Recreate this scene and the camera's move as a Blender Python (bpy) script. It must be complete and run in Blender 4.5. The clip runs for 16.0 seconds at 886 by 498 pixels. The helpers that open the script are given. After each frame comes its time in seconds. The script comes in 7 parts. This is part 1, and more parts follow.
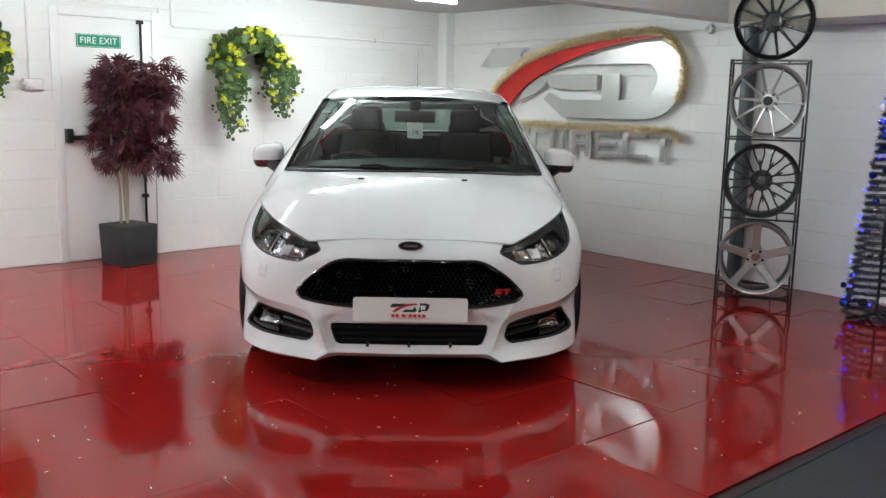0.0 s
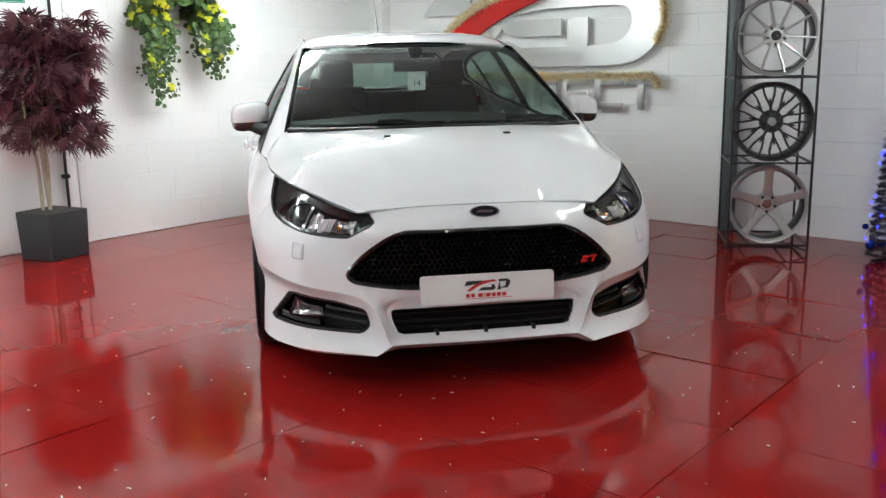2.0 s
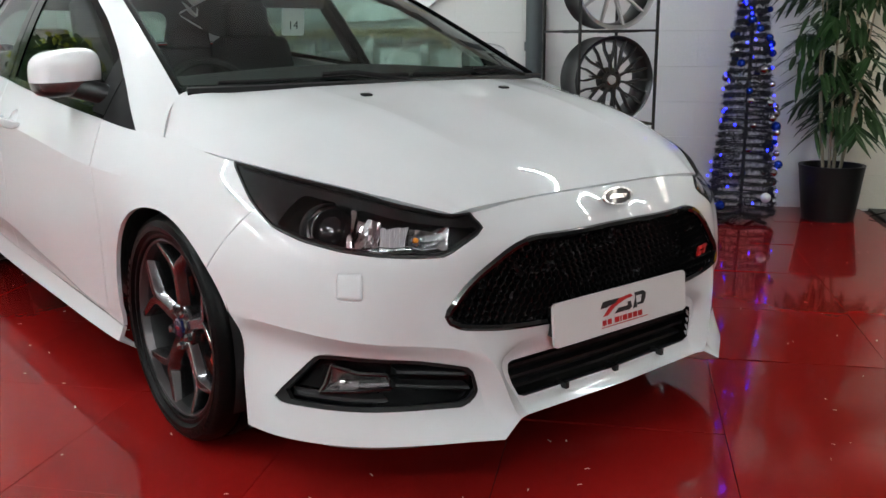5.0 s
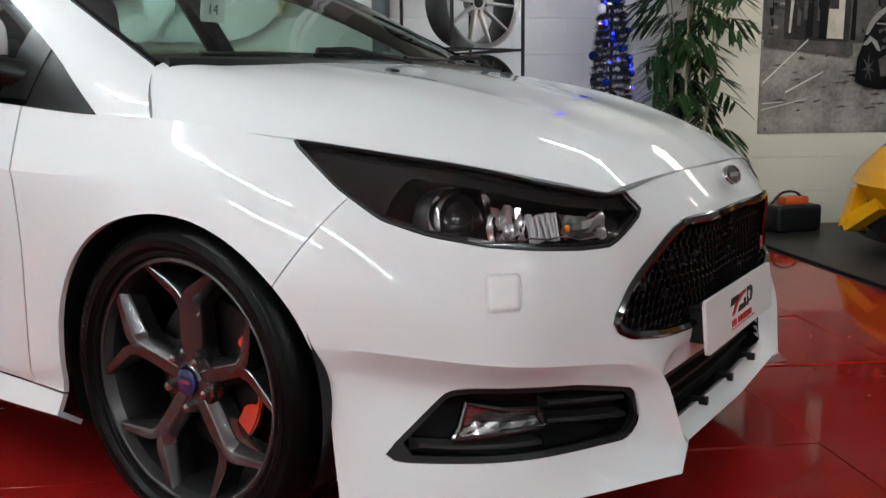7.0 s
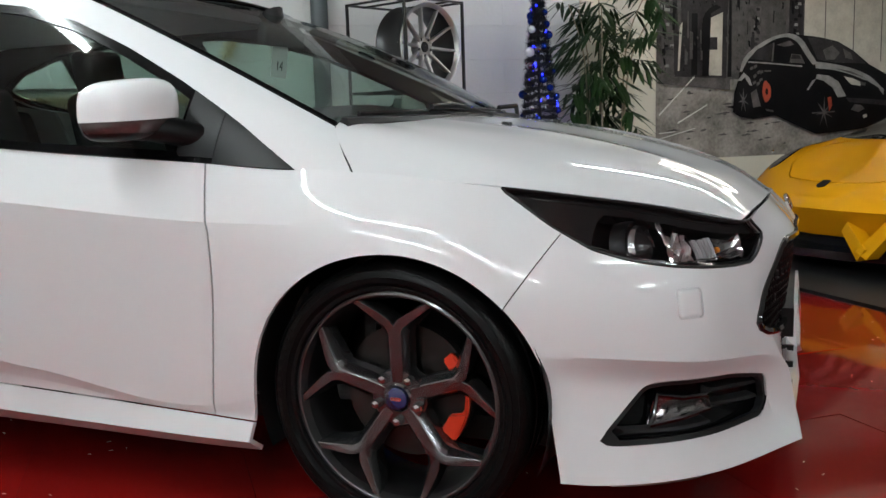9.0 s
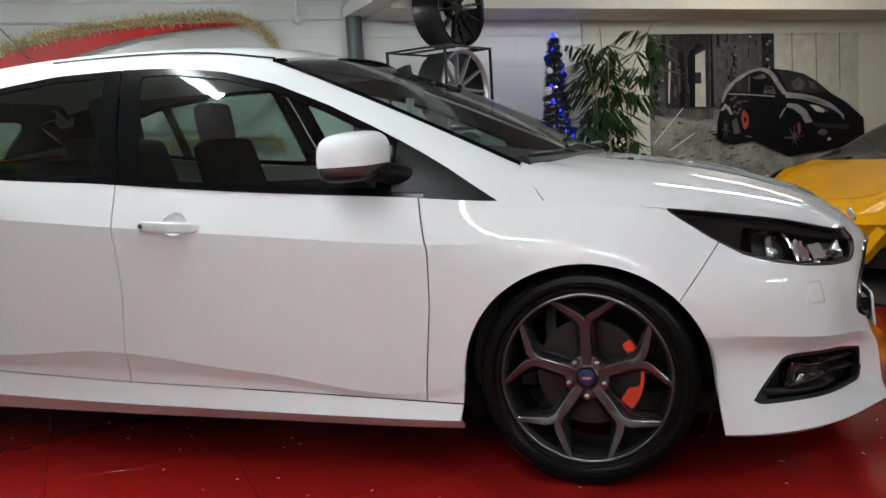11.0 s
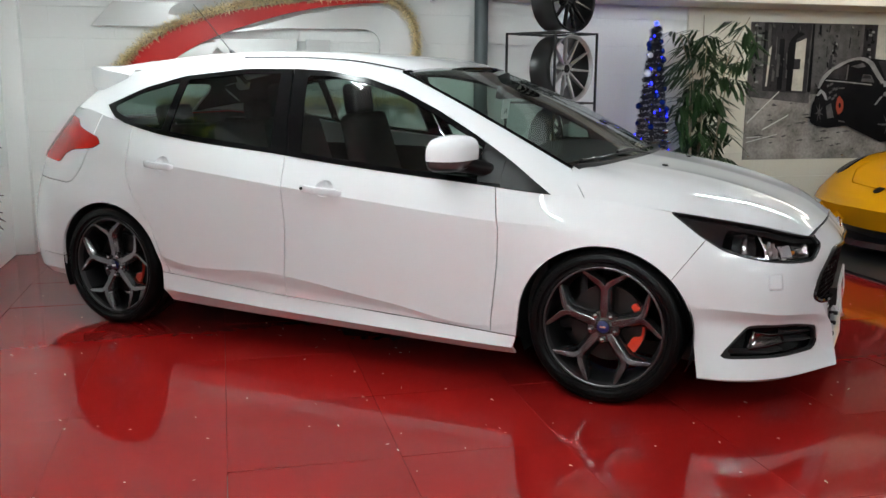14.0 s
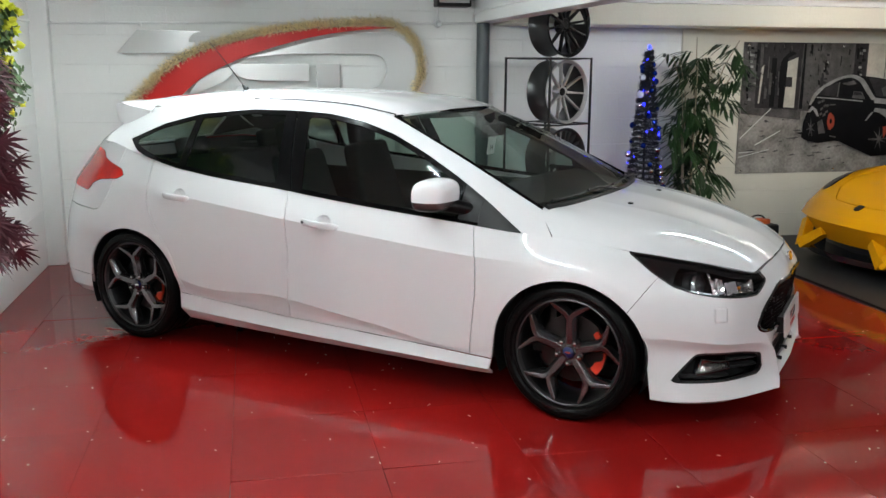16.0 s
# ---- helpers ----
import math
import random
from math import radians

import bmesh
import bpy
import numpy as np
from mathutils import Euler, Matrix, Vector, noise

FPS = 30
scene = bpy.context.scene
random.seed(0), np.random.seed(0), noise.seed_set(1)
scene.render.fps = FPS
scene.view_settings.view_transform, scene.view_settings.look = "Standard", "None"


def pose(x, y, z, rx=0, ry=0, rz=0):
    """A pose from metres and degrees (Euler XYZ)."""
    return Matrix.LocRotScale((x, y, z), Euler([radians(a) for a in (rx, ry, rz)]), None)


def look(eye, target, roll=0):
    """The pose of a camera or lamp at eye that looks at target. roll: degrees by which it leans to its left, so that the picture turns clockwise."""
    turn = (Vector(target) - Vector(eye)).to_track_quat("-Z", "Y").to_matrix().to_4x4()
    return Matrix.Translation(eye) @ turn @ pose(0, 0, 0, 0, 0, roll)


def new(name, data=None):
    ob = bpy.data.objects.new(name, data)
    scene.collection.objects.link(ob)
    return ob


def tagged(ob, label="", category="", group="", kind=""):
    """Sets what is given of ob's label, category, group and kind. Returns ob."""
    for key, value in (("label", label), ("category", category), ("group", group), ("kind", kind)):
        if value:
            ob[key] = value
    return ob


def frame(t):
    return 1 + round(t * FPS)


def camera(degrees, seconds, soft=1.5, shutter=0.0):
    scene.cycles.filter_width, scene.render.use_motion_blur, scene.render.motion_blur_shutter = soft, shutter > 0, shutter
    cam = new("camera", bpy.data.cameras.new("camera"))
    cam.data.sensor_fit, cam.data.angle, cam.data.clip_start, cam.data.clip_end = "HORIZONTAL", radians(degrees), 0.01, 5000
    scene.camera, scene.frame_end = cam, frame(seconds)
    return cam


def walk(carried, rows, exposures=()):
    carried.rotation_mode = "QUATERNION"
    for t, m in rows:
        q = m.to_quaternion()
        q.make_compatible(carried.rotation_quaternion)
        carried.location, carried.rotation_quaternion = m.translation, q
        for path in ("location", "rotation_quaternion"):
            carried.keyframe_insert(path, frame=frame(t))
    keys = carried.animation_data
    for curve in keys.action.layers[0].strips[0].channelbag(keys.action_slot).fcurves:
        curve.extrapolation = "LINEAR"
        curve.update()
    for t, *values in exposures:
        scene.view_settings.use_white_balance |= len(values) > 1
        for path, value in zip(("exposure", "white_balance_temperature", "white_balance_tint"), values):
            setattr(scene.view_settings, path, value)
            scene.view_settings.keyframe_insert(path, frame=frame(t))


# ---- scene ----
cam = camera(52.55, 16.0)
PATH = [
    (0, (0.044, -6.138, 1.358), (0.095, -4.166, 1.024), 1.20),
    (0.5, (-0.035, -6.058, 1.274), (0.038, -4.090, 0.930), 0.98),
    (1, (-0.191, -5.857, 1.235), (-0.071, -3.896, 0.858), 0.26),
    (1.5, (-0.442, -5.640, 1.238), (-0.226, -3.692, 0.840), -0.28),
    (2, (-0.752, -5.391, 1.235), (-0.402, -3.464, 0.832), -0.97),
    (2.5, (-0.996, -5.117, 1.221), (-0.517, -3.219, 0.809), -1.20),
    (3, (-1.241, -4.813, 1.214), (-0.611, -2.963, 0.792), -1.17),
    (3.5, (-1.412, -4.545, 1.213), (-0.647, -2.749, 0.777), -1.10),
    (4, (-1.548, -4.196, 1.179), (-0.628, -2.478, 0.730), -1.07),
    (4.5, (-1.667, -3.895, 1.157), (-0.597, -2.272, 0.687), -0.71),
    (4.7, (-1.714, -3.780, 1.132), (-0.579, -2.201, 0.664), -0.57),
    (6.8, (-1.949, -2.745, 0.864), (-0.329, -1.623, 0.522), -0.75),
    (7, (-1.997, -2.679, 0.866), (-0.346, -1.602, 0.532), -0.62),
    (7.5, (-2.118, -2.542, 0.869), (-0.406, -1.556, 0.558), -0.94),
    (8, (-2.266, -2.429, 0.909), (-0.510, -1.525, 0.597), -1.01),
    (8.5, (-2.447, -2.307, 0.938), (-0.653, -1.476, 0.635), -1.46),
    (9, (-2.636, -2.166, 0.938), (-0.798, -1.429, 0.657), -1.84),
    (9.2, (-2.685, -2.098, 0.936), (-0.831, -1.398, 0.662), -2.07),
    (11.3, (-3.526, -1.668, 1.033), (-1.629, -1.074, 0.810), -3.42),
    (11.5, (-3.628, -1.652, 1.059), (-1.734, -1.051, 0.831), -3.23),
    (12, (-3.881, -1.693, 1.106), (-2.004, -1.043, 0.872), -2.51),
    (12.5, (-4.019, -1.819, 1.108), (-2.169, -1.095, 0.876), -1.83),
    (13, (-4.149, -1.962, 1.112), (-2.325, -1.178, 0.869), -1.05),
    (13.5, (-4.238, -2.078, 1.162), (-2.433, -1.264, 0.877), -0.34),
    (14, (-4.282, -2.262, 1.298), (-2.512, -1.408, 0.925), 0.38),
    (14.5, (-4.332, -2.377, 1.422), (-2.583, -1.512, 0.981), 1.17),
    (15, (-4.431, -2.419, 1.496), (-2.681, -1.569, 1.032), 1.56),
    (15.5, (-4.497, -2.496, 1.546), (-2.751, -1.629, 1.100), 1.17),
    (16, (-4.543, -2.604, 1.586), (-2.804, -1.701, 1.183), 0.32),
]
walk(cam, [(t, look(eye, target, roll)) for t, eye, target, roll in PATH], [(0, 0.10), (0.6, 0.17), (1.5, 0.28), (2, 0.27), (2.5, 0.36), (3, 0.32), (3.8, 0.08), (4.7, 0.05), (7, 0.02), (7.5, -0.06), (8.5, -0.18), (12.5, -0.24), (14.5, 0.02), (15.5, 0.04), (16, -0.05)])

# ---- world and lights ----
world = bpy.data.worlds.new("world")
scene.world = world
world.use_nodes = True
world.node_tree.nodes["Background"].inputs[0].default_value = (0.02, 0.021, 0.023, 1)
world.node_tree.nodes["Background"].inputs[1].default_value = 0.3
scene.view_settings.exposure = 0.0

ROOM_TURN = 39.5
ROOM = pose(0, 0, 0, 0, 0, ROOM_TURN)
U_WALL, V_WALL, V_EDGE, V_BEAM = 2.42, 2.50, -3.21, -1.0
U_BACK, V_BACK = -8.0, -8.5
CEIL = 2.21


# fluorescent battens: place of the middle in the room, turn
# Those at u below -3 are unseen, added to fill the room and flank.
TUBES = [(.30, .98, 0, 2), (-1.95, .74, 0, 1), (-4.2, .95, 0, 1), (-6.2, .95, 0, 1), (-.40, -2.75, 90, 1), (-.40, -4.85, 90, 0), (1.08, -4.20, 90, 0), (.84, -4.20, 90, 0), (-3.7, -1.9, 90, 1), (-3.2, -4.6, 90, 0), (-6.0, -3.4, 90, 1), (-3.6, 1.95, 0, 1)]
TUBE_LENGTH, TUBE_Z = 1.75, 2.136

# ---- mesh helpers ----
def obj(name, V, F, mat, parent=None, label="", smooth=True, sharp=38, m=None):
    """One mesh object from vertices and faces."""
    me = bpy.data.meshes.new(name)
    me.from_pydata([tuple(map(float, v)) for v in V], [], [tuple(int(i) for i in f) for f in F])
    if smooth:
        me.polygons.foreach_set("use_smooth", [True] * len(me.polygons))
        me.set_sharp_from_angle(angle=radians(sharp))
    me.materials.append(mat)
    me.update()
    ob = new(name, me)
    if parent is not None:
        ob.parent = parent
    if m is not None:
        ob.matrix_local = m
    if label:
        ob["label"] = label
    return ob


def from_bm(name, bm, mat, parent=None, label="", smooth=False, m=None, sharp=38):
    me = bpy.data.meshes.new(name)
    bm.to_mesh(me)
    bm.free()
    if smooth:
        me.polygons.foreach_set("use_smooth", [True] * len(me.polygons))
        me.set_sharp_from_angle(angle=radians(sharp))
    me.materials.append(mat)
    ob = new(name, me)
    if parent is not None:
        ob.parent = parent
    if m is not None:
        ob.matrix_local = m
    if label:
        ob["label"] = label
    return ob


def empty(name, label, category, m=None, group="", kind=""):
    ob = new(name)
    ob.empty_display_size = 0.1
    if m is not None:
        ob.matrix_world = m
    return tagged(ob, label, category, group, kind)


def box_mesh(x0, x1, y0, y1, z0, z1, bevel=0.0, segments=2):
    bm = bmesh.new()
    bmesh.ops.create_cube(bm, size=1, matrix=Matrix.LocRotScale(((x0 + x1) / 2, (y0 + y1) / 2, (z0 + z1) / 2), None, (x1 - x0, y1 - y0, z1 - z0)))
    if bevel:
        bmesh.ops.bevel(bm, geom=bm.edges[:], offset=bevel, segments=segments, affect="EDGES", profile=0.6)
    return bm


def box(name, x0, x1, y0, y1, z0, z1, mat, parent=None, bevel=0.0, label="", m=None, segments=2):
    return from_bm(name, box_mesh(x0, x1, y0, y1, z0, z1, bevel, segments), mat, parent, label, smooth=bevel > 0, m=m)


def join(*meshes):
    """Several (V, F) as one."""
    V, F, n = [], [], 0
    for v, f in meshes:
        V += [tuple(p) for p in v]
        F += [tuple(i + n for i in q) for q in f]
        n += len(v)
    return V, F


def grid(P, flip=False):
    """(V, F) of a grid of points P[i][j]."""
    P = np.asarray(P, float)
    a, b = P.shape[:2]
    F = []
    for i in range(a - 1):
        for j in range(b - 1):
            q = (i * b + j, i * b + j + 1, (i + 1) * b + j + 1, (i + 1) * b + j)
            F.append(q[::-1] if flip else q)
    return P.reshape(-1, 3).tolist(), F


def lathe(profile, n=48, axis="X", closed=False):
    """Turns a profile of (along, radius) round the axis X."""
    V, F = [], []
    k = len(profile)
    for i in range(n):
        a = 2 * math.pi * i / n
        for p, r in profile:
            V.append((p, r * math.sin(a), r * math.cos(a)))
    for i in range(n):
        for j in range(k if closed else k - 1):
            F.append((i * k + j, i * k + (j + 1) % k, ((i + 1) % n) * k + (j + 1) % k, ((i + 1) % n) * k + j))
    return V, F


def tube(points, radius, n=8, taper=None, caps=True):
    """A round rod along points; radius a number, taper the end's share of it."""
    P = [Vector(p) for p in points]
    V, F = [], []
    prev = None
    for i, p in enumerate(P):
        d = (P[min(i + 1, len(P) - 1)] - P[max(i - 1, 0)]).normalized()
        if prev is None:
            side = d.orthogonal().normalized()
        else:
            side = (prev - d * prev.dot(d)).normalized()
        prev = side
        up = d.cross(side)
        r = radius * (1 + ((taper or 1) - 1) * i / max(1, len(P) - 1))
        for k in range(n):
            a = 2 * math.pi * k / n
            V.append(tuple(p + side * (r * math.cos(a)) + up * (r * math.sin(a))))
    for i in range(len(P) - 1):
        for k in range(n):
            F.append((i * n + k, i * n + (k + 1) % n, (i + 1) * n + (k + 1) % n, (i + 1) * n + k))
    if caps:
        F.append(tuple(range(n - 1, -1, -1)))
        F.append(tuple((len(P) - 1) * n + k for k in range(n)))
    return V, F


def prism(poly, h0, h1, plane="xy"):
    """A flat polygon (counter-clockwise list of 2D points) pulled from h0 to h1. Plane names the two axes of the points."""
    n = len(poly)
    put = {"xy": lambda a, b, c: (a, b, c), "xz": lambda a, b, c: (a, c, b), "yz": lambda a, b, c: (c, a, b)}[plane]
    V = [put(a, b, h0) for a, b in poly] + [put(a, b, h1) for a, b in poly]
    F = [tuple(range(n - 1, -1, -1)), tuple(range(n, 2 * n))] + [(i, (i + 1) % n, n + (i + 1) % n, n + i) for i in range(n)]
    return V, F


def curve(P, n, closed=False):
    """n points of a smooth curve through P (chord-length Catmull-Rom)."""
    P = np.asarray(P, float)
    t = np.concatenate([[0], np.cumsum(np.linalg.norm(np.diff(P, axis=0), axis=1))])
    return hermite(t, P, np.linspace(0, t[-1], n))


def hermite(t, P, s, breaks=()):
    """Cubic through P at the parameters t, read at s. At the indices in breaks the curve has a corner."""
    P = np.asarray(P, float)
    d = np.diff(t).reshape((-1,) + (1,) * (P.ndim - 1))
    slope = np.diff(P, axis=0) / d
    out = np.zeros((len(s),) + P.shape[1:])
    n = len(t)

    def tangent(i, seg):
        if i == 0:
            return slope[0]
        if i == n - 1:
            return slope[-1]
        if i in breaks:
            return slope[seg]
        w0, w1 = d[i], d[i - 1]
        return (slope[i - 1] * w0 + slope[i] * w1) / (w0 + w1)

    for k, x in enumerate(s):
        i = int(min(max(np.searchsorted(t, x, side="right") - 1, 0), n - 2))
        h = t[i + 1] - t[i]
        u = (x - t[i]) / h
        a, b = tangent(i, i), tangent(i + 1, i)
        out[k] = (2 * u**3 - 3 * u**2 + 1) * P[i] + (u**3 - 2 * u**2 + u) * h * a + (-2 * u**3 + 3 * u**2) * P[i + 1] + (u**3 - u**2) * h * b
    return out


def loft(lines, nu, nv, breaks=(), corners=(), cornered=()):
    """A surface through lines of the same number of knots: nu points along, nv points per gap across.
    corners: knots at which the lines named in cornered bend sharply, as (line, share) pairs."""
    L = np.asarray(lines, float)
    step = np.linalg.norm(np.diff(L, axis=1), axis=2).mean(axis=0)
    t = np.concatenate([[0], np.cumsum(step)])
    at = np.unique(np.concatenate([np.linspace(0, t[-1], nu), t[list(corners)]]))
    along = hermite(t, L.transpose(1, 0, 2), at).transpose(1, 0, 2)
    if corners:
        sharp = hermite(t, L.transpose(1, 0, 2), at, corners).transpose(1, 0, 2)
        for line, part in cornered:
            along[line] = along[line] * (1 - part) + sharp[line] * part
    gap = np.maximum(np.linalg.norm(np.diff(L, axis=0), axis=2).mean(axis=1), 0.01)
    v = np.concatenate([[0], np.cumsum(gap)])
    s = np.concatenate([np.linspace(v[i], v[i + 1], nv, endpoint=False) for i in range(len(v) - 1)] + [[v[-1]]])
    return hermite(v, along, s, breaks)


def inside(poly, x, y):
    """Signed distance of points to a closed polygon: negative inside."""
    poly = np.asarray(poly, float)
    a, b = poly, np.roll(poly, -1, axis=0)
    x, y = np.asarray(x, float)[:, None], np.asarray(y, float)[:, None]
    ex, ey = (b - a)[:, 0], (b - a)[:, 1]
    t = np.clip(((x - a[:, 0]) * ex + (y - a[:, 1]) * ey) / (ex**2 + ey**2 + 1e-12), 0, 1)
    d = np.hypot(x - a[:, 0] - t * ex, y - a[:, 1] - t * ey).min(axis=1)
    cross = (a[:, 1] > y) != (b[:, 1] > y)
    xi = a[:, 0] + (y - a[:, 1]) * ex / np.where(np.abs(ey) < 1e-12, 1e-12, ey)
    odd = (cross & (x < xi)).sum(axis=1) % 2 == 1
    return np.where(odd, -d, d)


def side_of(line, x, y):
    """Signed distance to an open polyline: positive on its right when looking along it."""
    line = np.asarray(line, float)
    a, b = line[:-1], line[1:]
    x, y = np.asarray(x, float)[:, None], np.asarray(y, float)[:, None]
    e = b - a
    t = ((x - a[:, 0]) * e[:, 0] + (y - a[:, 1]) * e[:, 1]) / (e**2).sum(axis=1)
    lo = np.zeros(len(a)); lo[0] = -1e3
    hi = np.ones(len(a)); hi[-1] = 1e3
    t = np.clip(t, lo, hi)
    dx, dy = x - a[:, 0] - t * e[:, 0], y - a[:, 1] - t * e[:, 1]
    d = np.hypot(dx, dy)
    k = d.argmin(axis=1)
    r = np.arange(len(d))
    sign = np.sign(dx[r, k] * e[k, 1] - dy[r, k] * e[k, 0])
    return d[r, k] * np.where(sign == 0, 1, sign)


def split(mesh, f):
    """Cuts a mesh (V, F) along f = 0, f a value per vertex. Returns the part with f < 0 and the part with f > 0."""
    V, F = mesh
    f = [1e-9 if abs(q) < 1e-9 else float(q) for q in f]
    outs = []
    for want in (-1, 1):
        index, W, G = {}, [], []

        def vert(key, p):
            if key not in index:
                index[key] = len(W)
                W.append(p)
            return index[key]

        for q in F:
            g = []
            n = len(q)
            for i in range(n):
                a, b = q[i], q[(i + 1) % n]
                if f[a] * want > 0:
                    g.append(vert(a, V[a]))
                if f[a] * f[b] < 0:
                    lo, hi = (a, b) if a < b else (b, a)
                    t = f[lo] / (f[lo] - f[hi])
                    p = tuple(V[lo][k] + (V[hi][k] - V[lo][k]) * t for k in range(3))
                    g.append(vert((lo, hi), p))
            if len(g) >= 3:
                G.append(tuple(g))
        outs.append((W, G))
    return outs


def groove(mesh, fn, half=0.0022):
    """Cuts a narrow gap along fn(V) = 0 and returns the two sides."""
    if not mesh[1]:
        return mesh, mesh
    low = split(mesh, fn(np.array(mesh[0])) + half)[0]
    high = split(mesh, fn(np.array(mesh[0])) - half)[1]
    return low, high


def mirrored(mesh):
    V, F = mesh
    return [(-x, y, z) for x, y, z in V], [tuple(reversed(q)) for q in F]


def both(mesh):
    """A half with x >= 0 and its mirror image, joined along x = 0."""
    V, F = [tuple(v) for v in mesh[0]], [tuple(f) for f in mesh[1]]
    n = len(V)
    W, back = list(V), {}
    for i, (x, y, z) in enumerate(V):
        if abs(x) < 1e-4:
            W[i] = (0.0, y, z)
            back[i] = i
        else:
            back[i] = len(W)
            W.append((-x, y, z))
    return W, F + [tuple(back[i] for i in reversed(q)) for q in F]


def normals(mesh):
    V, F = np.array(mesh[0], float), mesh[1]
    N = np.zeros_like(V)
    for q in F:
        a, b, c = V[q[0]], V[q[1]], V[q[2]]
        m = np.cross(b - a, c - a)
        if len(q) > 3:
            m = m + np.cross(c - a, V[q[3]] - a)
        for i in q:
            N[i] += m
    return N / (np.linalg.norm(N, axis=1)[:, None] + 1e-12)


def pushed(mesh, d):
    """The mesh moved along its normals."""
    return (np.array(mesh[0]) + normals(mesh) * d).tolist(), mesh[1]


def rimmed(mesh, depth=0.012, flat=0.0):
    """Adds a turned-in edge along the mesh's borders."""
    V, F = [tuple(v) for v in mesh[0]], list(mesh[1])
    N = normals(mesh)
    count = {}
    for q in F:
        for i in range(len(q)):
            e = (q[i], q[(i + 1) % len(q)])
            k = (min(e), max(e))
            count[k] = None if k in count else e
    border = [e for e in count.values() if e]
    new_of = {}
    for a, b in border:
        for i in (a, b):
            if i not in new_of:
                new_of[i] = len(V)
                V.append(tuple(np.array(V[i]) - N[i] * depth))
    for a, b in border:
        F.append((b, a, new_of[a], new_of[b]))
    return V, F


def letters(name, body, size, mat, parent=None, depth=0.002, m=None, label=""):
    """Words in Blender's own font, as a mesh, centred, lying in the plane XY."""
    cu = bpy.data.curves.new(name, "FONT")
    cu.body, cu.size, cu.extrude = body, size, depth
    cu.align_x, cu.align_y = "CENTER", "CENTER"
    tmp = bpy.data.objects.new(name, cu)
    scene.collection.objects.link(tmp)
    me = bpy.data.meshes.new_from_object(tmp.evaluated_get(bpy.context.evaluated_depsgraph_get()))
    bpy.data.objects.remove(tmp)
    bpy.data.curves.remove(cu)
    me.materials.clear()
    me.materials.append(mat)
    me.name = name
    ob = new(name, me)
    if parent is not None:
        ob.parent = parent
    if m is not None:
        ob.matrix_local = m
    if label:
        ob["label"] = label
    return ob

# ---- materials ----
def make(name, base, rough=0.5, metal=0.0, vary=0.05, scale=6.0, fine=90.0, bump=0.0, coat=0.0, rough_vary=0.05, rand=0.0, spec=0.5, bump_scale=None, dirt=None, dirt_at=0.62, alpha=None):
    """A surface with variation at two scales, and fine relief. dirt: a second colour in uneven patches."""
    m = bpy.data.materials.new(name)
    m.use_nodes = True
    nt = m.node_tree
    N, L = nt.nodes, nt.links
    b = N["Principled BSDF"]
    b.inputs["Metallic"].default_value = metal
    b.inputs["Coat Weight"].default_value = coat
    b.inputs["Coat Roughness"].default_value = 0.016
    b.inputs["Specular IOR Level"].default_value = spec
    geo = N.new("ShaderNodeNewGeometry")
    big, small = N.new("ShaderNodeTexNoise"), N.new("ShaderNodeTexNoise")
    big.inputs["Scale"].default_value, big.inputs["Detail"].default_value = scale, 5
    small.inputs["Scale"].default_value, small.inputs["Detail"].default_value = fine, 3
    for n in (big, small):
        L.new(geo.outputs["Position"], n.inputs["Vector"])

    def math_node(op, x, y):
        n = N.new("ShaderNodeMath")
        n.operation = op
        for k, v in enumerate((x, y)):
            if isinstance(v, (int, float)):
                n.inputs[k].default_value = v
            else:
                L.new(v, n.inputs[k])
        return n.outputs[0]

    total = math_node("ADD", math_node("MULTIPLY", math_node("SUBTRACT", big.outputs["Fac"], 0.5), 2 * vary), math_node("MULTIPLY", math_node("SUBTRACT", small.outputs["Fac"], 0.5), vary))
    if rand:
        info = N.new("ShaderNodeObjectInfo")
        total = math_node("ADD", total, math_node("MULTIPLY", math_node("SUBTRACT", info.outputs["Random"], 0.5), 2 * rand))
    factor = math_node("ADD", total, 1.0)
    mix = N.new("ShaderNodeVectorMath")
    mix.operation = "SCALE"
    mix.inputs[0].default_value = base[:3]
    L.new(factor, mix.inputs["Scale"])
    colour = mix.outputs[0]
    if dirt:
        ramp = N.new("ShaderNodeMapRange")
        ramp.inputs["From Min"].default_value, ramp.inputs["From Max"].default_value = dirt_at, dirt_at + 0.15
        L.new(big.outputs["Fac"], ramp.inputs["Value"])
        mx = N.new("ShaderNodeMix")
        mx.data_type = "RGBA"
        mx.inputs["B"].default_value = (*dirt, 1)
        L.new(math_node("MULTIPLY", ramp.outputs[0], 0.5), mx.inputs["Factor"])
        L.new(colour, mx.inputs["A"])
        colour = mx.outputs["Result"]
    L.new(colour, b.inputs["Base Color"])
    L.new(math_node("ADD", math_node("MULTIPLY", math_node("SUBTRACT", big.outputs["Fac"], 0.5), 2 * rough_vary), rough), b.inputs["Roughness"])
    if bump:
        bn = N.new("ShaderNodeBump")
        bn.inputs["Strength"].default_value, bn.inputs["Distance"].default_value = bump, 0.01
        if bump_scale:
            other = N.new("ShaderNodeTexNoise")
            other.inputs["Scale"].default_value, other.inputs["Detail"].default_value = bump_scale, 4
            L.new(geo.outputs["Position"], other.inputs["Vector"])
            L.new(other.outputs["Fac"], bn.inputs["Height"])
        else:
            L.new(small.outputs["Fac"], bn.inputs["Height"])
        L.new(bn.outputs[0], b.inputs["Normal"])
    return m


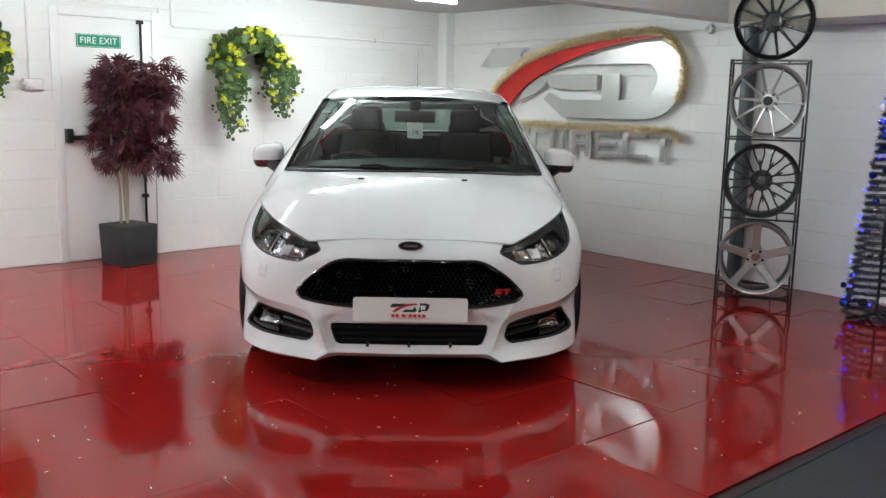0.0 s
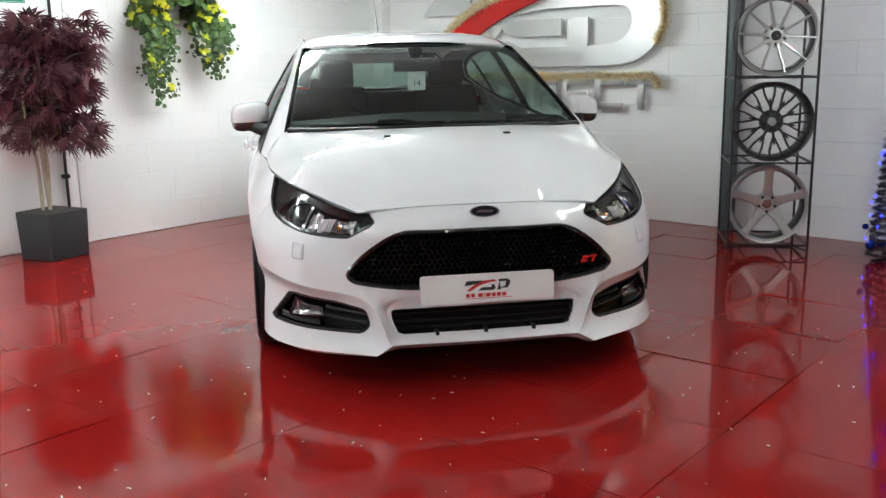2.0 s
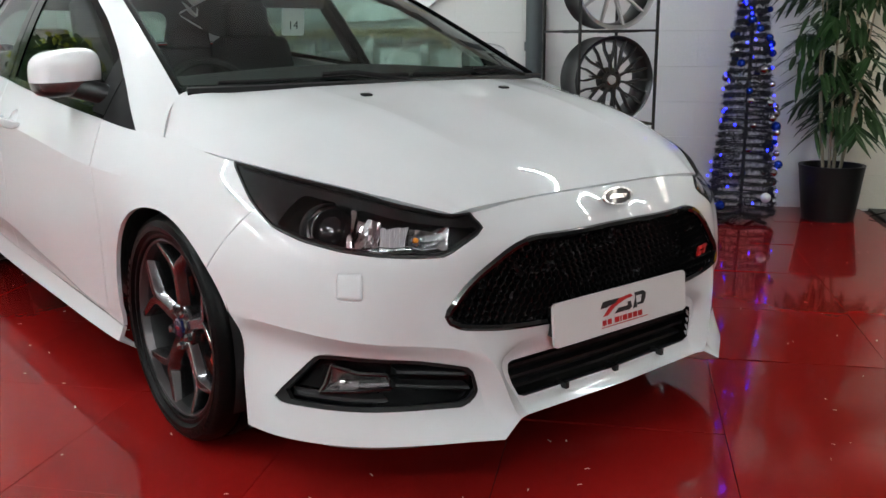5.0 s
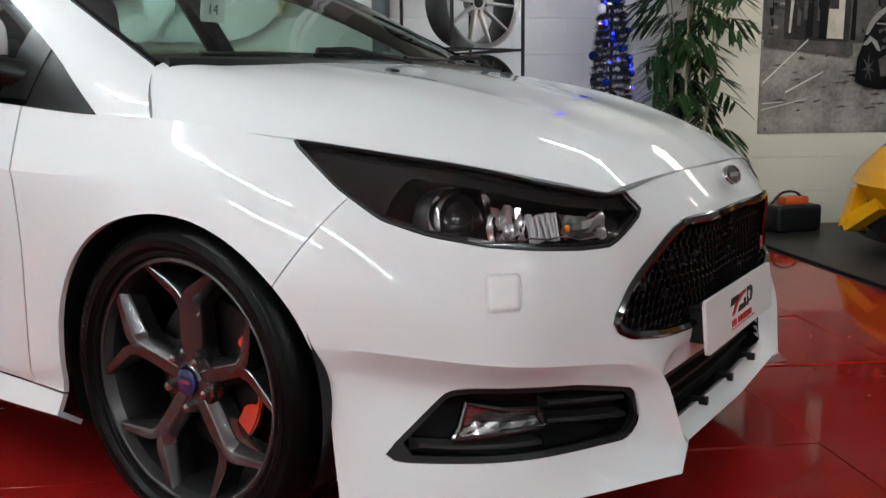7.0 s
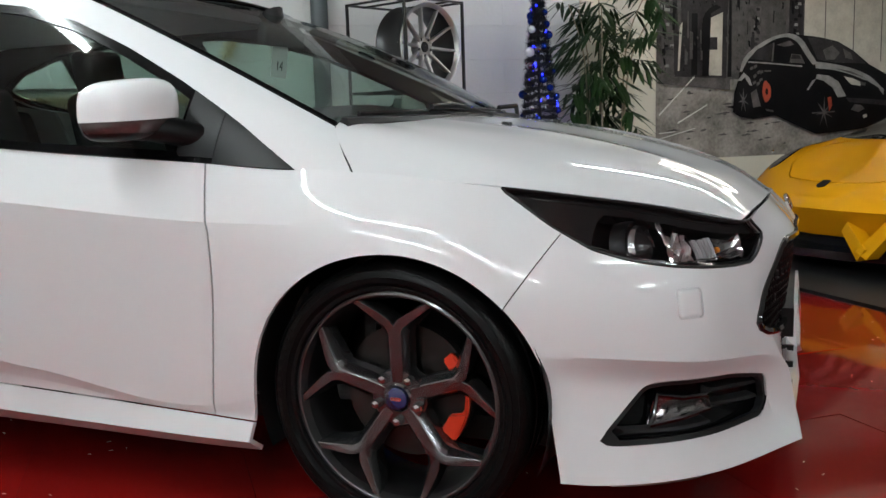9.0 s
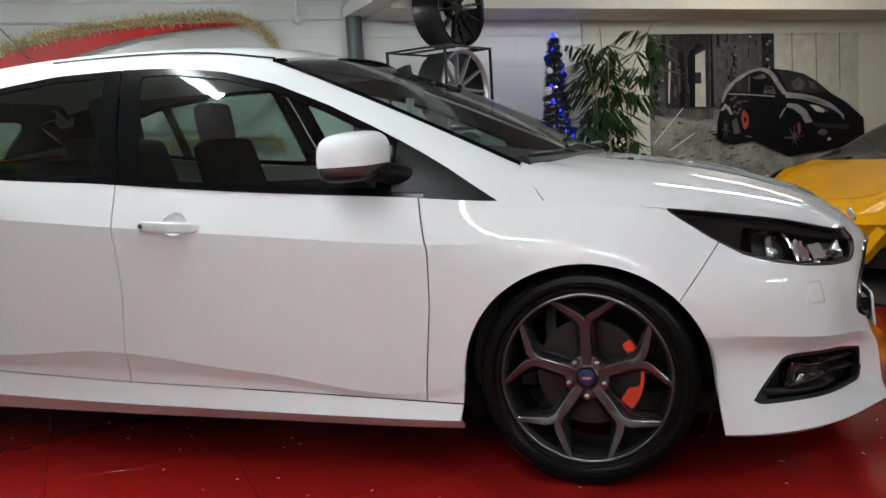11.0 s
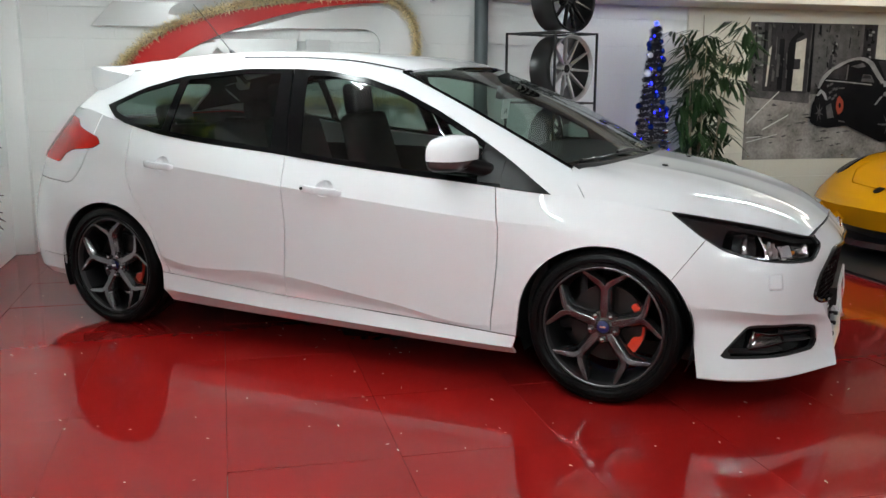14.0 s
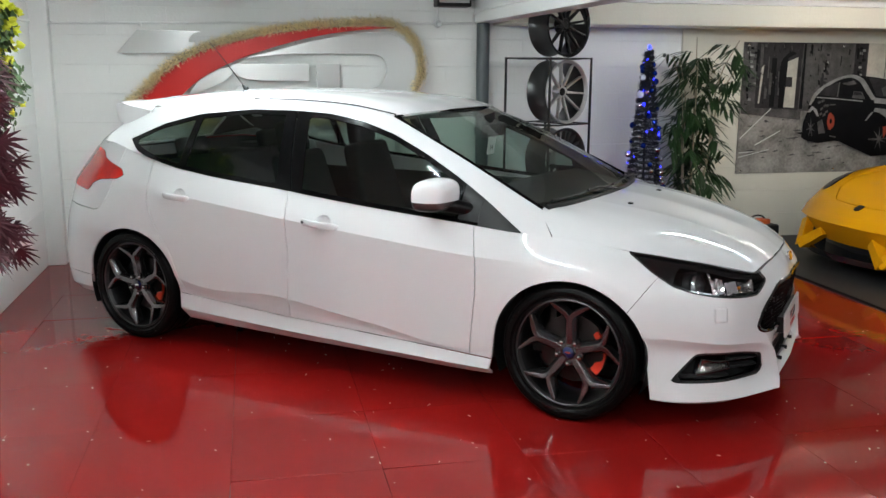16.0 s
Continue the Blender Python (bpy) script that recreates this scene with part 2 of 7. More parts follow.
def glass(name, tint, gloss_rough=0.0, base=0.07, most=0.62):
    """A thin pane: tinted see-through, with mirror gloss that grows towards grazing angles."""
    m = bpy.data.materials.new(name)
    m.use_nodes = True
    N, L = m.node_tree.nodes, m.node_tree.links
    out = N["Material Output"]
    N.remove(N["Principled BSDF"])
    t, g, w, mx = N.new("ShaderNodeBsdfTransparent"), N.new("ShaderNodeBsdfGlossy"), N.new("ShaderNodeLayerWeight"), N.new("ShaderNodeMixShader")
    t.inputs[0].default_value = (*tint, 1)
    g.inputs["Roughness"].default_value = gloss_rough
    w.inputs["Blend"].default_value = 0.5
    p, k = N.new("ShaderNodeMath"), N.new("ShaderNodeMath")
    p.operation, k.operation = "POWER", "MULTIPLY_ADD"
    p.inputs[1].default_value = 5.0
    k.inputs[1].default_value, k.inputs[2].default_value = most - base, base
    L.new(w.outputs["Facing"], p.inputs[0])
    L.new(p.outputs[0], k.inputs[0])
    L.new(k.outputs[0], mx.inputs[0])
    L.new(t.outputs[0], mx.inputs[1])
    L.new(g.outputs[0], mx.inputs[2])
    L.new(mx.outputs[0], out.inputs[0])
    return m


def glow(name, colour, strength):
    m = bpy.data.materials.new(name)
    m.use_nodes = True
    b = m.node_tree.nodes["Principled BSDF"]
    b.inputs["Base Color"].default_value = (*colour, 1)
    b.inputs["Emission Color"].default_value = (*colour, 1)
    b.inputs["Emission Strength"].default_value = strength
    return m


WALL = make("painted_block", (0.81, 0.81, 0.79), 0.5, vary=0.02, scale=2.5, fine=60, bump=0.25, rand=0.012, bump_scale=45)
MORTAR = make("painted_joint", (0.74, 0.74, 0.725), 0.6, vary=0.03, scale=3, bump=0.2)
CREAM = make("cream_paint", (0.69, 0.665, 0.58), 0.5, vary=0.02, scale=2.5, bump=0.2, rand=0.01, bump_scale=45)
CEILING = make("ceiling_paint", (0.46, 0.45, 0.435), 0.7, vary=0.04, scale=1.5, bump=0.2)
RED = make("red_floor_paint", (0.215, 0.008, 0.007), 0.065, vary=0.08, scale=1.6, fine=25, bump=0.03, rough_vary=0.05, rand=0.05, bump_scale=7, spec=0.22, dirt=(0.20, 0.03, 0.025), dirt_at=0.58)
JOINT = make("dark_joint", (0.035, 0.008, 0.007), 0.6)
BLACK_FLOOR = make("black_floor", (0.013, 0.0135, 0.014), 0.45, vary=0.15, scale=3, bump=0.15, bump_scale=60)
PAINT = make("white_car_paint", (0.715, 0.72, 0.732), 0.6, vary=0.004, scale=3, coat=1.0, rough_vary=0.01, spec=0.1)
YELLOW = make("yellow_car_paint", (0.70, 0.315, 0.003), 0.6, vary=0.01, coat=0.8, rough_vary=0.02, spec=0.05)
GLOSS_BLACK = make("gloss_black_plastic", (0.008, 0.008, 0.009), 0.08, vary=0.1, coat=0.5, rough_vary=0.01)
BLACK = make("black_plastic", (0.009, 0.009, 0.0095), 0.42, spec=0.3, vary=0.12, scale=15, fine=300, bump=0.08)
CABIN = make("cabin_trim", (0.0065, 0.0068, 0.007), 0.65, vary=0.1, scale=20, bump=0.1)
SEAT = make("seat_cloth", (0.006, 0.006, 0.0065), 0.8, vary=0.15, scale=30, fine=400, bump=0.2)
LINING = make("roof_lining", (0.42, 0.42, 0.40), 0.85, vary=0.08, scale=30, bump=0.1)
RUBBER = make("tyre_rubber", (0.0032, 0.0032, 0.0033), 0.30, spec=0.09, vary=0.2, scale=9, fine=150, bump=0.12)
RIM = make("anthracite_alloy", (0.110, 0.106, 0.109), 0.20, metal=0.9, vary=0.05, coat=0.5, rough_vary=0.03)
SILVER = make("silver_alloy", (0.50, 0.495, 0.485), 0.32, metal=0.75, vary=0.05, rough_vary=0.04)
SMOKE = make("smoked_alloy", (0.055, 0.055, 0.056), 0.33, metal=0.7, vary=0.08, rough_vary=0.05)
BLACK_ALLOY = make("black_alloy", (0.008, 0.008, 0.0085), 0.28, metal=0.2, vary=0.08, coat=0.15, spec=0.3)
STEEL = make("brake_steel", (0.036, 0.033, 0.032), 0.38, metal=0.9, vary=0.12, scale=40)
CHROME = make("chrome", (0.72, 0.72, 0.73), 0.08, metal=1.0, vary=0.02)
CALIPER = make("red_caliper", (0.55, 0.032, 0.009), 0.35, vary=0.06, coat=0.4)
TRIM_BLACK = make("black_window_trim", (0.0025, 0.0025, 0.0028), 0.13, vary=0.1, spec=0.10, rough_vary=0.02)
SMOKED = make("smoked_grey_plastic", (0.010, 0.0095, 0.0098), 0.07, vary=0.1, scale=20, spec=0.4, rough_vary=0.02)
MESH_BLACK = make("grille_mesh_black", (0.006, 0.006, 0.0062), 0.26, vary=0.1, scale=20, spec=0.40)
GRILLE_BLACK = make("grille_black", (0.004, 0.004, 0.0042), 0.35, vary=0.1, scale=20, spec=0.15)
DIM_CHROME = make("dim_reflector", (0.34, 0.33, 0.33), 0.16, metal=0.95, vary=0.1, scale=60)
RIM_LIP_MAT = make("dark_alloy_lip", (0.075, 0.070, 0.072), 0.34, metal=0.8, vary=0.06, coat=0.2)
# Darker copy of the wheel alloy; shade inside the barrel is in its colour.
RIM_SHADE = make("shaded_alloy_barrel", (0.020, 0.019, 0.020), 0.4, metal=0.6, vary=0.1)
REPEATER = make("repeater_lens", (0.10, 0.075, 0.075), 0.22, metal=0.6, vary=0.3, scale=60, coat=0.1)
PALE_LAMP = make("pale_lamp_reflector", (0.46, 0.44, 0.45), 0.38, metal=0.5, vary=0.05, scale=40)
GLASS = glass("car_glass", (0.62, 0.74, 0.68), base=0.040)
PRIVACY = glass("tinted_glass", (0.35, 0.44, 0.40), base=0.045)
SCREEN_GLASS = glass("windscreen_glass", (0.60, 0.74, 0.68), base=0.055, most=0.95)
LENS = glass("lamp_lens", (0.93, 0.93, 0.94), base=0.028)
RED_LENS = make("red_lens", (0.50, 0.013, 0.006), 0.12, vary=0.3, scale=18, coat=0.12, spec=0.15)
AMBER = make("amber_lens", (0.75, 0.22, 0.02), 0.2)
PLATE = make("plate_white", (0.80, 0.80, 0.79), 0.3, vary=0.01)
INK = make("black_print", (0.02, 0.02, 0.022), 0.4)
RED_INK = make("red_print", (0.55, 0.02, 0.02), 0.4)
BADGE = make("badge_enamel", (0.004, 0.006, 0.016), 0.2, coat=0.6)
CAP_BLUE = make("blue_cap_enamel", (0.006, 0.01, 0.055), 0.25, coat=0.5)
BRUSHED = make("brushed_steel", (0.55, 0.55, 0.54), 0.36, metal=0.95, vary=0.04, scale=2, fine=180, rough_vary=0.06)
SIGN_RED = make("sign_red", (0.48, 0.012, 0.009), 0.4, vary=0.02, spec=0.3)
SIGN_EDGE = make("sign_edge", (0.55, 0.55, 0.54), 0.5)
TINSEL = make("gold_tinsel", (0.86, 0.73, 0.48), 0.28, metal=0.6, vary=0.9, scale=90, rand=0.1)
GREEN_SIGN = make("green_sign", (0.0, 0.24, 0.13), 0.4, vary=0.03)
WHITE_PLASTIC = make("white_plastic", (0.78, 0.78, 0.77), 0.35, vary=0.02)
DOOR_PAINT = make("door_paint", (0.79, 0.785, 0.775), 0.4, vary=0.02, scale=3, bump=0.05)
PIPE_GREY = make("grey_pipe", (0.075, 0.09, 0.095), 0.4, vary=0.08)
SLATE = make("slate_planter", (0.020, 0.020, 0.022), 0.7, vary=0.35, scale=12, fine=80, bump=0.5)
SOIL = make("dark_soil", (0.03, 0.022, 0.016), 0.9, vary=0.4, scale=40, bump=0.8)
LEAF_RED = make("maroon_leaf", (0.060, 0.008, 0.015), 0.5, vary=0.35, scale=9, rand=0.2)
STEM = make("pale_stem", (0.30, 0.26, 0.19), 0.7, vary=0.2, scale=20, bump=0.3)
BAMBOO_LEAF = make("bamboo_leaf", (0.015, 0.043, 0.010), 0.45, vary=0.5, scale=8)
LEAF = make("green_leaf", (0.024, 0.064, 0.013), 0.5, vary=0.4, scale=10)
IVY = make("ivy_leaf", (0.046, 0.088, 0.020), 0.5, vary=0.7, scale=12)
FLOWER = make("yellow_flower", (0.66, 0.66, 0.05), 0.6, vary=0.15, scale=40)
FIR = make("black_tinsel_branch", (0.006, 0.006, 0.007), 0.5, vary=0.2)
BAUBLE_W = make("white_bauble", (0.80, 0.80, 0.82), 0.25)
BAUBLE_S = make("silver_bauble", (0.65, 0.65, 0.66), 0.12, metal=1.0)
BAUBLE_B = make("blue_bauble", (0.01, 0.04, 0.35), 0.12, metal=0.6)
BLUE_LED = glow("blue_led", (0.004, 0.007, 1.0), 26)
TUBE_GLOW = glow("tube_glow", (0.885, 0.985, 1.0), 122)
# Weaker, warmer tube glow, set so the room's east end is lit less.
TUBE_DIM = glow("tube_glow_dim", (1.0, 0.95, 0.86), 22)
BARE_STEEL = make("black_rack_steel", (0.012, 0.012, 0.012), 0.4, vary=0.1)

# ---- room ----
def room_box(name, u0, u1, v0, v1, z0, z1, mat, kind="structure", label="", bevel=0.0, parent=None):
    ob = box(name, u0, u1, v0, v1, z0, z1, mat, parent=parent, bevel=bevel, label=label)
    if parent is None:
        ob.matrix_world = ROOM
        ob["kind"] = kind
    return ob


concrete = room_box("floor", U_BACK - 0.2, U_WALL + 0.2, V_BACK - 0.2, V_WALL + 0.2, -0.20, -0.012, JOINT, label="red painted showroom floor of square boards")
room_box("floor_black", U_BACK, U_WALL, V_BACK, V_EDGE - 0.02, -0.012, 0.004, BLACK_FLOOR, label="black floor beyond the red boards")
room_box("trim", U_BACK, U_WALL, V_EDGE - 0.02, V_EDGE, -0.012, 0.006, BLACK, label="dark edge strip of the red floor")

wall_left = room_box("wall_west", U_BACK - 0.2, U_WALL + 0.2, V_WALL + 0.004, V_WALL + 0.22, -0.012, CEIL + 0.1, MORTAR, label="white painted block wall")
wall_sign = room_box("wall_north", U_WALL + 0.004, U_WALL + 0.22, V_BACK, V_WALL + 0.004, -0.012, CEIL + 0.1, MORTAR, label="white painted block wall with the steel sign")
room_box("wall_east", U_BACK - 0.2, U_WALL + 0.2, V_BACK - 0.2, V_BACK, -0.012, CEIL + 0.1, WALL, label="plain white wall")
room_box("wall_south", U_BACK - 0.2, U_BACK, V_BACK, V_WALL + 0.004, -0.012, CEIL + 0.1, WALL, label="plain white wall")
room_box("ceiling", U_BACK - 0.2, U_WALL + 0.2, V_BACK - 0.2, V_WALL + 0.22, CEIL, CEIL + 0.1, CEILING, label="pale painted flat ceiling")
room_box("beam", U_BACK, U_WALL, V_BEAM - 0.16, V_BEAM, 1.93, CEIL, WALL, label="white painted ceiling beam", bevel=0.006)
room_box("bulkhead", 1.86, U_WALL, V_BACK, V_BEAM - 0.162, 1.91, CEIL, CREAM, label="cream boxed bulkhead under the ceiling", bevel=0.006)
room_box("corner_boxing", U_WALL - 0.11, U_WALL, V_WALL - 0.14, V_WALL, 0.0, CEIL, WALL, label="white boxed pipe in the wall corner", bevel=0.008)

room_box("trim_bulkhead", 1.80, 1.858, V_BACK, V_BEAM - .17, 2.083, 2.13, WHITE_PLASTIC, label="white cable trunking along the bulkhead")

for tu, tv, tt, full in TUBES:
    fitting = empty("ceiling_light", "white fluorescent batten with twin lit tubes" if full == 2 else "white fluorescent batten with one lit tube, in a set partly added as fill", "lamp", ROOM @ pose(tu, tv, CEIL, 0, 0, tt), group="ceiling lights")
    h = TUBE_LENGTH / 2
    box("body", -h - .03, h + .03, -.030, .030, -.036, -.001, WHITE_PLASTIC, fitting, .006)
    for e in (-h - .02, h):
        box("lamp_holder", e, e + .02, -.014 * (full + 1), .014 * (full + 1), TUBE_Z - CEIL - .022, -.034, WHITE_PLASTIC, fitting, .004)
    V, F = lathe([(-h, .001), (-h, .013), (h, .013), (h, .001)], 14)
    for side in ((-.022, .022) if full == 2 else (0,)):
        obj("tube", V, F, TUBE_GLOW if full else TUBE_DIM, fitting, m=pose(0, side, TUBE_Z - CEIL))

# ---- white hatchback ----
WHEEL_Y, HUB_X, HUB_Z = 1.324, 0.862, 0.318
ARCH = 0.347
car = empty("hatchback_car", "clean white five-door hatchback parked on the red floor", "car")

# Lines that run round one half of the body, from the middle of the nose to the middle of the tail.
LINES = [
    [(0, -2.115, 0.166), (0.335, -2.105, 0.166), (0.372, -2.115, 0.162), (0.425, -2.135, 0.148), (0.66, -1.985, 0.14), (0.775, -1.83, 0.142), (0.812, -1.68, 0.146), (0.82, -1.324, 0.165), (0.835, -0.93, 0.15), (0.84, -0.3, 0.155), (0.84, 0.25, 0.16), (0.83, 0.93, 0.17), (0.8, 1.324, 0.18), (0.815, 1.72, 0.222), (0.735, 1.94, 0.215), (0, 2.08, 0.22)],
    [(0, -2.176, 0.197), (0.335, -2.166, 0.198), (0.366, -2.174, 0.199), (0.427, -2.184, 0.166), (0.685, -2.005, 0.16), (0.805, -1.835, 0.158), (0.848, -1.69, 0.162), (0.87, -1.324, 0.19), (0.893, -0.93, 0.19), (0.897, -0.3, 0.2), (0.895, 0.25, 0.212), (0.885, 0.92, 0.235), (0.865, 1.324, 0.25), (0.845, 1.72, 0.262), (0.765, 1.96, 0.255), (0, 2.12, 0.28)],
    [(0, -2.146, 0.226), (0.34, -2.136, 0.227), (0.384, -2.168, 0.228), (0.43, -2.12, 0.222), (0.69, -1.975, 0.224), (0.807, -1.795, 0.232), (0.852, -1.64, 0.25), (0.875, -1.324, 0.25), (0.876, -0.9, 0.24), (0.876, -0.3, 0.262), (0.876, 0.25, 0.28), (0.872, 0.9, 0.315), (0.865, 1.324, 0.34), (0.847, 1.74, 0.34), (0.768, 1.98, 0.34), (0, 2.15, 0.36)],
    [(0, -2.128, 0.335), (0.375, -2.118, 0.334), (0.424, -2.15, 0.335), (0.455, -2.1, 0.332), (0.683, -1.938, 0.356), (0.79, -1.778, 0.374), (0.862, -1.6, 0.388), (0.893, -1.324, 0.4), (0.876, -0.9, 0.258), (0.878, -0.3, 0.29), (0.88, 0.25, 0.325), (0.876, 0.9, 0.35), (0.885, 1.324, 0.46), (0.862, 1.75, 0.46), (0.762, 2, 0.46), (0, 2.17, 0.46)],
    [(0, -2.14, 0.375), (0.3, -2.13, 0.378), (0.452, -2.132, 0.374), (0.51, -2.092, 0.386), (0.705, -1.968, 0.412), (0.815, -1.79, 0.435), (0.872, -1.6, 0.447), (0.905, -1.324, 0.48), (0.882, -0.9, 0.282), (0.895, -0.3, 0.325), (0.899, 0.25, 0.388), (0.893, 0.9, 0.395), (0.895, 1.324, 0.56), (0.862, 1.75, 0.56), (0.748, 2, 0.56), (0, 2.18, 0.56)],
    [(0, -2.147, 0.5), (0.3, -2.132, 0.5), (0.5, -2.084, 0.51), (0.567, -2.05, 0.515), (0.7, -1.952, 0.53), (0.815, -1.775, 0.56), (0.875, -1.58, 0.58), (0.905, -1.324, 0.6), (0.898, -0.9, 0.6), (0.902, -0.3, 0.62), (0.902, 0.25, 0.64), (0.892, 0.9, 0.67), (0.89, 1.324, 0.69), (0.856, 1.75, 0.68), (0.735, 1.985, 0.68), (0, 2.18, 0.68)],
    [(0, -2.155, 0.625), (0.3, -2.135, 0.62), (0.48, -2.082, 0.605), (0.546, -2.04, 0.611), (0.68, -1.925, 0.635), (0.785, -1.74, 0.672), (0.842, -1.56, 0.7), (0.88, -1.324, 0.715), (0.904, -0.9, 0.722), (0.909, -0.3, 0.765), (0.904, 0.25, 0.81), (0.872, 0.9, 0.865), (0.84, 1.324, 0.895), (0.8, 1.7, 0.89), (0.66, 1.98, 0.88), (0, 2.13, 0.88)],
    [(0, -2.092, 0.712), (0.3, -2.075, 0.705), (0.47, -2.045, 0.688), (0.523, -1.997, 0.7), (0.625, -1.86, 0.738), (0.722, -1.68, 0.772), (0.778, -1.53, 0.795), (0.8024, -1.324, 0.822), (0.842, -0.95, 0.85), (0.8434, -0.3, 0.895), (0.8346, 0.25, 0.945), (0.811, 0.9, 1), (0.7631, 1.324, 1.07), (0.7043, 1.62, 1.13), (0.56, 1.86, 1.1), (0, 2, 1.05)],
]
SHARP = ((0, 1), (1, 1), (2, 1), (3, 1), (4, .6))
SHELL = loft(LINES, 330, 7, breaks=(1, 4), corners=(1, 2, 3), cornered=SHARP)
crease = loft(LINES, 330, 7, breaks=(1, 2, 3, 4, 6), corners=(1, 2, 3), cornered=SHARP)
share = np.clip((SHELL[..., 1:2] + 1.35) / .4, 0, 1) * .75
SHELL = SHELL * (1 - share) + crease * share
shell = grid(SHELL, flip=False)
NOSE = SHELL.reshape(-1, 3)
LOW = NOSE[NOSE[:, 1] < -1.55]
SIDE = NOSE[(NOSE[:, 1] > -1.9) & (NOSE[:, 1] < 1.9)]


def nose_y(x, z):
    """The body's y at a place seen from the front."""
    d = np.hypot(LOW[:, 0] - abs(x), LOW[:, 2] - z) + 1e-5
    k = np.argsort(d)[:4]
    return float((LOW[k, 1] / d[k]).sum() / (1 / d[k]).sum())


def side_x(y, z):
    """The body's x at a place seen from the side."""
    d = np.hypot(SIDE[:, 1] - y, SIDE[:, 2] - z) + 1e-5
    k = np.argsort(d)[:4]
    return float((SIDE[k, 0] / d[k]).sum() / (1 / d[k]).sum())


def wrap(V):
    """A coordinate that runs round the corner of the nose, and the height."""
    return V[:, 0] + V[:, 1] + 2.17, V[:, 2]


def rounded(points, r=0.02, n=4):
    """A polygon with rounded corners."""
    P = [Vector(p) for p in points]
    out = []
    for i, p in enumerate(P):
        a, b = P[i - 1], P[(i + 1) % len(P)]
        d0, d1 = (a - p), (b - p)
        k = min(r, d0.length * 0.45, d1.length * 0.45)
        s, e = p + d0.normalized() * k, p + d1.normalized() * k
        for j in range(n + 1):
            t = j / n
            out.append(tuple((1 - t) ** 2 * s + 2 * t * (1 - t) * p + t * t * e))
    return out


HEADLAMP = rounded([(.488, .656), (.612, .601), (.70, .600), (.82, .606), (.95, .616), (1.08, .634), (1.19, .660), (1.285, .711), (1.384, .790), (1.30, .95), (.60, .95), (.545, .690), (.520, .672)], 0.014)
FOG = rounded([(.505, .262), (.548, .231), (.72, .234), (.89, .237), (1.05, .238), (1.16, .238), (1.208, .246), (1.190, .262), (1.045, .363), (.98, .366), (.88, .361), (.70, .351), (.528, .328)], 0.016)
GRILLE = rounded([(-.33, .625), (.33, .625), (.455, .54), (.525, .462), (.505, .44), (.38, .418), (.25, .408), (-.25, .408), (-.38, .418), (-.505, .44), (-.525, .462), (-.455, .54)], 0.06)
INTAKE = rounded([(-.366, .326), (.366, .326), (.356, .278), (.334, .231), (-.334, .231), (-.356, .278)], 0.010)


def at_front(V):
    return V[:, 1] < -1.85


def cut_nose(mesh, poly):
    V = np.array(mesh[0])
    d = inside(poly, V[:, 0], V[:, 2])
    return split(mesh, np.where(at_front(V), d, np.abs(d) + 0.05))


def cut_wrap(mesh, poly):
    V = np.array(mesh[0])
    p, z = wrap(V)
    d = inside(poly, p, z)
    return split(mesh, np.where(V[:, 1] < -1.2, d, np.abs(d) + 0.05))


def arch_d(V, y0):
    """Distance to the edge of a wheel arch, which runs straight down below the hub."""
    y, z = V[:, 1] - y0, V[:, 2] - HUB_Z
    return np.where(z > 0, np.hypot(y / 1.025, z / .975), np.abs(y / 1.025) * (1 - 0.06 * np.clip(-z / 0.15, 0, 1))) - ARCH


# the shell cut along its openings and gaps
rest = shell
for y0 in (-WHEEL_Y, WHEEL_Y):
    rest = split(rest, arch_d(np.array(rest[0]), y0))[1]
lamp_face, rest = cut_wrap(rest, HEADLAMP)
fog_face, rest = cut_wrap(rest, FOG)
grille_face, rest = cut_nose(rest, GRILLE)
intake_face, rest = cut_nose(rest, INTAKE)
TAIL = rounded([(1.400, .962), (1.455, .929), (1.60, .917), (1.665, .894), (1.712, .845), (1.80, .850), (2.6, .88), (2.6, 1.06), (1.80, 1.085), (1.645, 1.072), (1.600, 1.034), (1.534, 1.012), (1.45, .986)], 0.015)
V = np.array(rest[0])
d = inside(TAIL, V[:, 1] + np.maximum(0, 0.72 - V[:, 0]), V[:, 2])
d = np.maximum(d, .42 - V[:, 0])
tail_face, rest = split(rest, np.where(V[:, 1] > 1.2, d, np.abs(d) + 0.05))

BUMPER_SEAM = [(-1.560, .40), (-1.585, .535), (-1.70, .70), (-1.75, .95)]
bumper, rest = groove(rest, lambda V: -side_of(BUMPER_SEAM, V[:, 1], V[:, 2]), 0.0012)
if np.mean([v[1] for v in bumper[0]]) > np.mean([v[1] for v in rest[0]]):
    bumper, rest = rest, bumper
SILL = [(-1.3, .225), (-.95, .236), (-.3, .262), (.25, .280), (.9, .315), (1.3, .338)]
below, upper = split(rest, np.array([v[2] for v in rest[0]]) - np.interp([v[1] for v in rest[0]], [p[0] for p in SILL], [p[1] for p in SILL]))


def by_y(mesh, y, keep):
    return split(mesh, np.array([v[1] for v in mesh[0]]) - y)[keep]


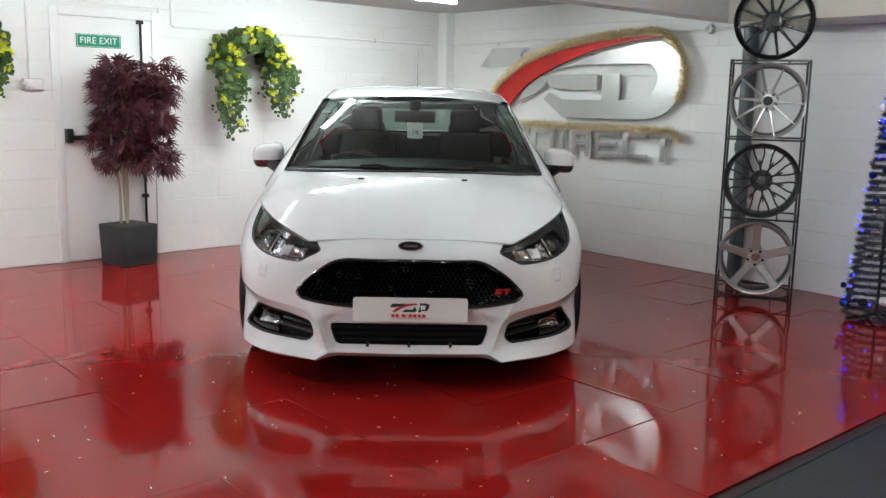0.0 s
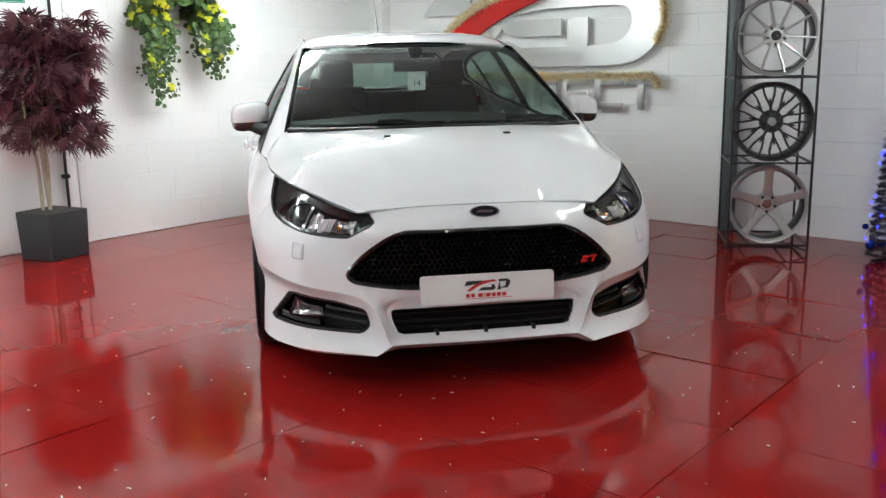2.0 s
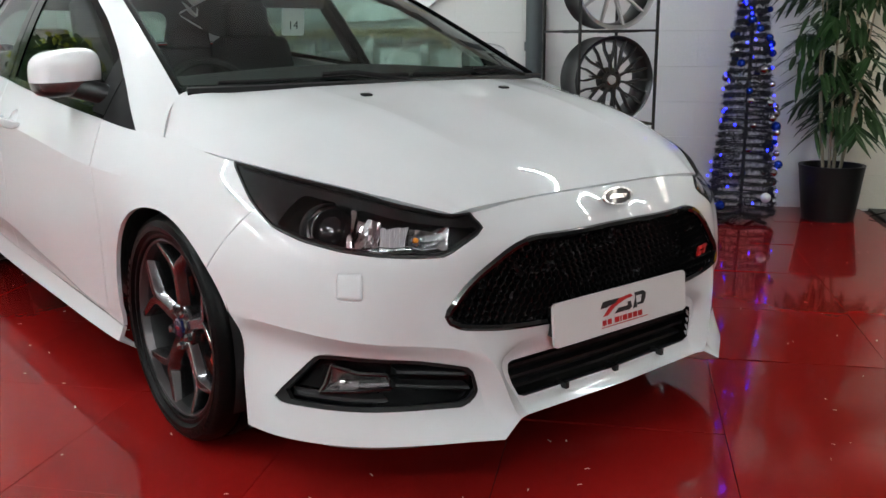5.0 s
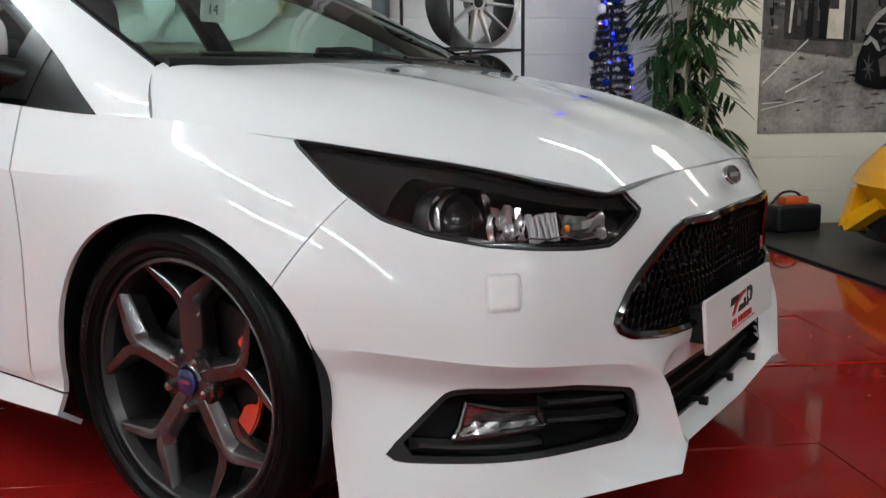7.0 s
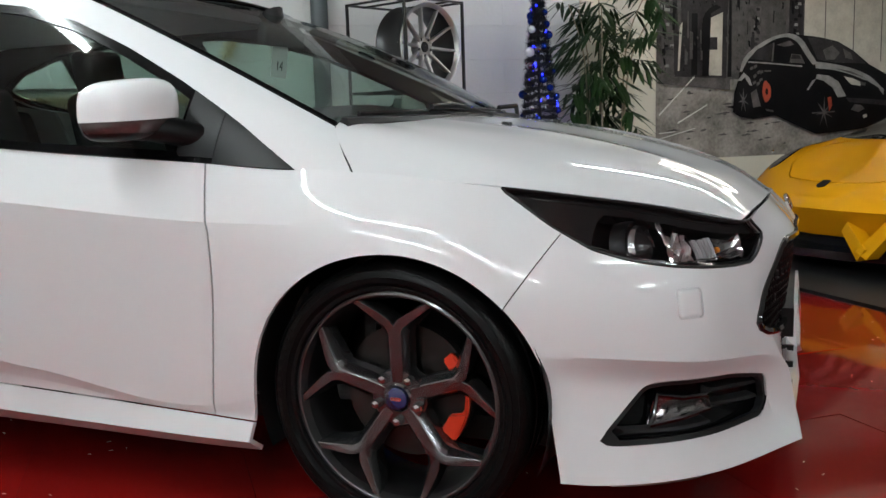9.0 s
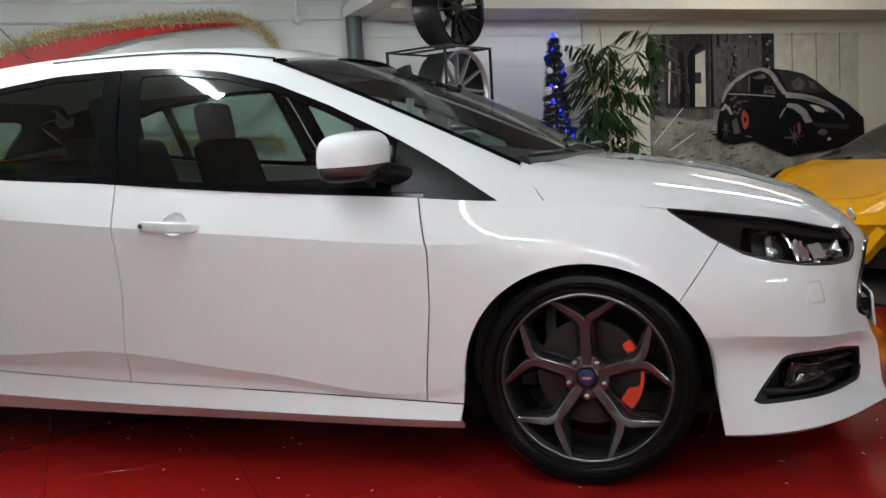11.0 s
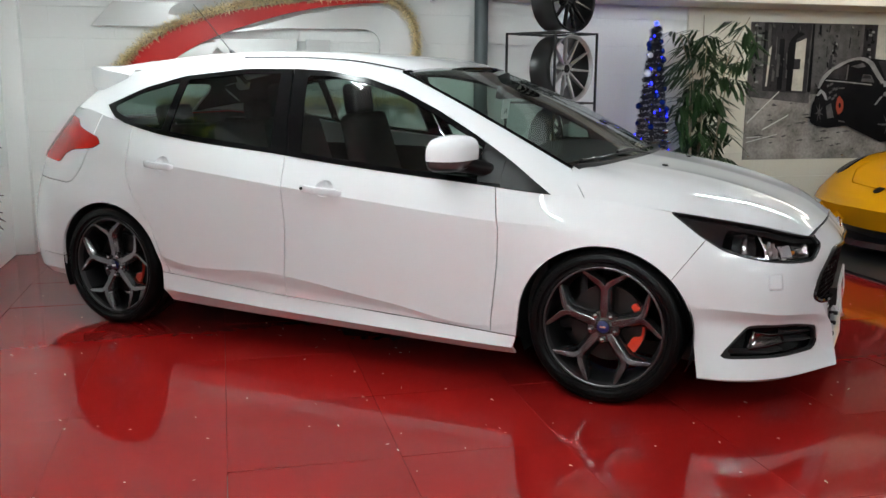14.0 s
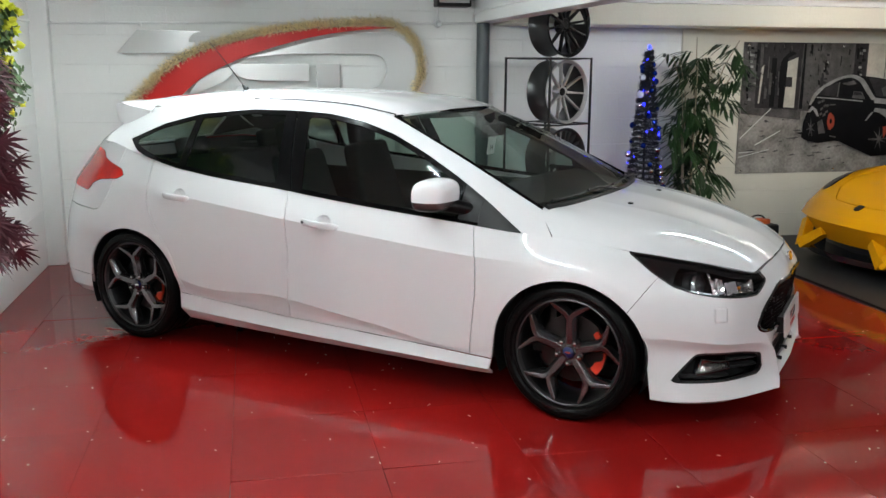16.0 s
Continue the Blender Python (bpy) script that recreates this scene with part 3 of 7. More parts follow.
skirt = by_y(by_y(below, 1.15, 0), -1.2, 1)
rear_low = by_y(below, 1.15, 1)
upper = split(upper, np.array([v[2] for v in upper[0]]) - np.interp([v[1] for v in upper[0]], [p[0] for p in SILL], [p[1] for p in SILL]) - 0.004)[1]
DOOR_FRONT = [(-.842, .20), (-.848, .30), (-.876, .55), (-.880, .70), (-.856, .80), (-.826, .95)]
DOOR_MID = [(.205, .20), (.20, .35), (.185, .62), (.20, .80), (.228, 1.0)]
DOOR_REAR = [(.90, .20), (.925, .34), (1.02, .56), (1.13, .70), (1.195, .82), (1.215, 1.2)]
wing, rest = groove(upper, lambda V: side_of(DOOR_FRONT, V[:, 1], V[:, 2]))
front_door, rest = groove(rest, lambda V: side_of(DOOR_MID, V[:, 1], V[:, 2]))
rear_door, quarter = groove(rest, lambda V: side_of(DOOR_REAR, V[:, 1], V[:, 2]))
REAR_SEAM = [(1.472, 1.2), (1.482, .93), (1.52, .82), (1.57, .755), (1.62, .742), (1.68, .748), (2.3, .76)]
quarter = join(quarter, rear_low)
quarter, rear_bumper = groove(quarter, lambda V: side_of(REAR_SEAM, V[:, 1] + np.maximum(0, 0.80 - V[:, 0]) * 0.6, V[:, 2]))


def flipped(mesh):
    return mesh[0], [tuple(reversed(q)) for q in mesh[1]]


def out_facing(mesh):
    """Turns the faces of a half (x >= 0) outwards."""
    V, F = np.array(mesh[0]), mesh[1]
    score = 0.0
    for q in F[:: max(1, len(F) // 200)]:
        a, b, c = V[q[0]], V[q[1]], V[q[2]]
        n = np.cross(b - a, c - a)
        score += n @ (np.array([a[0] + 0.3, a[1] * 0.6, a[2] - 0.55]))
    return mesh if score > 0 else flipped(mesh)


def pair(name, mesh, mat, parent, label="", rim=0.012, sharp=50):
    """A part for each side of the car."""
    mesh = out_facing(mesh)
    if rim:
        mesh = rimmed(mesh, rim)
    made = []
    for k in (0, 1):
        m = mirrored(mesh) if k else mesh
        made.append(obj(name, m[0], m[1], mat, parent, label, sharp=sharp))
    return made  # left, right


def whole(name, mesh, mat, parent, label="", rim=0.012, sharp=50):
    m = both(out_facing(mesh))
    if rim:
        m = rimmed(m, rim)
    return obj(name, m[0], m[1], mat, parent, label, sharp=sharp)


HANDLES = ((-.125, .088, .802), (.865, 1.055, .866))


def cupped(mesh, y, z):
    """A door skin with the round finger hole behind its handle."""
    V = np.array(mesh[0])
    return split(mesh, np.hypot((V[:, 1] - y) / 1.25, V[:, 2] - z) - .037)[1]


front_door = cupped(front_door, -.032, .808)
rear_door = cupped(rear_door, .946, .872)
front_bumper = whole("front_bumper", bumper, PAINT, car, "white painted sports bumper", sharp=22)
wings = pair("front_wing", wing, PAINT, car, sharp=15)
front_doors = pair("front_door", front_door, PAINT, car, sharp=15)
rear_doors = pair("rear_door", rear_door, PAINT, car, sharp=15)
quarters = pair("rear_quarter", quarter, PAINT, car, sharp=15)
pair("rear_bumper", rear_bumper, PAINT, car, sharp=15)
skirts = pair("side_skirt", skirt, PAINT, car)

# bonnet
BONNET = [
    [(0, -2.086, 0.716), (0, -1.99, 0.782), (0, -1.83, 0.842), (0, -1.6, 0.9), (0, -1.4, 0.937), (0, -1.255, 0.957)],
    [(0.235, -2.075, 0.712), (0.24, -1.98, 0.777), (0.25, -1.82, 0.836), (0.262, -1.6, 0.893), (0.275, -1.39, 0.93), (0.285, -1.245, 0.952)],
    [(0.285, -2.068, 0.709), (0.295, -1.97, 0.777), (0.315, -1.81, 0.841), (0.335, -1.59, 0.897), (0.355, -1.38, 0.93), (0.365, -1.235, 0.95)],
    [(0.42, -2.052, 0.7), (0.45, -1.94, 0.764), (0.5, -1.77, 0.825), (0.55, -1.56, 0.877), (0.57, -1.36, 0.91), (0.575, -1.19, 0.94)],
    [(0.446, -2.046, 0.6945), (0.53, -1.912, 0.75), (0.612, -1.745, 0.8), (0.676, -1.555, 0.843), (0.705, -1.34, 0.88), (0.717, -1.131, 0.936)],
    [(0.468, -2.04, 0.691), (0.6, -1.885, 0.736), (0.695, -1.725, 0.768), (0.765, -1.55, 0.795), (0.796, -1.36, 0.813), (0.805, -1.217, 0.829)],
]
bonnet_mesh = grid(loft(BONNET, 70, 9, breaks=(2,)), flip=True)
bonnet = whole("bonnet", bonnet_mesh, PAINT, car, rim=0.02)

# glasshouse: the side from the belt up to the roof rail
RAIL = [(0.717, -1.128, 0.936), (0.67, -0.8, 1.092), (0.632, -0.53, 1.215), (0.592, -0.27, 1.325), (0.583, 0, 1.366), (0.58, 0.3, 1.383), (0.573, 0.65, 1.385), (0.56, 1, 1.366), (0.535, 1.35, 1.318), (0.505, 1.66, 1.25)]
BELT = [(0.806, -1.213, 0.829), (0.8412, -1.02, 0.843), (0.8486, -0.66, 0.872), (0.8474, -0.3, 0.897), (0.8431, 0, 0.922), (0.8347, 0.3, 0.95), (0.8235, 0.65, 0.98), (0.8057, 1, 1.012), (0.7619, 1.35, 1.078), (0.7022, 1.66, 1.135)]
B0, R0 = np.array(BELT), np.array(RAIL)
BULGE = np.array([.010, .011, .010, .009, .009, .01, .01, .010, .009, .006])[:, None] * np.array([[1, 0, 0.35]])
GLASSHOUSE = loft([B0, B0 * .67 + R0 * .33 + BULGE * .9, B0 * .33 + R0 * .67 + BULGE * .9, R0], 200, 14)
side_mesh = grid(GLASSHOUSE)
DLO_BOTTOM = [(-1.085, .836), (-.86, .853), (-.3, .891), (.235, .938), (.93, .998), (1.18, 1.034), (1.36, 1.090), (1.455, 1.150)]
DLO_TOP = [(-1.085, .836), (-.90, .955), (-.70, 1.064), (-.50, 1.161), (-.30, 1.244), (-.10, 1.300), (.10, 1.330), (.30, 1.340), (.60, 1.340), (.99, 1.303), (1.25, 1.240), (1.455, 1.150)]


def dlo_low(y):
    return np.interp(y, *zip(*DLO_BOTTOM))


def dlo_high(y):
    return np.interp(y, *zip(*DLO_TOP))


def pane(y0, y1, slope0=0.0, slope1=0.0, low=0.027, high=0.024):
    """A window's outline between two slanted pillars."""
    ys = np.linspace(y0, y1, 24)
    bottom = [(y, dlo_low(y) + low) for y in ys]
    top = [(y, dlo_high(y) - high) for y in ys[::-1]]
    poly = [(y + (slope0 * (z - 1.1) if abs(y - y0) < 1e-6 else slope1 * (z - 1.1) if abs(y - y1) < 1e-6 else 0), z) for y, z in bottom + top]
    return [p for p in poly]


def cut_side(mesh, poly):
    V = np.array(mesh[0])
    return split(mesh, inside(poly, V[:, 1], V[:, 2]))


DLO = [(y, float(dlo_low(y))) for y in np.linspace(-1.085, 1.455, 50)] + [(y, float(dlo_high(y))) for y in np.linspace(1.44, -1.07, 50)]
trim_face, pillar = cut_side(side_mesh, DLO)
panes = []
for y0, y1, s0, s1 in ((-.748, .175, 0.0, .235), (.335, .955, .20, 0.0), (1.005, 1.39, 0.0, 0.0)):
    hole, trim_face = cut_side(trim_face, pane(y0, y1, s0, s1))
    panes.append(hole)
pair("pillar", pillar, PAINT, car, "white painted roof pillars")
pair("pillar_lining", pushed(out_facing(pillar), -0.016), CABIN, car, "dark inner pillar trim", rim=0)
sail, trim_face = split(trim_face, np.array([v[1] for v in trim_face[0]]) + .862)
pair("sail_panel", pushed(out_facing(sail), 0.002), GRILLE_BLACK, car, "matt black mirror triangle", rim=0.006)
base_panel, trim_face = split(trim_face, np.maximum(np.array([v[1] for v in trim_face[0]]) + .757, dlo_low(np.array([v[1] for v in trim_face[0]])) + .016 - np.array([v[2] for v in trim_face[0]])))
pair("mirror_base", pushed(out_facing(base_panel), 0.004), GRILLE_BLACK, car, "matt black panel under the mirror", rim=0.006)
SPLIT = [(.19, .90), (.255, 1.1), (.33, 1.40)]
fore, aft = groove(trim_face, lambda V: np.where(np.abs(V[:, 1] - .26) < .2, side_of(SPLIT, V[:, 1], V[:, 2]), np.sign(.26 - V[:, 1])), .0035)
trim_face = join(fore, aft)
pair("window_trim", pushed(out_facing(trim_face), 0.001), TRIM_BLACK, car, "gloss black window surround", rim=0.006)
for k, p in enumerate(panes):
    pair(("front_side_window", "rear_side_window", "quarter_window")[k], pushed(out_facing(p), -0.004), GLASS if k == 0 else PRIVACY, car, "see-through side glass", rim=0)

# windscreen and roof
SCREEN = []
for s in np.linspace(0, 1, 6):
    low = np.array([(.000, -1.275, .945), (.40, -1.235, .944), (.715, -1.130, .934)])
    top = np.array([(.000, -.415, 1.345), (.375, -.375, 1.340), (.590, -.272, 1.324)])
    SCREEN.append((low * (1 - s) + top * s + np.array([0, -.02, .03]) * math.sin(math.pi * s) * np.array([[1], [.8], [0]])).tolist())
for row, s in zip(SCREEN, np.linspace(0, 1, 6)):
    row[-1] = tuple(hermite(np.array([0, .36, .68, 1.0]), np.array(RAIL[:4]), [s])[0])
screen_mesh = grid(loft(SCREEN, 30, 6), flip=True)
V = np.array(screen_mesh[0])
screen = whole("windscreen", screen_mesh, SCREEN_GLASS, car, "clear windscreen", rim=0)
screen.visible_shadow = False
frit = split(screen_mesh, np.minimum.reduce([(V[:, 2] - .975) + 0.02 * V[:, 0], (1.318 - V[:, 2]) * 1.0, (np.interp(V[:, 2], [.934, 1.092, 1.215, 1.325], [.717, .670, .632, .592]) - V[:, 0]) - .020]))[0]
whole("screen_border", pushed(out_facing(frit), -0.004), GLOSS_BLACK, car, "black windscreen border", rim=0)
for side in (1, -1):
    pts = [(side * (x - .004), y - .003, z + .003) for x, y, z in curve(RAIL[:4], 24)]
    obj("screen_seal", *tube(pts, .0075, 6), TRIM_BLACK, car, "black rubber edge of the windscreen")
obj("top_seal", *tube([(x, -.418 + .145 * (x / .59) ** 2, 1.350 - .023 * (x / .59) ** 2) for x in np.linspace(-.585, .585, 24)], .0065, 6), TRIM_BLACK, car, "black upper edge of the windscreen")
ROOF = [
    [(0, -0.41, 1.352), (0, -0.22, 1.398), (0, 0.05, 1.424), (0, 0.35, 1.438), (0, 0.75, 1.44), (0, 1.15, 1.422), (0, 1.48, 1.392)],
    [(0.3128, -0.385, 1.35), (0.3156, -0.2, 1.394), (0.3175, 0.05, 1.419), (0.3175, 0.35, 1.432), (0.3125, 0.75, 1.433), (0.3014, 1.15, 1.414), (0.2879, 1.48, 1.384)],
    [(0.5254, -0.315, 1.338), (0.514, -0.15, 1.378), (0.5065, 0.05, 1.398), (0.5015, 0.35, 1.412), (0.4965, 0.75, 1.412), (0.4796, 1.15, 1.388), (0.4582, 1.48, 1.348)],
    [(0.586, -0.27, 1.327), (0.5821, -0.1, 1.355), (0.581, 0.05, 1.371), (0.579, 0.35, 1.386), (0.57, 0.75, 1.382), (0.5479, 1.15, 1.35), (0.5218, 1.48, 1.295)],
]
roof_mesh = grid(loft(ROOF, 60, 8), flip=True)
roof = whole("roof", roof_mesh, PAINT, car)
for side in (1, -1):
    pts = [(side * (x - .018), y, z + .012) for x, y, z in curve(RAIL[3:7], 30)]
    obj("roof_moulding", *tube(pts, 0.0035, 6), BLACK, car)
# tailgate and spoiler
GATE = [
    [(0, 1.48, 1.390), (.285, 1.48, 1.382), (.458, 1.48, 1.346), (.522, 1.48, 1.293)],
    [(0, 1.75, 1.26), (.28, 1.74, 1.26), (.47, 1.70, 1.24), (.507, 1.66, 1.248)],
    [(0, 1.93, 1.12), (.30, 1.91, 1.12), (.56, 1.84, 1.12), (.69, 1.66, 1.14)],
    [(0, 2.0, 1.05), (.30, 1.985, 1.06), (.56, 1.86, 1.098), (.70, 1.64, 1.131)],
]
gate_mesh = grid(loft(GATE, 24, 8))
V = np.array(gate_mesh[0])
gate_glass, gate_mesh = split(gate_mesh, inside(rounded([(-.50, 1.065), (.50, 1.065), (.46, 1.22), (.40, 1.27), (-.40, 1.27), (-.46, 1.22)], .04), V[:, 0], V[:, 2]))
whole("tailgate", gate_mesh, PAINT, car)
whole("tailgate_trim", pushed(out_facing(gate_mesh), -0.020), CABIN, car, "dark inner tailgate trim", rim=0)
whole("rear_window", gate_glass, PRIVACY, car, "tinted rear window", rim=0)
SPOILER = [
    [(0, 1.46, 1.398), (0.25, 1.46, 1.39), (0.452, 1.46, 1.356), (0.527, 1.46, 1.306)],
    [(0, 1.62, 1.372), (0.25, 1.62, 1.368), (0.482, 1.6, 1.35), (0.557, 1.58, 1.328)],
    [(0, 1.79, 1.342), (0.25, 1.785, 1.34), (0.512, 1.745, 1.33), (0.584, 1.685, 1.316)],
    [(0, 1.8, 1.325), (0.25, 1.795, 1.322), (0.512, 1.745, 1.292), (0.584, 1.672, 1.256)],
    [(0, 1.7, 1.318), (0.25, 1.69, 1.315), (0.492, 1.66, 1.275), (0.569, 1.6, 1.22)],
    [(0, 1.52, 1.372), (0.25, 1.52, 1.364), (0.452, 1.52, 1.31), (0.527, 1.48, 1.222)],
]
wing_grid = loft(SPOILER, 24, 6)
wing_mesh = grid(wing_grid)
n_end = wing_grid.shape[1]
end_loop = [i * n_end + n_end - 1 for i in range(wing_grid.shape[0])]
wing_mesh[1].extend((end_loop[i], end_loop[i + 1], end_loop[-2 - i], end_loop[-1 - i]) for i in range(len(end_loop) // 2 - 1))
whole("spoiler", wing_mesh, PAINT, car, "white roof spoiler", rim=0.008)
aerial = obj("aerial", *join(tube([(0, 1.16, 1.425), (0, 1.18, 1.445), (0, 1.19, 1.452)], 0.016, 10, 0.5), tube([(0, 1.185, 1.448), (0, 1.33, 1.60), (0, 1.45, 1.72)], 0.0032, 6, 0.6)), BLACK, car)

# underbody, wheel housings and cabin
box("underbody", -.66, .66, -1.88, 1.80, .17, .23, BLACK, car)
for y0 in (-WHEEL_Y, WHEEL_Y):
    for side in (1, -1):
        prof = [(side * .50, .02), (side * .50, ARCH + .02), (side * .86, ARCH + .012)]
        rows = [[(p, y0 + r * math.sin(a), HUB_Z + r * math.cos(a)) for p, r in prof] for a in np.linspace(-1.98, 1.98, 44)]
        Vv, Ff = grid(rows)
        obj("wheel_housing", Vv, Ff, BLACK, car)
box("cabin_tub", -.72, .72, -1.15, 1.60, .26, .30, CABIN, car)
for side in (1, -1):
    a, b = sorted((side * .70, side * .745))
    box("door_card", a, b, -1.05, 1.25, .27, .885, CABIN, car, 0.01)
dash = obj("dashboard", *join(grid(loft([[(-.71, -1.14, .885), (0, -1.24, .935), (.71, -1.14, .885)], [(-.71, -.98, .935), (0, -1.0, .975), (.71, -.98, .935)], [(-.71, -.74, .955), (0, -.76, .985), (.71, -.74, .955)], [(-.72, -.68, .92), (0, -.70, .945), (.72, -.68, .92)], [(-.72, -.66, .55), (0, -.66, .55), (.72, -.66, .55)]], 30, 5))), CABIN, car)
obj("bulkhead_panel", *prism([(-.74, .25), (.74, .25), (.70, .88), (-.70, .88)], -1.22, -1.19, "xz"), CABIN, car)


def steering_wheel():
    n = 36
    pts = [(0.185 * math.cos(2 * math.pi * i / n), 0.185 * math.sin(2 * math.pi * i / n), 0) for i in range(n + 1)]
    Vv, Ff = join(tube(pts, 0.015, 8, caps=False), tube([(-.17, 0, 0), (0, 0, -.02), (.17, 0, 0)], 0.018, 8), tube([(0, -.17, 0), (0, 0, -.02)], 0.018, 8), lathe([(-.03, .001), (-.03, .05), (.0, .055), (.012, .001)], 16))
    return obj("steering_wheel", Vv, Ff, CABIN, car, m=pose(-.36, -.60, .845, 65, 0, 0))


steering_wheel()


def seat(x, y, wide=0.24):
    base = empty_part("front_seat", car)
    bm = box_mesh(x - wide, x + wide, y - .30, y + .20, .40, .55, .05, 4)
    from_bm("cushion", bm, SEAT, base, smooth=True)
    bm = box_mesh(-wide, wide, -.06, .06, 0, .60, .05, 4)
    for v in bm.verts:
        v.co.x *= 1 - 0.22 * max(0, v.co.z - .25) / .35
    bm.transform(pose(x, y + .22, .52, -16, 0, 0))
    from_bm("backrest", bm, SEAT, base, smooth=True)
    bm = box_mesh(-.112, .112, -.045, .045, .0, .185, .04, 4)
    bm.transform(pose(x, y + .40, 1.085, -8, 0, 0))
    from_bm("headrest", bm, SEAT, base, smooth=True)
    return base


def empty_part(name, parent):
    ob = new(name)
    ob.empty_display_size = 0.05
    ob.parent = parent
    return ob


seat(-.36, .13)
seat(.36, .13)
bench = empty_part("rear_seat", car)
from_bm("cushion", box_mesh(-.62, .62, .62, 1.05, .42, .56, .05, 4), SEAT, bench, smooth=True)
bm = box_mesh(-.62, .62, -.06, .06, 0, .55, .05, 4)
bm.transform(pose(0, 1.06, .52, -20, 0, 0))
from_bm("backrest", bm, SEAT, bench, smooth=True)
for hx in (-.38, .38):
    bm = box_mesh(-.12, .12, -.04, .04, 0, .12, .035, 3)
    bm.transform(pose(hx, 1.27, 1.03, -14, 0, 0))
    from_bm("headrest", bm, SEAT, bench, smooth=True)
box("parcel_shelf", -.488, .488, 1.20, 1.72, .98, 1.0, CABIN, car)
for side in (1, -1):
    a, b = sorted((side * .49, side * .64))
    box("quarter_lining", a, b, 1.28, 1.66, .30, 1.04, CABIN, car, 0.02)
box("tailgate_lining", -.56, .56, 1.70, 1.72, .50, .99, CABIN, car)
box("headlining", -.50, .50, -.20, 1.45, 1.325, 1.335, LINING, car, label="grey cloth roof lining")
from_bm("interior_mirror", box_mesh(-.125, .125, -.015, .02, -.035, .035, .012, 3), BLACK, car, smooth=True, m=pose(0, -.56, 1.235, 12, 0, 0))
obj("mirror_mount", *tube([(0, -.56, 1.235), (0, -.53, 1.29), (0, -.52, 1.315)], 0.03, 10, 1.4), BLACK, car)
tag = obj("price_tag", *prism(rounded([(-.048, -.065), (.048, -.065), (.048, .05), (.03, .065), (-.03, .065), (-.048, .05)], .012), -.0008, .0008, "xz"), PLATE, car, "white hanging tag numbered 14", smooth=False, m=pose(.0, -.545, 1.165, 8, 0, 0))
letters("tag_number", "14", .045, INK, tag, .0004, pose(0, -.0016, -.028, 90, 0, 0))

# ---- fittings of the hatchback ----
def facing(p, n, up=(0, 0, 1)):
    """A pose at p whose X axis points along n and whose Z axis is near up."""
    x = Vector(n).normalized()
    y = Vector(up).cross(x).normalized()
    z = x.cross(y)
    m = Matrix((x, y, z)).transposed().to_4x4()
    m.translation = p
    return m


def shell_at(face, p, z, side=1):
    """Place and outward normal on the corner of the nose, by its wrap-round coordinate and height."""
    V = np.array(face[0])
    N = normals(out_facing(face))
    a, b = wrap(V)
    k = np.argsort(np.hypot(a - p, b - z))[:4]
    q, n = V[k].mean(axis=0), N[k].mean(axis=0)
    return Vector((q[0] * side, q[1], q[2])), Vector((n[0] * side, n[1], n[2])).normalized()


def border(mesh):
    """The points of a mesh's longest edge loop, in order."""
    once = {}
    for q in mesh[1]:
        for i in range(len(q)):
            a, b = q[i], q[(i + 1) % len(q)]
            k = (min(a, b), max(a, b))
            once[k] = None if k in once else (a, b)
    follow = dict(e for e in once.values() if e)
    best = []
    while follow:
        a, b = follow.popitem()
        chain = [a]
        while b in follow:
            chain.append(b)
            b = follow.pop(b)
        chain.append(b)
        best = max(best, chain, key=len)
    return [mesh[0][i] for i in best]


def edge_band(mesh, radius):
    pts = np.array(border(mesh))
    keep = [pts[0]]
    for p in pts[1:]:
        if np.linalg.norm(p - keep[-1]) > .006:
            keep.append(p)
    keep.append(keep[0])
    return tube(keep, radius, 6, caps=False)


random.seed(4)
# head lamps
def strip(face, p0, p1, z0, z1, depth, n, side, swell=0.0, jitter=0.0, rng=random):
    """A patch that follows the lamp's surface at a depth behind it: points [row][column]."""
    rows = []
    for z in np.linspace(0, 1, n[0]):
        row = []
        for p in np.linspace(0, 1, n[1]):
            c, nn = shell_at(face, p0 + (p1 - p0) * p, z0 + (z1 - z0) * z, side)
            q = c - nn * (depth + swell * (1 - (2 * z - 1) ** 2) * (1 - (2 * p - 1) ** 2) + rng.uniform(-jitter, jitter))
            row.append(tuple(q))
        rows.append(row)
    return rows


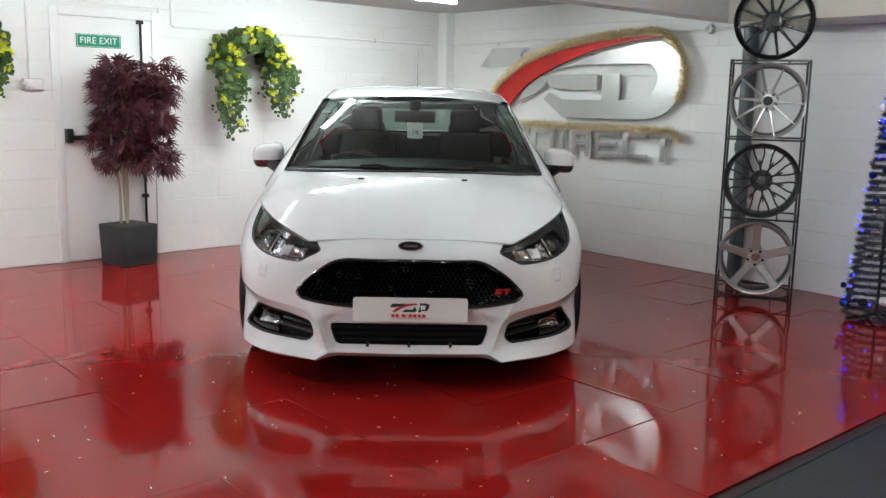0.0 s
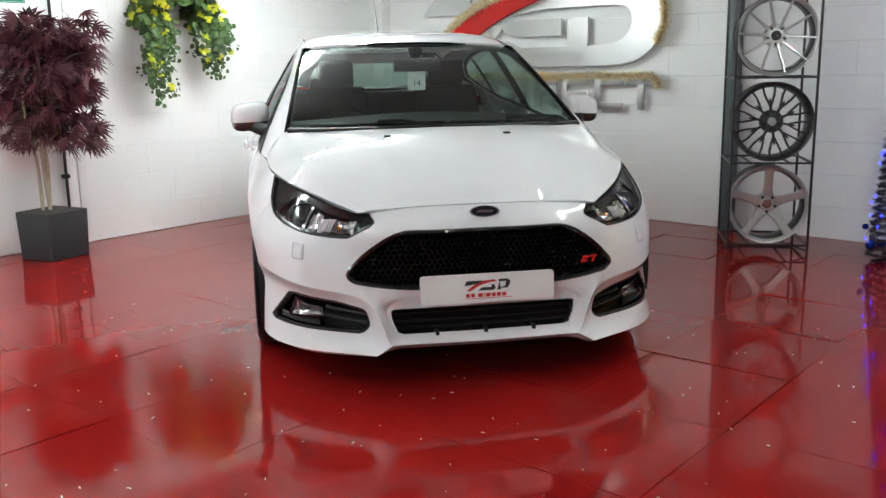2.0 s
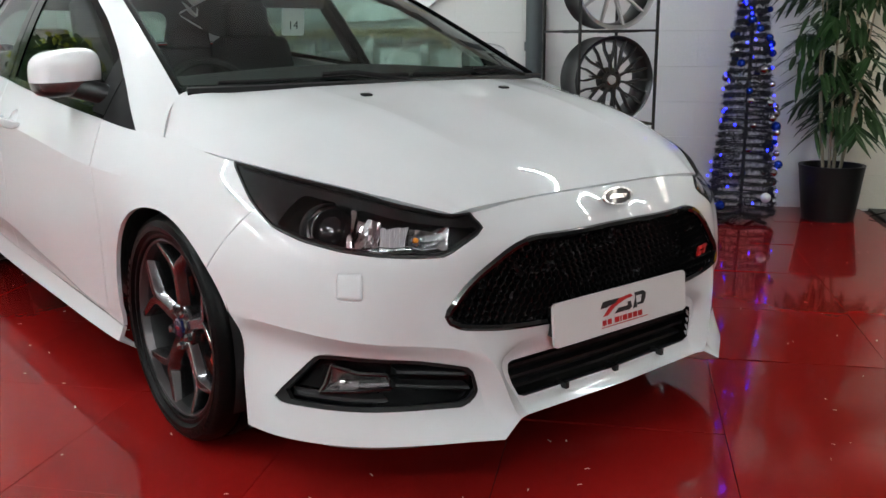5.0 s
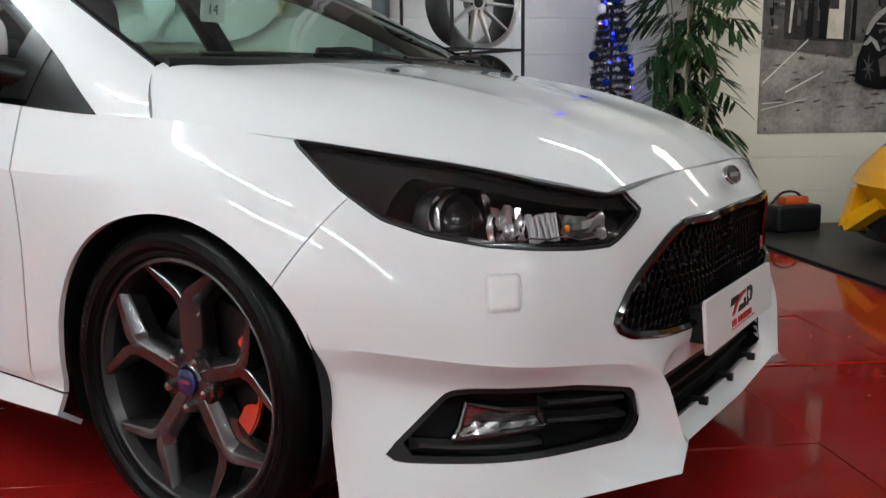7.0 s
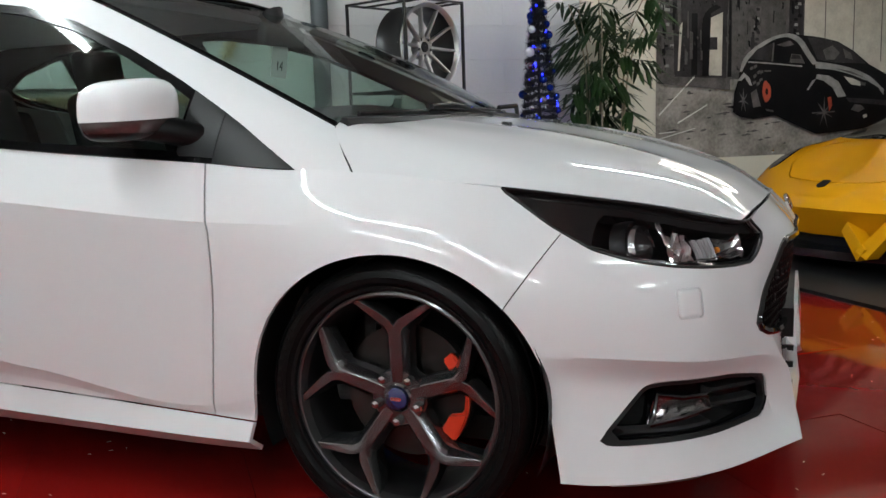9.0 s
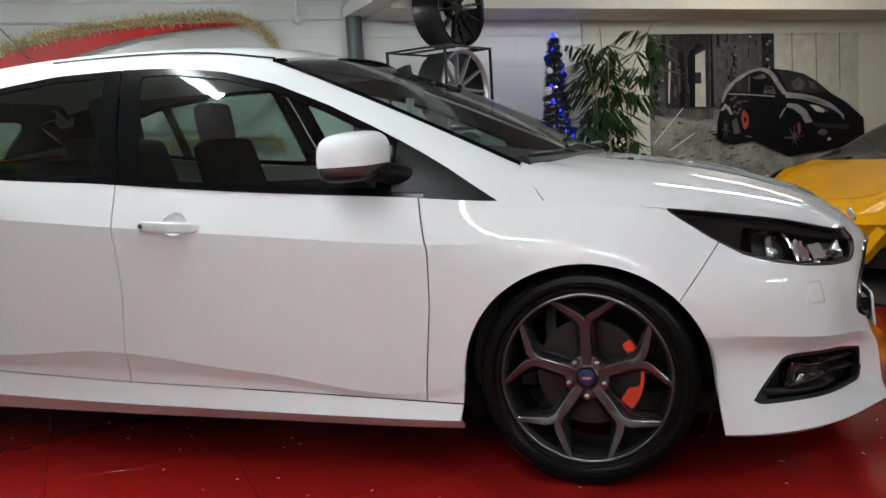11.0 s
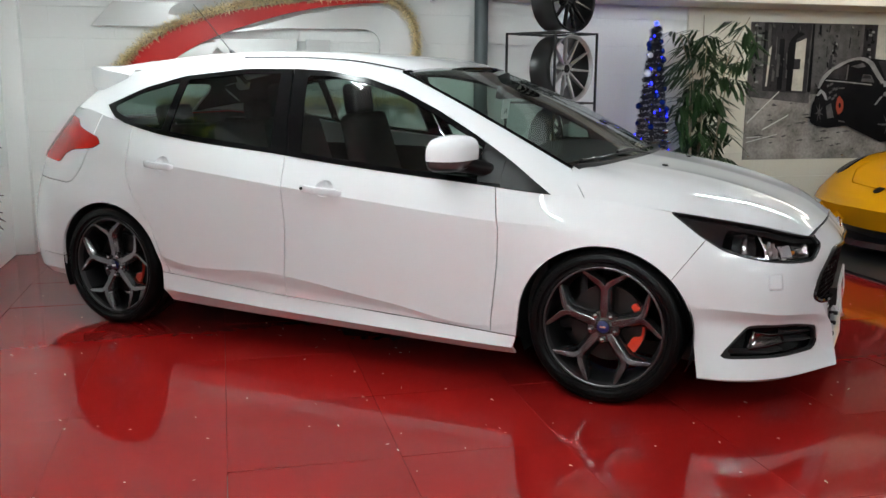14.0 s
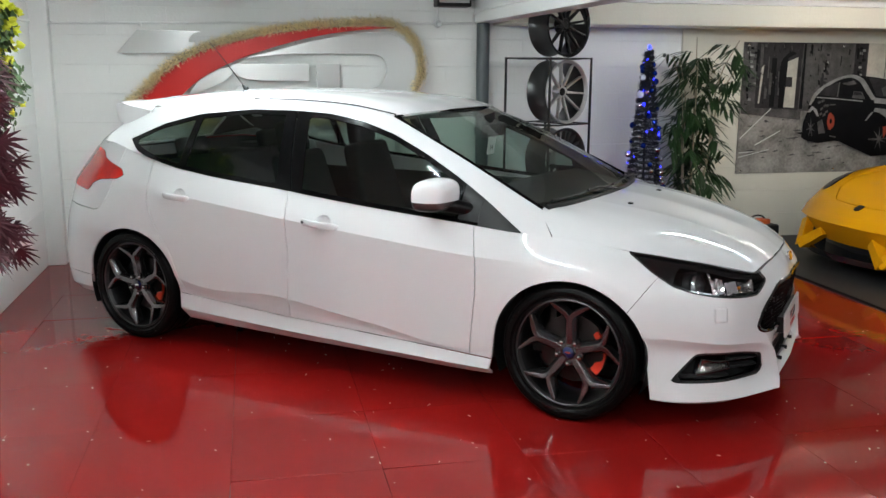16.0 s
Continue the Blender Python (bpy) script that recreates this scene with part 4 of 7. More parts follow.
BROW = [(.40, .660), (.56, .664), (.708, .676), (.798, .689), (.883, .704), (1.005, .723), (1.108, .735), (1.16, .70), (1.24, .60)]
for side in (1, -1):
    mesh = out_facing(lamp_face)
    face = mesh if side > 0 else mirrored(mesh)
    lamp = empty_part("headlamp", car)
    lamp["label"] = "dark projector headlamp with chrome inserts"
    lens = obj("lens", *pushed(face, -0.001), LENS, lamp, "clear lamp cover", sharp=60)
    lens.visible_shadow = False
    obj("seal", *edge_band(face, .0034), BLACK, lamp, "black edge of the lamp cover")
    obj("housing", *rimmed(pushed(face, -0.060), -0.060), GRILLE_BLACK, lamp, "black lamp housing")
    V = np.array(face[0])
    pw, zw = wrap(np.abs(V) * [1, 0, 1] + V * [0, 1, 0])
    rim_band = split(face, inside(HEADLAMP, pw, zw) + .011)[1]
    obj("inner_lip", *pushed(rim_band, -0.006), GLOSS_BLACK, lamp, "black lip along the lower edge")
    brow = split(face, side_of(BROW, pw, zw))[0]
    obj("brow", *rimmed(pushed(brow, -0.014), .030), SMOKED, lamp, "smoked upper band")
    c, n = shell_at(lamp_face, 1.000, .676, side)
    aim = (n * 0.5 + Vector((0, -1, 0))).normalized()
    m = facing(c - n * 0.050, aim) @ Matrix.Scale(1.12, 4)
    obj("projector_ring", *lathe([(-.03, .030), (-.005, .036), (.012, .044), (.016, .047), (.010, .050), (-.03, .046)], 32), DIM_CHROME, lamp, m=m)
    obj("projector", *lathe([(-.01, .0425), (.010, .038), (.022, .028), (.029, .014), (.031, .0005)], 28), GLOSS_BLACK, lamp, "dark glass projector lens", m=m)
    obj("shroud", *lathe([(-.03, .050), (-.004, .053), (.002, .057), (-.004, .061), (-.03, .062)], 32), GRILLE_BLACK, lamp, m=m)
    lamp_rng = random.Random(12)
    # pale crescent behind the projector, bright upright blade before it
    arc_pts = [shell_at(lamp_face, 1.045 + .045 * math.sin(math.pi * f), .640 + .072 * f, side) for f in np.linspace(.18, .98, 9)]
    obj("crescent", *tube([tuple(c - n * .026) for c, n in arc_pts], .0055, 6), PALE_LAMP, lamp, "pale curved trim")
    obj("blade", *grid(strip(lamp_face, .916, .934, .628, .716, .020, (9, 3), side, swell=-.006), side < 0), CHROME, lamp, "chrome upright")
    obj("reflector", *grid(strip(lamp_face, .830, .912, .630, .690, .030, (6, 7), side, swell=.012, jitter=.005, rng=lamp_rng), side < 0), CHROME, lamp, "faceted chrome reflector", smooth=False)
    obj("ribbed_back", *grid(strip(lamp_face, .738, .824, .622, .672, .025, (3, 5), side), side < 0), PALE_LAMP, lamp)
    for k in range(9):
        p = .744 + k * .0093
        obj("rib", *tube([tuple(c - n * .020) for c, n in (shell_at(lamp_face, p, z, side) for z in (.624, .640, .656, .670))], .0028, 5), PALE_LAMP, lamp)
    obj("indicator", *grid(strip(lamp_face, .605, .732, .622, .664, .020, (5, 8), side, swell=.020, jitter=.001, rng=lamp_rng), side < 0), DIM_CHROME, lamp, "silvered indicator bowl", smooth=False)
    c, n = shell_at(lamp_face, .704, .645, side)
    obj("bulb", *lathe([(-.012, .010), (.004, .0105), (.012, .007), (.015, .0005)], 14), AMBER, lamp, "amber bulb", m=facing(c - n * .034, n) @ Matrix.Scale(.7, 4))
    for zz, p0, p1, r in ((.627, 1.06, .64, .0018),):
        pts = []
        for q in np.linspace(p0, p1, 10):
            c, n = shell_at(lamp_face, q, zz - (.90 - q) * (.03 if zz > .65 else .02), side)
            pts.append(c - n * 0.018)
        obj("trim_strip", *tube(pts, r, 6), CHROME, lamp)

# fog lamp panels
for side in (1, -1):
    mesh = out_facing(fog_face)
    face = mesh if side > 0 else mirrored(mesh)
    fog = empty_part("fog_lamp_panel", car)
    fog["label"] = "matt black fog lamp surround"
    obj("panel", *rimmed(pushed(face, -0.035), -0.036), TRIM_BLACK, fog)
    V = np.array(face[0])
    pw, zw = wrap(np.abs(V) * [1, 0, 1] + V * [0, 1, 0])
    obj("surround", *rimmed(pushed(split(face, inside(FOG, pw, zw) + .011)[1], -0.003), .018), BLACK, fog)
    for z0, z1, p0, p1 in ((.319, .306, .775, .545), (.288, .270, .775, .535), (.262, .256, 1.12, .80)):
        qs = np.linspace(p0, p1, 12)
        at = np.array([tuple(c - n * 0.016) for c, n in (shell_at(fog_face, q, z0 + (z1 - z0) * (q - p0) / (p1 - p0), side) for q in qs)])
        flow = np.stack([np.polyval(np.polyfit(qs, at[:, k], 2), qs) for k in range(2)] + [np.linspace(z0, z1, len(qs))], 1)
        V, F = [], []
        for x, y, z in flow:
            V += [(x, y - .002, z - .003), (x, y + .022, z - .013), (x, y + .022, z + .012), (x, y + .001, z + .004)]
        F = [(i * 4 + j, i * 4 + (j + 1) % 4, i * 4 + 4 + (j + 1) % 4, i * 4 + 4 + j) for i in range(11) for j in range(4)] + [(0, 1, 2, 3), (47, 46, 45, 44)]
        obj("slat", V, F, BLACK, fog, smooth=False)
    fog_rng = random.Random(7)
    outline = [(.995, .327), (.808, .316), (.795, .288), (1.040, .280)]

    def on_lamp(f, g, depth):
        """A place inside the slanted lamp, f along and g up."""
        lo = [outline[3][k] + (outline[2][k] - outline[3][k]) * f for k in (0, 1)]
        hi = [outline[0][k] + (outline[1][k] - outline[0][k]) * f for k in (0, 1)]
        c, n = shell_at(fog_face, lo[0] + (hi[0] - lo[0]) * g, lo[1] + (hi[1] - lo[1]) * g, side)
        return tuple(c - n * depth)

    # the upper half leans down over the floor, the lower half is ribbed
    bowl = [[on_lamp(f, g, float(np.interp(g, [0, .45, 1], [.026, .036, .016])) + (fog_rng.uniform(-.003, .003) if g < .5 else fog_rng.uniform(-.0008, .0008))) for f in np.linspace(0, 1, 11)] for g in (0, .15, .30, .45, .72, 1)]
    obj("reflector", *grid(bowl, side > 0), DIM_CHROME, fog, "bright fog lamp reflector", smooth=False)
    cover = [[on_lamp(f, g, .013) for f in np.linspace(0, 1, 9)] for g in np.linspace(0, 1, 5)]
    obj("fog_lens", *grid(cover, side > 0), LENS, fog, "clear fog lamp cover").visible_shadow = False
    ring = [on_lamp(f, g, .013) for f, g in [(0, 0), (.5, 0), (1, 0), (1, .5), (1, 1), (.5, 1), (0, 1), (0, .5), (0, 0)]]
    obj("bezel", *tube(ring, .0055, 6, caps=False), GLOSS_BLACK, fog)

# grille: backing, honeycomb and surround
grille = empty_part("grille", car)
gmesh = both(out_facing(grille_face))
obj("backing", *rimmed(pushed(gmesh, -0.045), -0.046), GRILLE_BLACK, grille)
hexV, hexF = [], []
CELL = 0.0125
row = 0
z = .395
while z < .64:
    x = -.54 + (CELL * 0.866 if row % 2 else 0)
    while x < .54:
        if inside(GRILLE, [x], [z])[0] < 0.010:
            y = nose_y(x, z) + 0.008
            base = len(hexV)
            for k in range(6):
                a = math.pi / 6 + k * math.pi / 3
                for r, dy in ((CELL * 1.0, 0.002), (CELL * 0.84, 0.0), (CELL * 0.74, 0.022)):
                    px, pz = x + r * math.cos(a), z + r * math.sin(a)
                    hexV.append((px, y + dy, pz))
            for k in range(6):
                a, b = base + k * 3, base + ((k + 1) % 6) * 3
                hexF += [(a, a + 1, b + 1, b), (a + 1, a + 2, b + 2, b + 1)]
        x += CELL * 1.732
    z += CELL * 1.5
    row += 1
honey = obj("honeycomb", hexV, hexF, MESH_BLACK, grille, "gloss black honeycomb mesh", smooth=False)
honey["kind"] = "stuff"
obj("surround", *edge_band(gmesh, 0.009), GLOSS_BLACK, grille, "gloss black grille frame")
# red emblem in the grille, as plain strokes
for k, poly in enumerate(([(0, 0), (.034, 0), (.039, .013), (.015, .013), (.017, .021), (.043, .021), (.047, .032), (.010, .032), (.004, .013), (-.002, .010)], [(.050, .022), (.090, .022), (.094, .032), (.054, .032)], [(.060, 0), (.073, 0), (.083, .024), (.070, .024)])):
    Vp, Fp = prism(poly, -.003, .003, "xz")
    obj("emblem", Vp, Fp, RED_INK, grille, "red emblem", smooth=False, m=pose(.392, nose_y(.43, .475) - 0.005, .466, 0, 0, 16) @ Matrix.Scale(.80, 4))
# lower intake
intake = empty_part("lower_intake", car)
imesh = both(out_facing(intake_face))
obj("backing", *rimmed(pushed(imesh, -0.05), -0.05), GRILLE_BLACK, intake)
for z in (.245, .272, .302):
    pts = [(x, nose_y(x, .28) + .036, z) for x in np.linspace(-.375, .375, 20)]
    V = []
    for x, y, zz in pts:
        V += [(x, y - .012, zz - .004), (x, y + .028, zz - .006), (x, y + .028, zz + .006), (x, y - .012, zz + .004)]
    F = [(i * 4 + j, i * 4 + (j + 1) % 4, i * 4 + 4 + (j + 1) % 4, i * 4 + 4 + j) for i in range(19) for j in range(4)] + [(0, 1, 2, 3), (79, 78, 77, 76)]
    obj("slat", V, F, BLACK, intake, smooth=False)
for x in (-.19, 0.0, .19):
    box("clip", x - .006, x + .006, -2.158, -2.12, .224, .240, BLACK, intake)

# number plate with a plain mark
plate = obj("number_plate", *prism(rounded([(-.26, -.0555), (.26, -.0555), (.26, .0555), (-.26, .0555)], .014), -.004, .004, "xz"), PLATE, car, "white show plate with a black and red mark", smooth=False, m=pose(.004, -2.166, .402, -5, 0, 0))
for poly, mat, nm in (
    ([(-.080, .012), (-.072, .026), (-.018, .026), (-.030, .016), (-.052, .014), (-.062, .012)], INK, "mark"),
    ([(-.058, -.006), (-.030, .010), (.000, .0185), (.030, .022), (.022, .028), (-.018, .0245), (-.052, .010), (-.072, -.006)], RED_INK, "red_swoosh"),
    ([(-.034, -.006), (-.020, .004), (.012, .004), (.012, .012), (.022, .012), (.026, -.001), (.018, -.006)], INK, "mark"),
    ([(.030, -.006), (.040, .020), (.062, .020), (.058, .004), (.046, .004), (.044, -.001), (.066, -.001), (.074, .010), (.076, .022), (.066, .028), (.036, .028), (.044, -.006)], INK, "mark"),
    *(([(x, -.026), (x + w, -.026), (x + w, -.0145), (x, -.0145)], RED_INK, "name_bar") for x, w in ((-.075, .013), (-.058, .013), (-.034, .015), (-.015, .004), (-.007, .015), (.012, .013), (.029, .014), (.047, .014))),
    ([(-.078, -.031), (.080, -.031), (.080, -.0295), (-.078, -.0295)], RED_INK, "fine_bar"),
):
    Vp, Fp = prism(poly, -.0056, -.0044, "xz")
    obj(nm, Vp, Fp, mat, plate, smooth=False, m=pose(0, 0, -.002) @ Matrix.Diagonal((1.15, 1, 1.2, 1)))
box("plate_holder", -.235, .235, -2.158, -2.128, .366, .440, BLACK, car)

# oval badge, washer jets, towing-eye covers
badge = obj("badge", *lathe([(-.004, .001), (-.004, .055), (.002, .058), (.006, .056), (.006, .050), (.004, .049)], 40), CHROME, car, "chrome rimmed oval badge", m=facing((0, -2.135, .690), (0, -1, .42)) @ Matrix.Diagonal((1, 1, .40, 1)))
obj("badge_face", *lathe([(.004, .0005), (.004, .050)], 40), BADGE, badge)
obj("badge_mark", *prism(rounded([(-.034, -.010), (.030, -.016), (.036, .010), (-.026, .014)], .008), .0045, .0055, "yz"), CHROME, badge, smooth=False)
for x in (-.272, .272):
    from_bm("washer_jet", box_mesh(-.016, .016, -.010, .012, -.004, .010, .004, 2), BLACK, car, smooth=True, m=pose(x, -1.418, .922, 10, 0, 0))
for side in (1, -1):
    c, n = shell_at(bumper, .915, .535, side)
    m = facing(c + n * 0.001, n)
    from_bm("tow_eye_cover", box_mesh(-.012, .0035, -.031, .031, -.033, .033, .013, 4), PAINT, car, "small square bumper cover", smooth=True, m=m)

# tail lamps
pair("lamp_backing", pushed(out_facing(tail_face), -0.026), CABIN, car, "dark backing behind the tail lamp", rim=0)
for ob in pair("tail_lamp", pushed(out_facing(tail_face), 0.004), RED_LENS, car, "red tail lamp", rim=0.02):
    side = 1 if ob.data.vertices[0].co.x > 0 else -1
    face = out_facing(tail_face) if side > 0 else mirrored(out_facing(tail_face))
    obj("lamp_seal", *edge_band(face, .0028), BLACK, ob, "thin black seal")

# door mirrors
for side in (1, -1):
    mirror = empty_part("door_mirror", car)
    n, k = 28, 14
    V, F = [], []
    for i in range(k + 1):
        t = -math.pi / 2 + math.pi * i / k
        for j in range(n):
            a = 2 * math.pi * j / n
            f = lambda c, e: math.copysign(abs(c) ** e, c)
            x = .096 * f(math.cos(t), .55) * f(math.cos(a), .6)
            y = .105 * f(math.cos(t), .55) * f(math.sin(a), .75)
            zz = .073 * f(math.sin(t), .65)
            y *= 1.0 if y < 0 else .55
            V.append((x, y - .01 + .03 * (x / .1), zz + .012 * (x / .1) * -side * side))
    for i in range(k):
        for j in range(n):
            F.append((i * n + j, i * n + (j + 1) % n, (i + 1) * n + (j + 1) % n, (i + 1) * n + j))
    if side < 0:
        V, F = [(-x, y, z) for x, y, z in V], [tuple(reversed(q)) for q in F]
    cap, low = [], []
    zs = np.array([v[2] for v in V])
    low, cap = split((V, F), zs + .024 - np.array([v[0] for v in V]) * side * -.05)
    at = pose(side * .884, -.634, .990)
    obj("cap", *cap, PAINT, mirror, "white mirror cap", m=at)
    zs = np.array([v[2] for v in low[0]])
    shell, band = split(low, zs + .056)
    rear, lens = split(band, np.minimum(np.array([v[0] for v in band[0]]) * side + .030, .035 - np.array([v[1] for v in band[0]])))
    obj("lower_shell", *pushed(join(shell, rear), -.002), GRILLE_BLACK, mirror, m=at)
    obj("repeater", *pushed(lens, -.001), REPEATER, mirror, "clear side repeater", m=at)
    obj("arm", *tube([(side * .79, -.80, .918), (side * .84, -.74, .938), (side * .875, -.67, .950)], .034, 12), GRILLE_BLACK, mirror, m=Matrix.Identity(4))
    Vg, Fg = prism(rounded([(-.085, -.05), (.085, -.05), (.085, .05), (-.085, .05)], .03), .046, .049, "xz")
    obj("mirror_glass", Vg, Fg, CHROME, mirror, m=at)

# door handles: a flat rounded bar over a finger cup
for side in (1, -1):
    for y0, y1, z0 in HANDLES:
        handle = empty_part("door_handle", car)
        ym = (y0 + y1) / 2
        rows = []
        for t in np.linspace(0, 1, 21):
            y = y0 + (y1 - y0) * t
            z = z0 + (y - ym) * 0.06
            end = min(1.0, 10 * t, 10 * (1 - t)) ** .5
            out = side_x(y, z) + .004 + .030 * math.sin(math.pi * t) ** .40
            high = .0175 * (.45 + .55 * end)
            rows.append([(side * (out + .0085 * math.copysign(abs(math.cos(a)) ** .6, math.cos(a))), y, z + high * math.copysign(abs(math.sin(a)) ** .55, math.sin(a))) for a in np.linspace(0, 2 * math.pi, 17)])
        Vh, Fh = grid(rows, side < 0)
        n = len(rows[0])
        Fh = list(Fh) + [tuple(range(n)), tuple(range(len(Vh) - n, len(Vh)))[::-1]]
        obj("bar", Vh, Fh, PAINT, handle, "white painted pull handle", sharp=50)
        yc, zc = (-.032, .808) if y0 < 0 else (.946, .872)
        cup = [[(side * (side_x(yc + 1.25 * r * math.cos(a), zc + r * math.sin(a)) - .001 - d), yc + 1.25 * r * math.cos(a), zc + r * math.sin(a)) for a in np.linspace(0, 2 * math.pi, 33)] for r, d in ((.0385, .0), (.034, .006), (.026, .014), (.014, .0185), (.0005, .020))]
        obj("recess", *grid(cup, side > 0), PAINT, handle)
        if y0 < 0:
            obj("lock", *lathe([(0, .0005), (.002, .007), (-.01, .008)], 14), BLACK, handle, m=facing((side * (side_x(y1 - .02, z0) + .034), y1 - .022, z0 + .006), (side, 0, 0)))

# wipers
for x0, x1, yb, zt in ((-.60, .02, -1.20, .965), (.05, .60, -1.19, .962)):
    wiper = empty_part("wiper", car)
    y = lambda x: -1.262 + .125 * (abs(x) / .7) ** 2
    pts = [(x, y(x) + .035, .972 - .015 * abs(x)) for x in np.linspace(x0, x1, 14)]
    obj("blade", *tube(pts, .007, 6), BLACK, wiper)
    obj("arm", *tube([(x1 - .02, y(x1) - .02, .955), ((x0 + x1) / 2 + .1, y(0) + .03, .985), ((x0 + x1) / 2, y((x0 + x1) / 2) + .035, .980)], .008, 6), BLACK, wiper)
pts = [(x, -1.270 + .125 * (abs(x) / .7) ** 2, .948 - .010 * abs(x)) for x in np.linspace(-.70, .70, 30)]
obj("cowl", *tube(pts, .016, 8), BLACK, car)


# ---- wheels ----
def spoke_part(outline, x0, x1, dish, mat, parent, m, bevel=0.010, name="spoke"):
    """A spoke from its flat outline in (radius, sideways), with bevelled edges; dish sinks it towards the hub."""
    bm = bmesh.new()
    lo = [bm.verts.new((x0, b, a)) for a, b in outline]
    hi = [bm.verts.new((x1, b, a)) for a, b in outline]
    n = len(outline)
    bm.faces.new(hi)
    bm.faces.new(lo[::-1])
    for i in range(n):
        bm.faces.new((lo[i], lo[(i + 1) % n], hi[(i + 1) % n], hi[i]))
    bmesh.ops.recalc_face_normals(bm, faces=bm.faces[:])
    top = [e for e in bm.edges if all(v.co.x > (x0 + x1) / 2 for v in e.verts)]
    bmesh.ops.bevel(bm, geom=top, offset=bevel, segments=1, affect="EDGES", profile=0.5, clamp_overlap=True)
    for v in bm.verts:
        v.co.x += dish(v.co.z)
    return from_bm(name, bm, mat, parent, smooth=True, m=m, sharp=30)


TYRE = [(.000, .2540), (.008, .2570), (.0095, .2605), (.0085, .267), (.0165, .276), (.0178, .2765), (.0190, .289), (.0175, .2895), (.0125, .303), (.0142, .3038), (.012, .3075), (.000, .3165), (-.015, .3215), (-.046, .3225), (-.048, .315), (-.058, .315), (-.060, .3225), (-.100, .3230), (-.102, .315), (-.112, .315), (-.114, .3230), (-.152, .3225), (-.154, .315), (-.164, .315), (-.166, .3220), (-.195, .3200), (-.212, .312), (-.222, .295), (-.220, .275), (-.208, .2605)]
BARREL = [(-.206, .258), (-.206, .246), (-.195, .236), (-.12, .228), (-.05, .232), (-.020, .240), (-.008, .2445), (.001, .247), (.003, .251), (.001, .2565), (-.006, .258)]
Y_HALF = [(.030, .026), (.075, .029), (.115, .0285), (.146, .0285), (.158, .036), (.219, .102), (.2345, .092), (.200, .030), (.190, .012)]
Y_RIDGE = [(.030, .012), (.075, .014), (.115, .0130), (.150, .0125), (.168, .022), (.221, .0985), (.2335, .0945), (.193, .021), (.183, .008)]
Y_SPOKE = [[(a, -b) for a, b in half] + [(apex, 0)] + half[::-1] for half, apex in ((Y_HALF, .178), (Y_HALF, .178), (Y_RIDGE, .171))]


def y_spoke(parent, m):
    """A forked spoke: upright flanks, then broad slanted facets up to a narrow flat ridge."""
    V, n = [], len(Y_SPOKE[0])
    for outline, x in zip(Y_SPOKE, (-.062, -.027, -.007)):
        V += [(x - .004 - .012 * max(0, 1 - r / .16) + .010 * max(0, (r - .16) / .09), b, r) for r, b in outline]
    F = [(k * n + i, k * n + (i + 1) % n, k * n + n + (i + 1) % n, k * n + n + i) for k in (0, 1) for i in range(n)]
    top = 2 * n
    bm = bmesh.new()
    verts = [bm.verts.new(v) for v in V]
    for q in F[:2 * n]:
        bm.faces.new([verts[i] for i in q])
    bm.faces.new(verts[top:])
    bmesh.ops.recalc_face_normals(bm, faces=bm.faces[:])
    sharp_edges = [e for e in bm.edges if e.is_manifold and e.calc_face_angle(0) > .35 and max(v.co.x for v in e.verts) > -.05]
    bmesh.ops.bevel(bm, geom=sharp_edges, offset=.0018, segments=1, affect="EDGES")
    bmesh.ops.triangulate(bm, faces=[f for f in bm.faces if len(f.verts) > 4])
    return from_bm("spoke", bm, RIM, parent, smooth=True, m=m, sharp=24)


